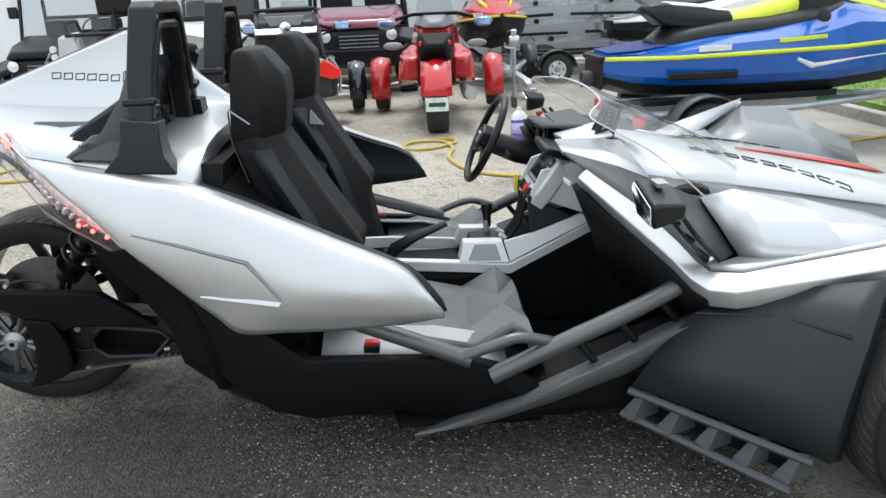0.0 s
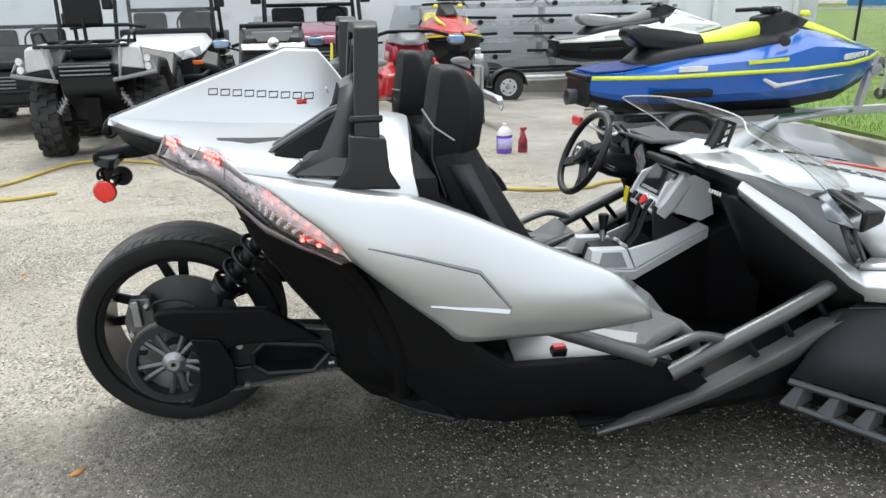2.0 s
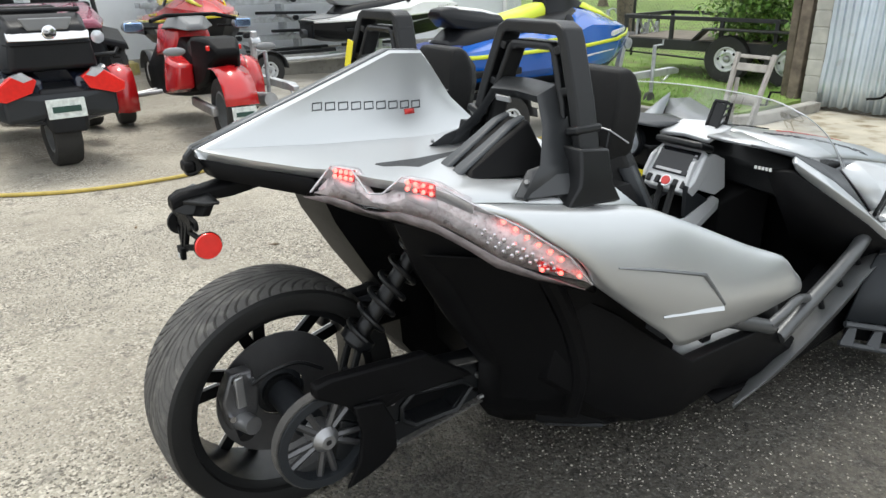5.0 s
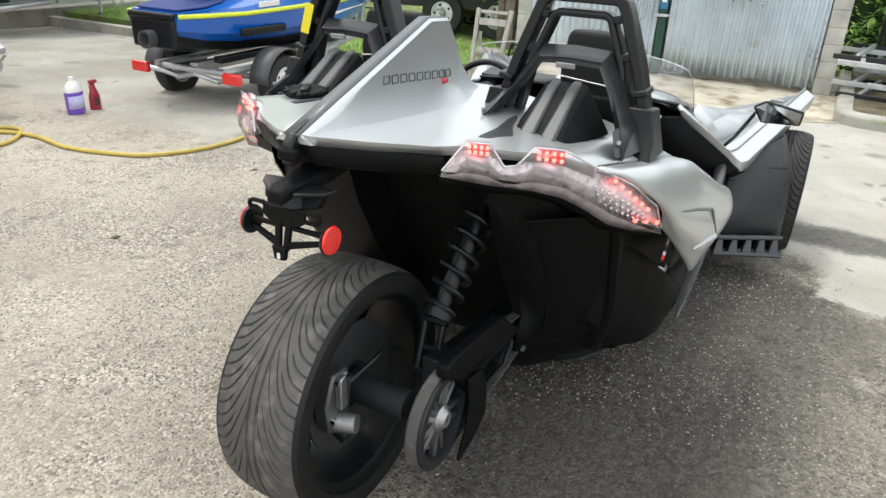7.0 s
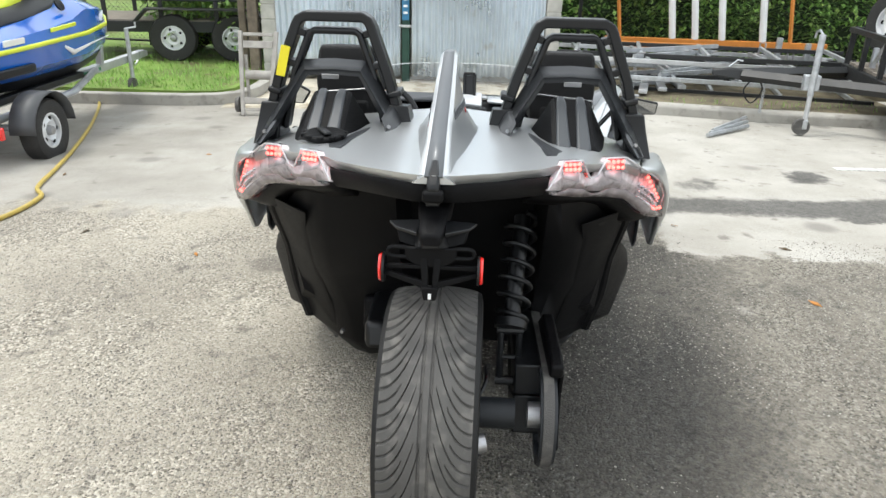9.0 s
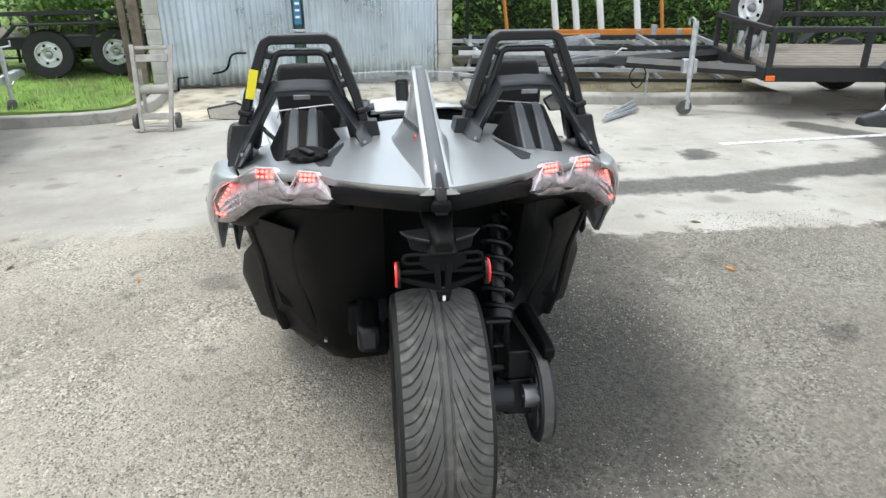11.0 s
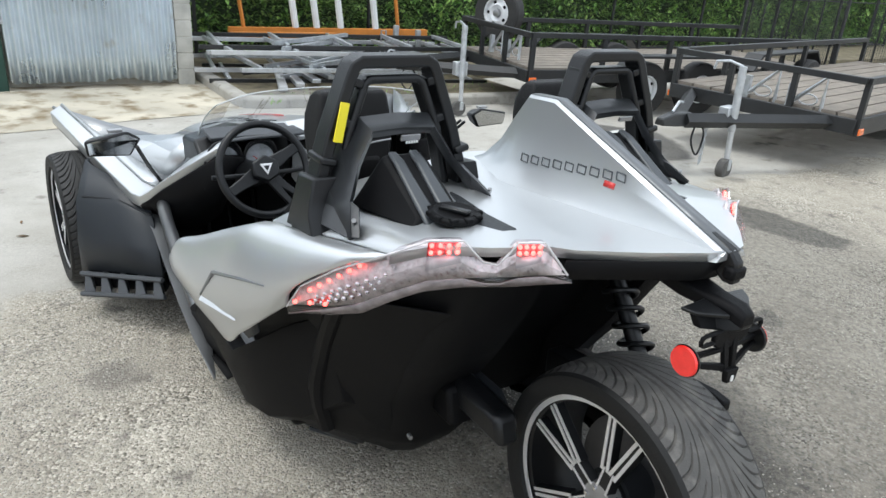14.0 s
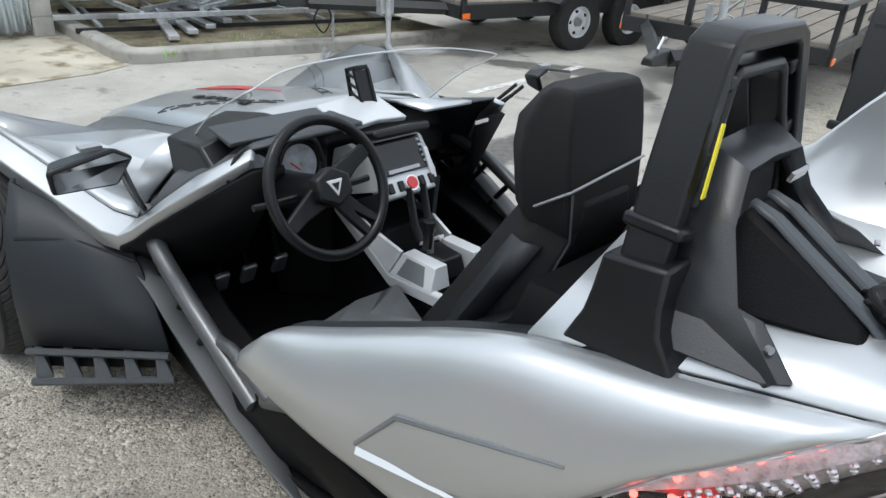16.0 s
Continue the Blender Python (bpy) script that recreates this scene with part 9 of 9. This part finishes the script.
# hand truck
r = thing("hand_truck", "weathered grey wooden hand truck standing upright", "hand truck", pose(6.13, 2.46, gz(6.13, 2.46), 0, 18, 0) @ Matrix.Diagonal((0.9, 0.95, 0.86, 1)))
OLDW = pbr("grey_old_wood", (0.36, 0.34, 0.31), 0.85, 0, 0.2, 9, 0.08, 60)
for s in (-1, 1):
    part("side_rail", box(B(), (0.0, s * 0.19, 0.55), (0.05, 0.045, 1.10), (s * -3, 0, 0)), OLDW, r, "", 0.006)
    part("inner_rail", box(B(), (0.10, s * 0.15, 0.50), (0.045, 0.035, 0.62), (s * -3, -8, 0)), OLDW, r, "", 0.006)
    part("side_wheel", lathe(B(), [(0.01, -0.02), (0.10, -0.02), (0.10, 0.02), (0.01, 0.02)], (0.05, s * 0.235, 0.15), (0, 1, 0), 20), RUBBER, r, "small black wheel")
for z, h in ((1.06, 0.04), (0.93, 0.09), (0.20, 0.08), (0.08, 0.03)):
    part("cross_slat", box(B(), (0.0, 0, z), (0.03, 0.36, h)), OLDW, r, "", 0.005)
part("cylinder_roll", tube(B(), [(0.08, -0.16, 0.55), (0.08, 0.16, 0.55)], 0.06, 14), OLDW, r)
part("crank", tube(B(), [(0.06, -0.19, 0.52), (0.06, -0.26, 0.52), (0.06, -0.27, 0.68), (0.06, -0.38, 0.69)], 0.014, 6), BLACK, r)

# hose: along the row, a loop of coils, then off to the kerb
HOSE = pbr("yellow_hose", (0.48, 0.36, 0.08), 0.5, 0, 0.12, 20, 0.02)
hz_ = lambda x, y: (x, y, gz(x, y) + 0.017)
hp = [hz_(*p) for p in ((-2.9, 3.6), (-2.25, 4.35), (-1.88, 5.25), (-1.2, 5.1), (-0.72, 4.6), (0.05, 4.15), (0.85, 4.07), (1.25, 4.25), (1.42, 4.5), (1.75, 4.62), (1.85, 4.4), (1.6, 4.15), (1.36, 4.2), (1.4, 4.5), (1.7, 4.5), (1.80, 4.15), (1.74, 3.7), (1.82, 3.3), (1.95, 3.05), (2.3, 2.90), (2.75, 2.93), (3.0, 3.1), (3.6, 3.3), (4.3, 3.55), (5.3, 3.95), (6.3, 4.4), (6.7, 4.6))]
tagged(part("hose", tube(B(), arc(hp, 8), 0.016, 8), HOSE), "long yellow garden hose lying in loops on the ground", "hose")
tagged(part("hose", tube(B(), arc([hz_(*p) for p in ((-1.67, 3.86), (-2.0, 3.7), (-2.6, 3.75), (-3.2, 4.2))], 6), 0.016, 8), HOSE), "end of the yellow hose lying on the ground", "hose")

# bottles
PURPLE = pbr("purple_liquid", (0.17, 0.07, 0.5), 0.25, 0, 0.08, 5, 0, coat=0.5)
r = thing("cleaner_jug", "clear jug of purple cleaner with a white cap", "bottle", g_(2.53, 4.66, 15))
part("jug_body", ring_faces(B(), [[(w * math.cos(a), w * 0.7 * math.sin(a), z) for a in [2 * math.pi * k / 16 for k in range(16)]] for w, z in ((0.085, 0.0), (0.09, 0.02), (0.09, 0.19))]), PURPLE, r)
part("jug_shoulder", ring_faces(B(), [[(w * math.cos(a), w * 0.7 * math.sin(a), z) for a in [2 * math.pi * k / 16 for k in range(16)]] for w, z in ((0.088, 0.19), (0.086, 0.22), (0.06, 0.26), (0.025, 0.285))]), WHITE, r)
part("jug_label", sheet(B(), [[(0.0905 * math.cos(a), 0.064 * math.sin(a), z) for z in (0.05, 0.16)] for a in [math.pi * (1.05 + 0.1 * k) for k in range(10)]]), pbr("lilac_label", (0.5, 0.48, 0.75), 0.5, 0, 0.25, 60, 0), r, "pale lilac label", solid=0.002)
part("cap", lathe(B(), [(0.003, 0.285), (0.024, 0.285), (0.024, 0.315), (0.003, 0.318)], (0, 0, 0), (0, 0, 1), 16), WHITE, r)
r = thing("spray_bottle", "red spray bottle with a trigger head", "bottle", g_(2.74, 4.68, -10))
DKRED = pbr("dark_red_plastic", (0.3, 0.012, 0.03), 0.3, 0, 0.1, 6, 0, coat=0.4)
part("bottle_body", ring_faces(B(), [[(w * math.cos(a), w * 0.65 * math.sin(a), z) for a in [2 * math.pi * k / 14 for k in range(14)]] for w, z in ((0.05, 0.0), (0.052, 0.02), (0.05, 0.12), (0.03, 0.18), (0.018, 0.21), (0.018, 0.235))]), DKRED, r)
part("spray_head", ring_faces(B(), [[(x, -0.014, z0), (x, 0.014, z0), (x, 0.014, z1), (x, -0.014, z1)] for x, z0, z1 in ((-0.035, 0.235, 0.262), (0.02, 0.232, 0.268), (0.04, 0.245, 0.262))]), DKRED, r, "", 0.005)
part("trigger", tube(B(), [(-0.015, 0, 0.235), (-0.032, 0, 0.205), (-0.03, 0, 0.185)], 0.006, 6), DKRED, r)
part("label", box(B(), (0, -0.034, 0.075), (0.05, 0.003, 0.07)), pbr("dark_label", (0.08, 0.02, 0.03), 0.5, 0, 0.5, 60, 0), r)
tagged(part("strap", tube(B(), arc([(-1.05, 9.1, gz(-1, 9) + 0.02), (-0.85, 9.0, gz(-1, 9) + 0.03), (-0.65, 9.1, gz(-1, 9) + 0.02), (-0.8, 9.25, gz(-1, 9) + 0.02), (-1.0, 9.15, gz(-1, 9) + 0.03)], 4), 0.02, 6), pbr("orange_strap", (0.7, 0.1, 0.01), 0.6)), "bright orange strap lying on the ground", "strap")

# leaves lying about
rd = random.Random(31)
LEAFD = [pbr("dry_leaf", (0.18, 0.1, 0.04), 0.8), pbr("brown_leaf", (0.1, 0.07, 0.04), 0.85), pbr("orange_leaf", (0.45, 0.2, 0.05), 0.8)]
for k in range(26):
    x, y = rd.uniform(-2.2, 4.5), rd.uniform(-2.5, 3.2)
    if abs(y) < 0.9 and -0.3 < x < 3.2:
        continue
    a = rd.uniform(0, 6.28)
    s = rd.uniform(0.012, 0.024)
    bm = B()
    dx, dy = math.cos(a), math.sin(a)
    z = gz(x, y)
    sheet(bm, [[(x - dx * s * 1.6, y - dy * s * 1.6, z + 0.004), (x - dx * s * 1.6, y - dy * s * 1.6, z + 0.006)], [(x - dy * s * 0.6, y + dx * s * 0.6, z + 0.006), (x + dy * s * 0.6, y - dx * s * 0.6, z + 0.012)], [(x + dx * s * 1.6, y + dy * s * 1.6, z + 0.008), (x + dx * s * 1.6, y + dy * s * 1.6, z + 0.010)]])
    tagged(part("fallen_leaf", bm, LEAFD[k % 3 if k % 7 else 2], None, "", solid=0.001), "small dry fallen leaf on the asphalt", "leaf", "fallen leaves")

# black chain-link fences
def link_fence(name, p0, p1, h, gap, label, z0=-0.12):
    r = thing(name, label, "fence")
    p0, p1 = Vector(p0), Vector(p1)
    ln = (p1 - p0).length
    d = (p1 - p0).normalized()
    n = max(1, round(ln / gap))
    for k in range(n + 1):
        p = p0 + d * (ln * k / n)
        part("post", tube(B(), [(p.x, p.y, z0), (p.x, p.y, h)], 0.03, 8), FENCE_M, r)
    for z in (h - 0.02, z0 + 0.1):
        part("rail", tube(B(), [(p0.x, p0.y, z), (p1.x, p1.y, z)], 0.02, 6), FENCE_M, r)
    verts, edges_ = [], []
    bm = B()
    stp = 0.085
    m = int(ln / stp)
    hh = h - z0 - 0.15
    for k in range(-int(hh / stp), m + 1):
        for sg in (1, -1):
            a0 = k * stp if sg > 0 else k * stp + hh
            q0, q1 = a0, a0 + sg * hh
            lo, hi = 0.0, 1.0
            f0 = max(0, min(1, (0 - q0) / (q1 - q0))), max(0, min(1, (ln - q0) / (q1 - q0)))
            lo, hi = min(f0), max(f0)
            if hi - lo < 0.02:
                continue
            A_, B_ = p0 + d * (q0 + (q1 - q0) * lo), p0 + d * (q0 + (q1 - q0) * hi)
            za, zb = z0 + 0.1 + hh * lo, z0 + 0.1 + hh * hi
            tube(bm, [(A_.x, A_.y, za), (B_.x, B_.y, zb)], 0.0022, 3)
    tagged(part("wire_mesh", bm, FENCE_M, r), kind="stuff")
    return r


link_fence("chain_link_fence", (12.4, 22, 0), (10.9, 3.6, 0), 1.75, 2.4, "black chain-link fence along the grass field")
link_fence("chain_link_fence", (10.35, -1.6, 0), (10.4, -22, 0), 1.15, 2.9, "low black chain-link fence before the hedge")

# trees on the field
def tree(at, h, rad, label, seed, crown=True, clumps=60):
    r = thing("tree", label, "tree", at)
    rd = random.Random(seed)
    pts = [(0.06 * math.sin(k * 1.3 + seed), 0.06 * math.cos(k * 1.7 + seed), h * k / 6) for k in range(7)]
    part("trunk", tube(B(), arc(pts, 3), [rad * (1.35 if i == 0 else 1 - 0.45 * i / 18) for i in range(19)], 12), BARK, r, "rough brown trunk")
    spots = []
    for k in range(9):
        a = 2 * math.pi * k / 9 + rd.uniform(-0.3, 0.3)
        z = h * rd.uniform(0.55, 0.95)
        e = Vector((math.cos(a) * rd.uniform(1.4, 2.6), math.sin(a) * rd.uniform(1.4, 2.6), z + rd.uniform(0.2, 1.2)))
        part("limb", tube(B(), arc([(0, 0, z * 0.85), tuple(e * 0.5 + Vector((0, 0, z * 0.45))), tuple(e)], 3), [rad * 0.4 * (1 - 0.12 * i) for i in range(7)], 6), BARK, r)
        for _ in range(clumps // 9):
            spots.append((tuple(e + Vector((rd.uniform(-0.9, 0.9), rd.uniform(-0.9, 0.9), rd.uniform(-0.5, 0.7)))), (0.5, 0.5, 0.4), 60))
    c = leaf_cloud("crown", spots, 0.10, LEAVES, "", "", seed + 3, "", r)
    return r


tree(pose(15.8, 12.3, -0.1), 4.6, 0.26, "tall tree with a thick brown trunk on the grass", 3)
tree(pose(13.5, 15.0, -0.1), 4.4, 0.16, "slender tree beside the fence", 8)
tree(pose(30, 16.5, -0.1), 5.0, 0.22, "tree across the field", 12)
tree(pose(27, 23.5, -0.1), 5.0, 0.22, "tree across the field", 15)
tree(pose(40, 10, -0.1), 5.0, 0.25, "tree across the field", 18)

# street beyond the field with a long white building
struct("road", box(B(), (62, 20, -0.085), (9, 160, 0.03)), pbr("street_asphalt", (0.2, 0.2, 0.2), 0.9), "pale street beyond the field", "road")
r = thing("long_building", "long white building with a blue base band", "building", pose(72, 30, 0))
part("wall", box(B(), (3, 0, 3.0), (6, 110, 6.4)), WHITE, r, "white wall")
part("base_band", box(B(), (-0.03, 0, 0.75), (0.1, 110, 1.5)), pbr("blue_band", (0.05, 0.2, 0.42), 0.6), r, "blue base band")
part("roof", box(B(), (3, 0, 6.3), (6.6, 111, 0.3)), GREYPL, r, "flat grey roof edge")
for k in range(16):
    w_ = part("window", box(B(), (-0.02, -50 + 6.5 * k, 3.2), (0.08, 2.2, 1.3)), GREYPL, r)
    part("pane", box(B(), (-0.07, -50 + 6.5 * k, 3.2), (0.02, 2.0, 1.1)), pbr("far_glass", (0.08, 0.1, 0.12), 0.1) if k == 0 else bpy.data.materials["far_glass"], w_)


def car(at, label, paint):
    r = thing("car", label, "car", at)
    part("body", ring_faces(B(), [[(x, -0.88, 0.35), (x, 0.88, 0.35), (x, 0.85, z), (x, -0.85, z)] for x, z in ((-2.3, 0.8), (-2.2, 1.0), (1.0, 1.0), (2.2, 0.9), (2.3, 0.7))]), paint, r, "", 0.05)
    part("cabin", ring_faces(B(), [[(x, -w, z0), (x, w, z0), (x, w * 0.9, z1), (x, -w * 0.9, z1)] for x, w, z0, z1 in ((-2.1, 0.8, 0.98, 1.1), (-1.9, 0.8, 0.98, 1.6), (0.5, 0.8, 0.98, 1.62), (1.2, 0.8, 0.98, 1.02))]), HULLBLK, r, "dark glazed cabin", 0.05)
    part("roof", box(B(), (-0.7, 0, 1.65), (2.3, 1.4, 0.06)), paint, r, "", 0.02)
    for x in (-1.4, 1.4):
        for s in (-1, 1):
            wheel(r, (x, s * 0.82, 0.34), 0.34, 0.2, GREYPL, 0.6, side=s, seg=20)
    return r


car(pose(60.5, 45, -0.07, 0, 0, 90), "dark parked sport utility car across the field", pbr("dark_car", (0.03, 0.035, 0.05), 0.2, 0.3, coat=0.8))
car(pose(60.5, 58, -0.07, 0, 0, 90), "white parked van across the field", WHITE)
r = thing("stop_sign", "red octagonal stop sign on a post", "sign", pose(55, 38, -0.1))
part("post", tube(B(), [(0, 0, 0), (0, 0, 2.2)], 0.04, 8), GALV, r)
part("plate", lathe(B(), [(0.01, 0), (0.4, 0), (0.4, 0.03), (0.01, 0.03)], (-0.05, 0, 2.4), (1, 0, 0), 8), RED_MARK, r)
# far treeline round the yard
rd = random.Random(41)
sp = []
for k in range(70):
    y = -30 + 180 * k / 69
    for j in range(3):
        sp.append(((85 + rd.uniform(-3, 3), y + rd.uniform(-1.5, 1.5), 5 + 3 * j + rd.uniform(-1, 1)), (2.4, 2.4, 2.0), 50))
leaf_cloud("far_trees", sp, 0.55, LEAVES, "far line of trees behind the building", "trees", 44, "stuff")

# blades of grass along the kerbs, thin and uneven
rd = random.Random(61)
verts, faces = [], []
for _ in range(9000):
    x = 7.0 + abs(rd.gauss(0, 1.6))
    y = rd.uniform(3.2, 13.0)
    if rd.random() < 0.03:
        x, y = 6.92 + rd.uniform(0, 0.5), rd.uniform(-5.0, -1.5)
        x += 0.12 * (y + 1.5) * -0.3
    h, a, w = rd.uniform(0.03, 0.09), rd.uniform(0, 6.28), rd.uniform(0.004, 0.009)
    k = len(verts)
    dx, dy = math.cos(a), math.sin(a)
    verts += [(x - dx * w, y - dy * w, -0.10), (x + dx * w, y + dy * w, -0.10), (x + dy * h * 0.5, y - dx * h * 0.5, -0.10 + h)]
    faces.append((k, k + 1, k + 2))
me = bpy.data.meshes.new("grass_blades")
me.from_pydata(verts, [], faces)
me.materials.append(LEAVES[1])
tagged(new("grass_blades", me), "short uneven grass behind the kerb", "grass", "", "stuff")


# loose grit and exposed stone chips on the worn asphalt
def grit_field(count, seed):
    rg = random.Random(seed)
    vs, fs = [], []
    while len(vs) < count * 6:
        x, y = rg.uniform(-2.4, 2.5), rg.uniform(-3.0, 2.9)
        if noise.noise((x * 1.1, y * 1.1, 4.0)) + 0.35 < rg.random() * 0.6:
            continue
        # fewer chips in the darkened strip beside the roadster
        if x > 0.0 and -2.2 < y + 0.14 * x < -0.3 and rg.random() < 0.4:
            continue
        r, a, z = rg.uniform(0.002, 0.0052), rg.uniform(0, 6.28), gz(x, y)
        b = len(vs)
        for k in range(4):
            q = r * rg.uniform(0.7, 1.25)
            vs.append((x + q * math.cos(a + 1.571 * k), y + q * math.sin(a + 1.571 * k), z + r * 0.25))
        vs.append((x, y, z + r * rg.uniform(0.7, 1.1)))
        vs.append((x, y, z - r * 0.4))
        for k in range(4):
            fs.append((b + k, b + (k + 1) % 4, b + 4))
            fs.append((b + (k + 1) % 4, b + k, b + 5))
    me = bpy.data.meshes.new("grit")
    me.from_pydata(vs, [], fs)
    me.materials.append(GRIT)
    return tagged(new("grit", me), "loose grit and stone chips on the asphalt", "grit", "", "stuff")


GRIT = bpy.data.materials.new("grit_stone")
GRIT.use_nodes = True
gn, gl_ = GRIT.node_tree.nodes, GRIT.node_tree.links
gi, gr = gn.new("ShaderNodeNewGeometry"), gn.new("ShaderNodeValToRGB")
gr.color_ramp.elements[0].color = (0.06, 0.056, 0.05, 1)
gr.color_ramp.elements[1].color = (0.52, 0.49, 0.43, 1)
gm = gr.color_ramp.elements.new(0.55)
gm.color = (0.24, 0.22, 0.19, 1)
gl_.new(gi.outputs["Random Per Island"], gr.inputs[0])
gl_.new(gr.outputs[0], gn["Principled BSDF"].inputs["Base Color"])
gn["Principled BSDF"].inputs["Roughness"].default_value = 0.6
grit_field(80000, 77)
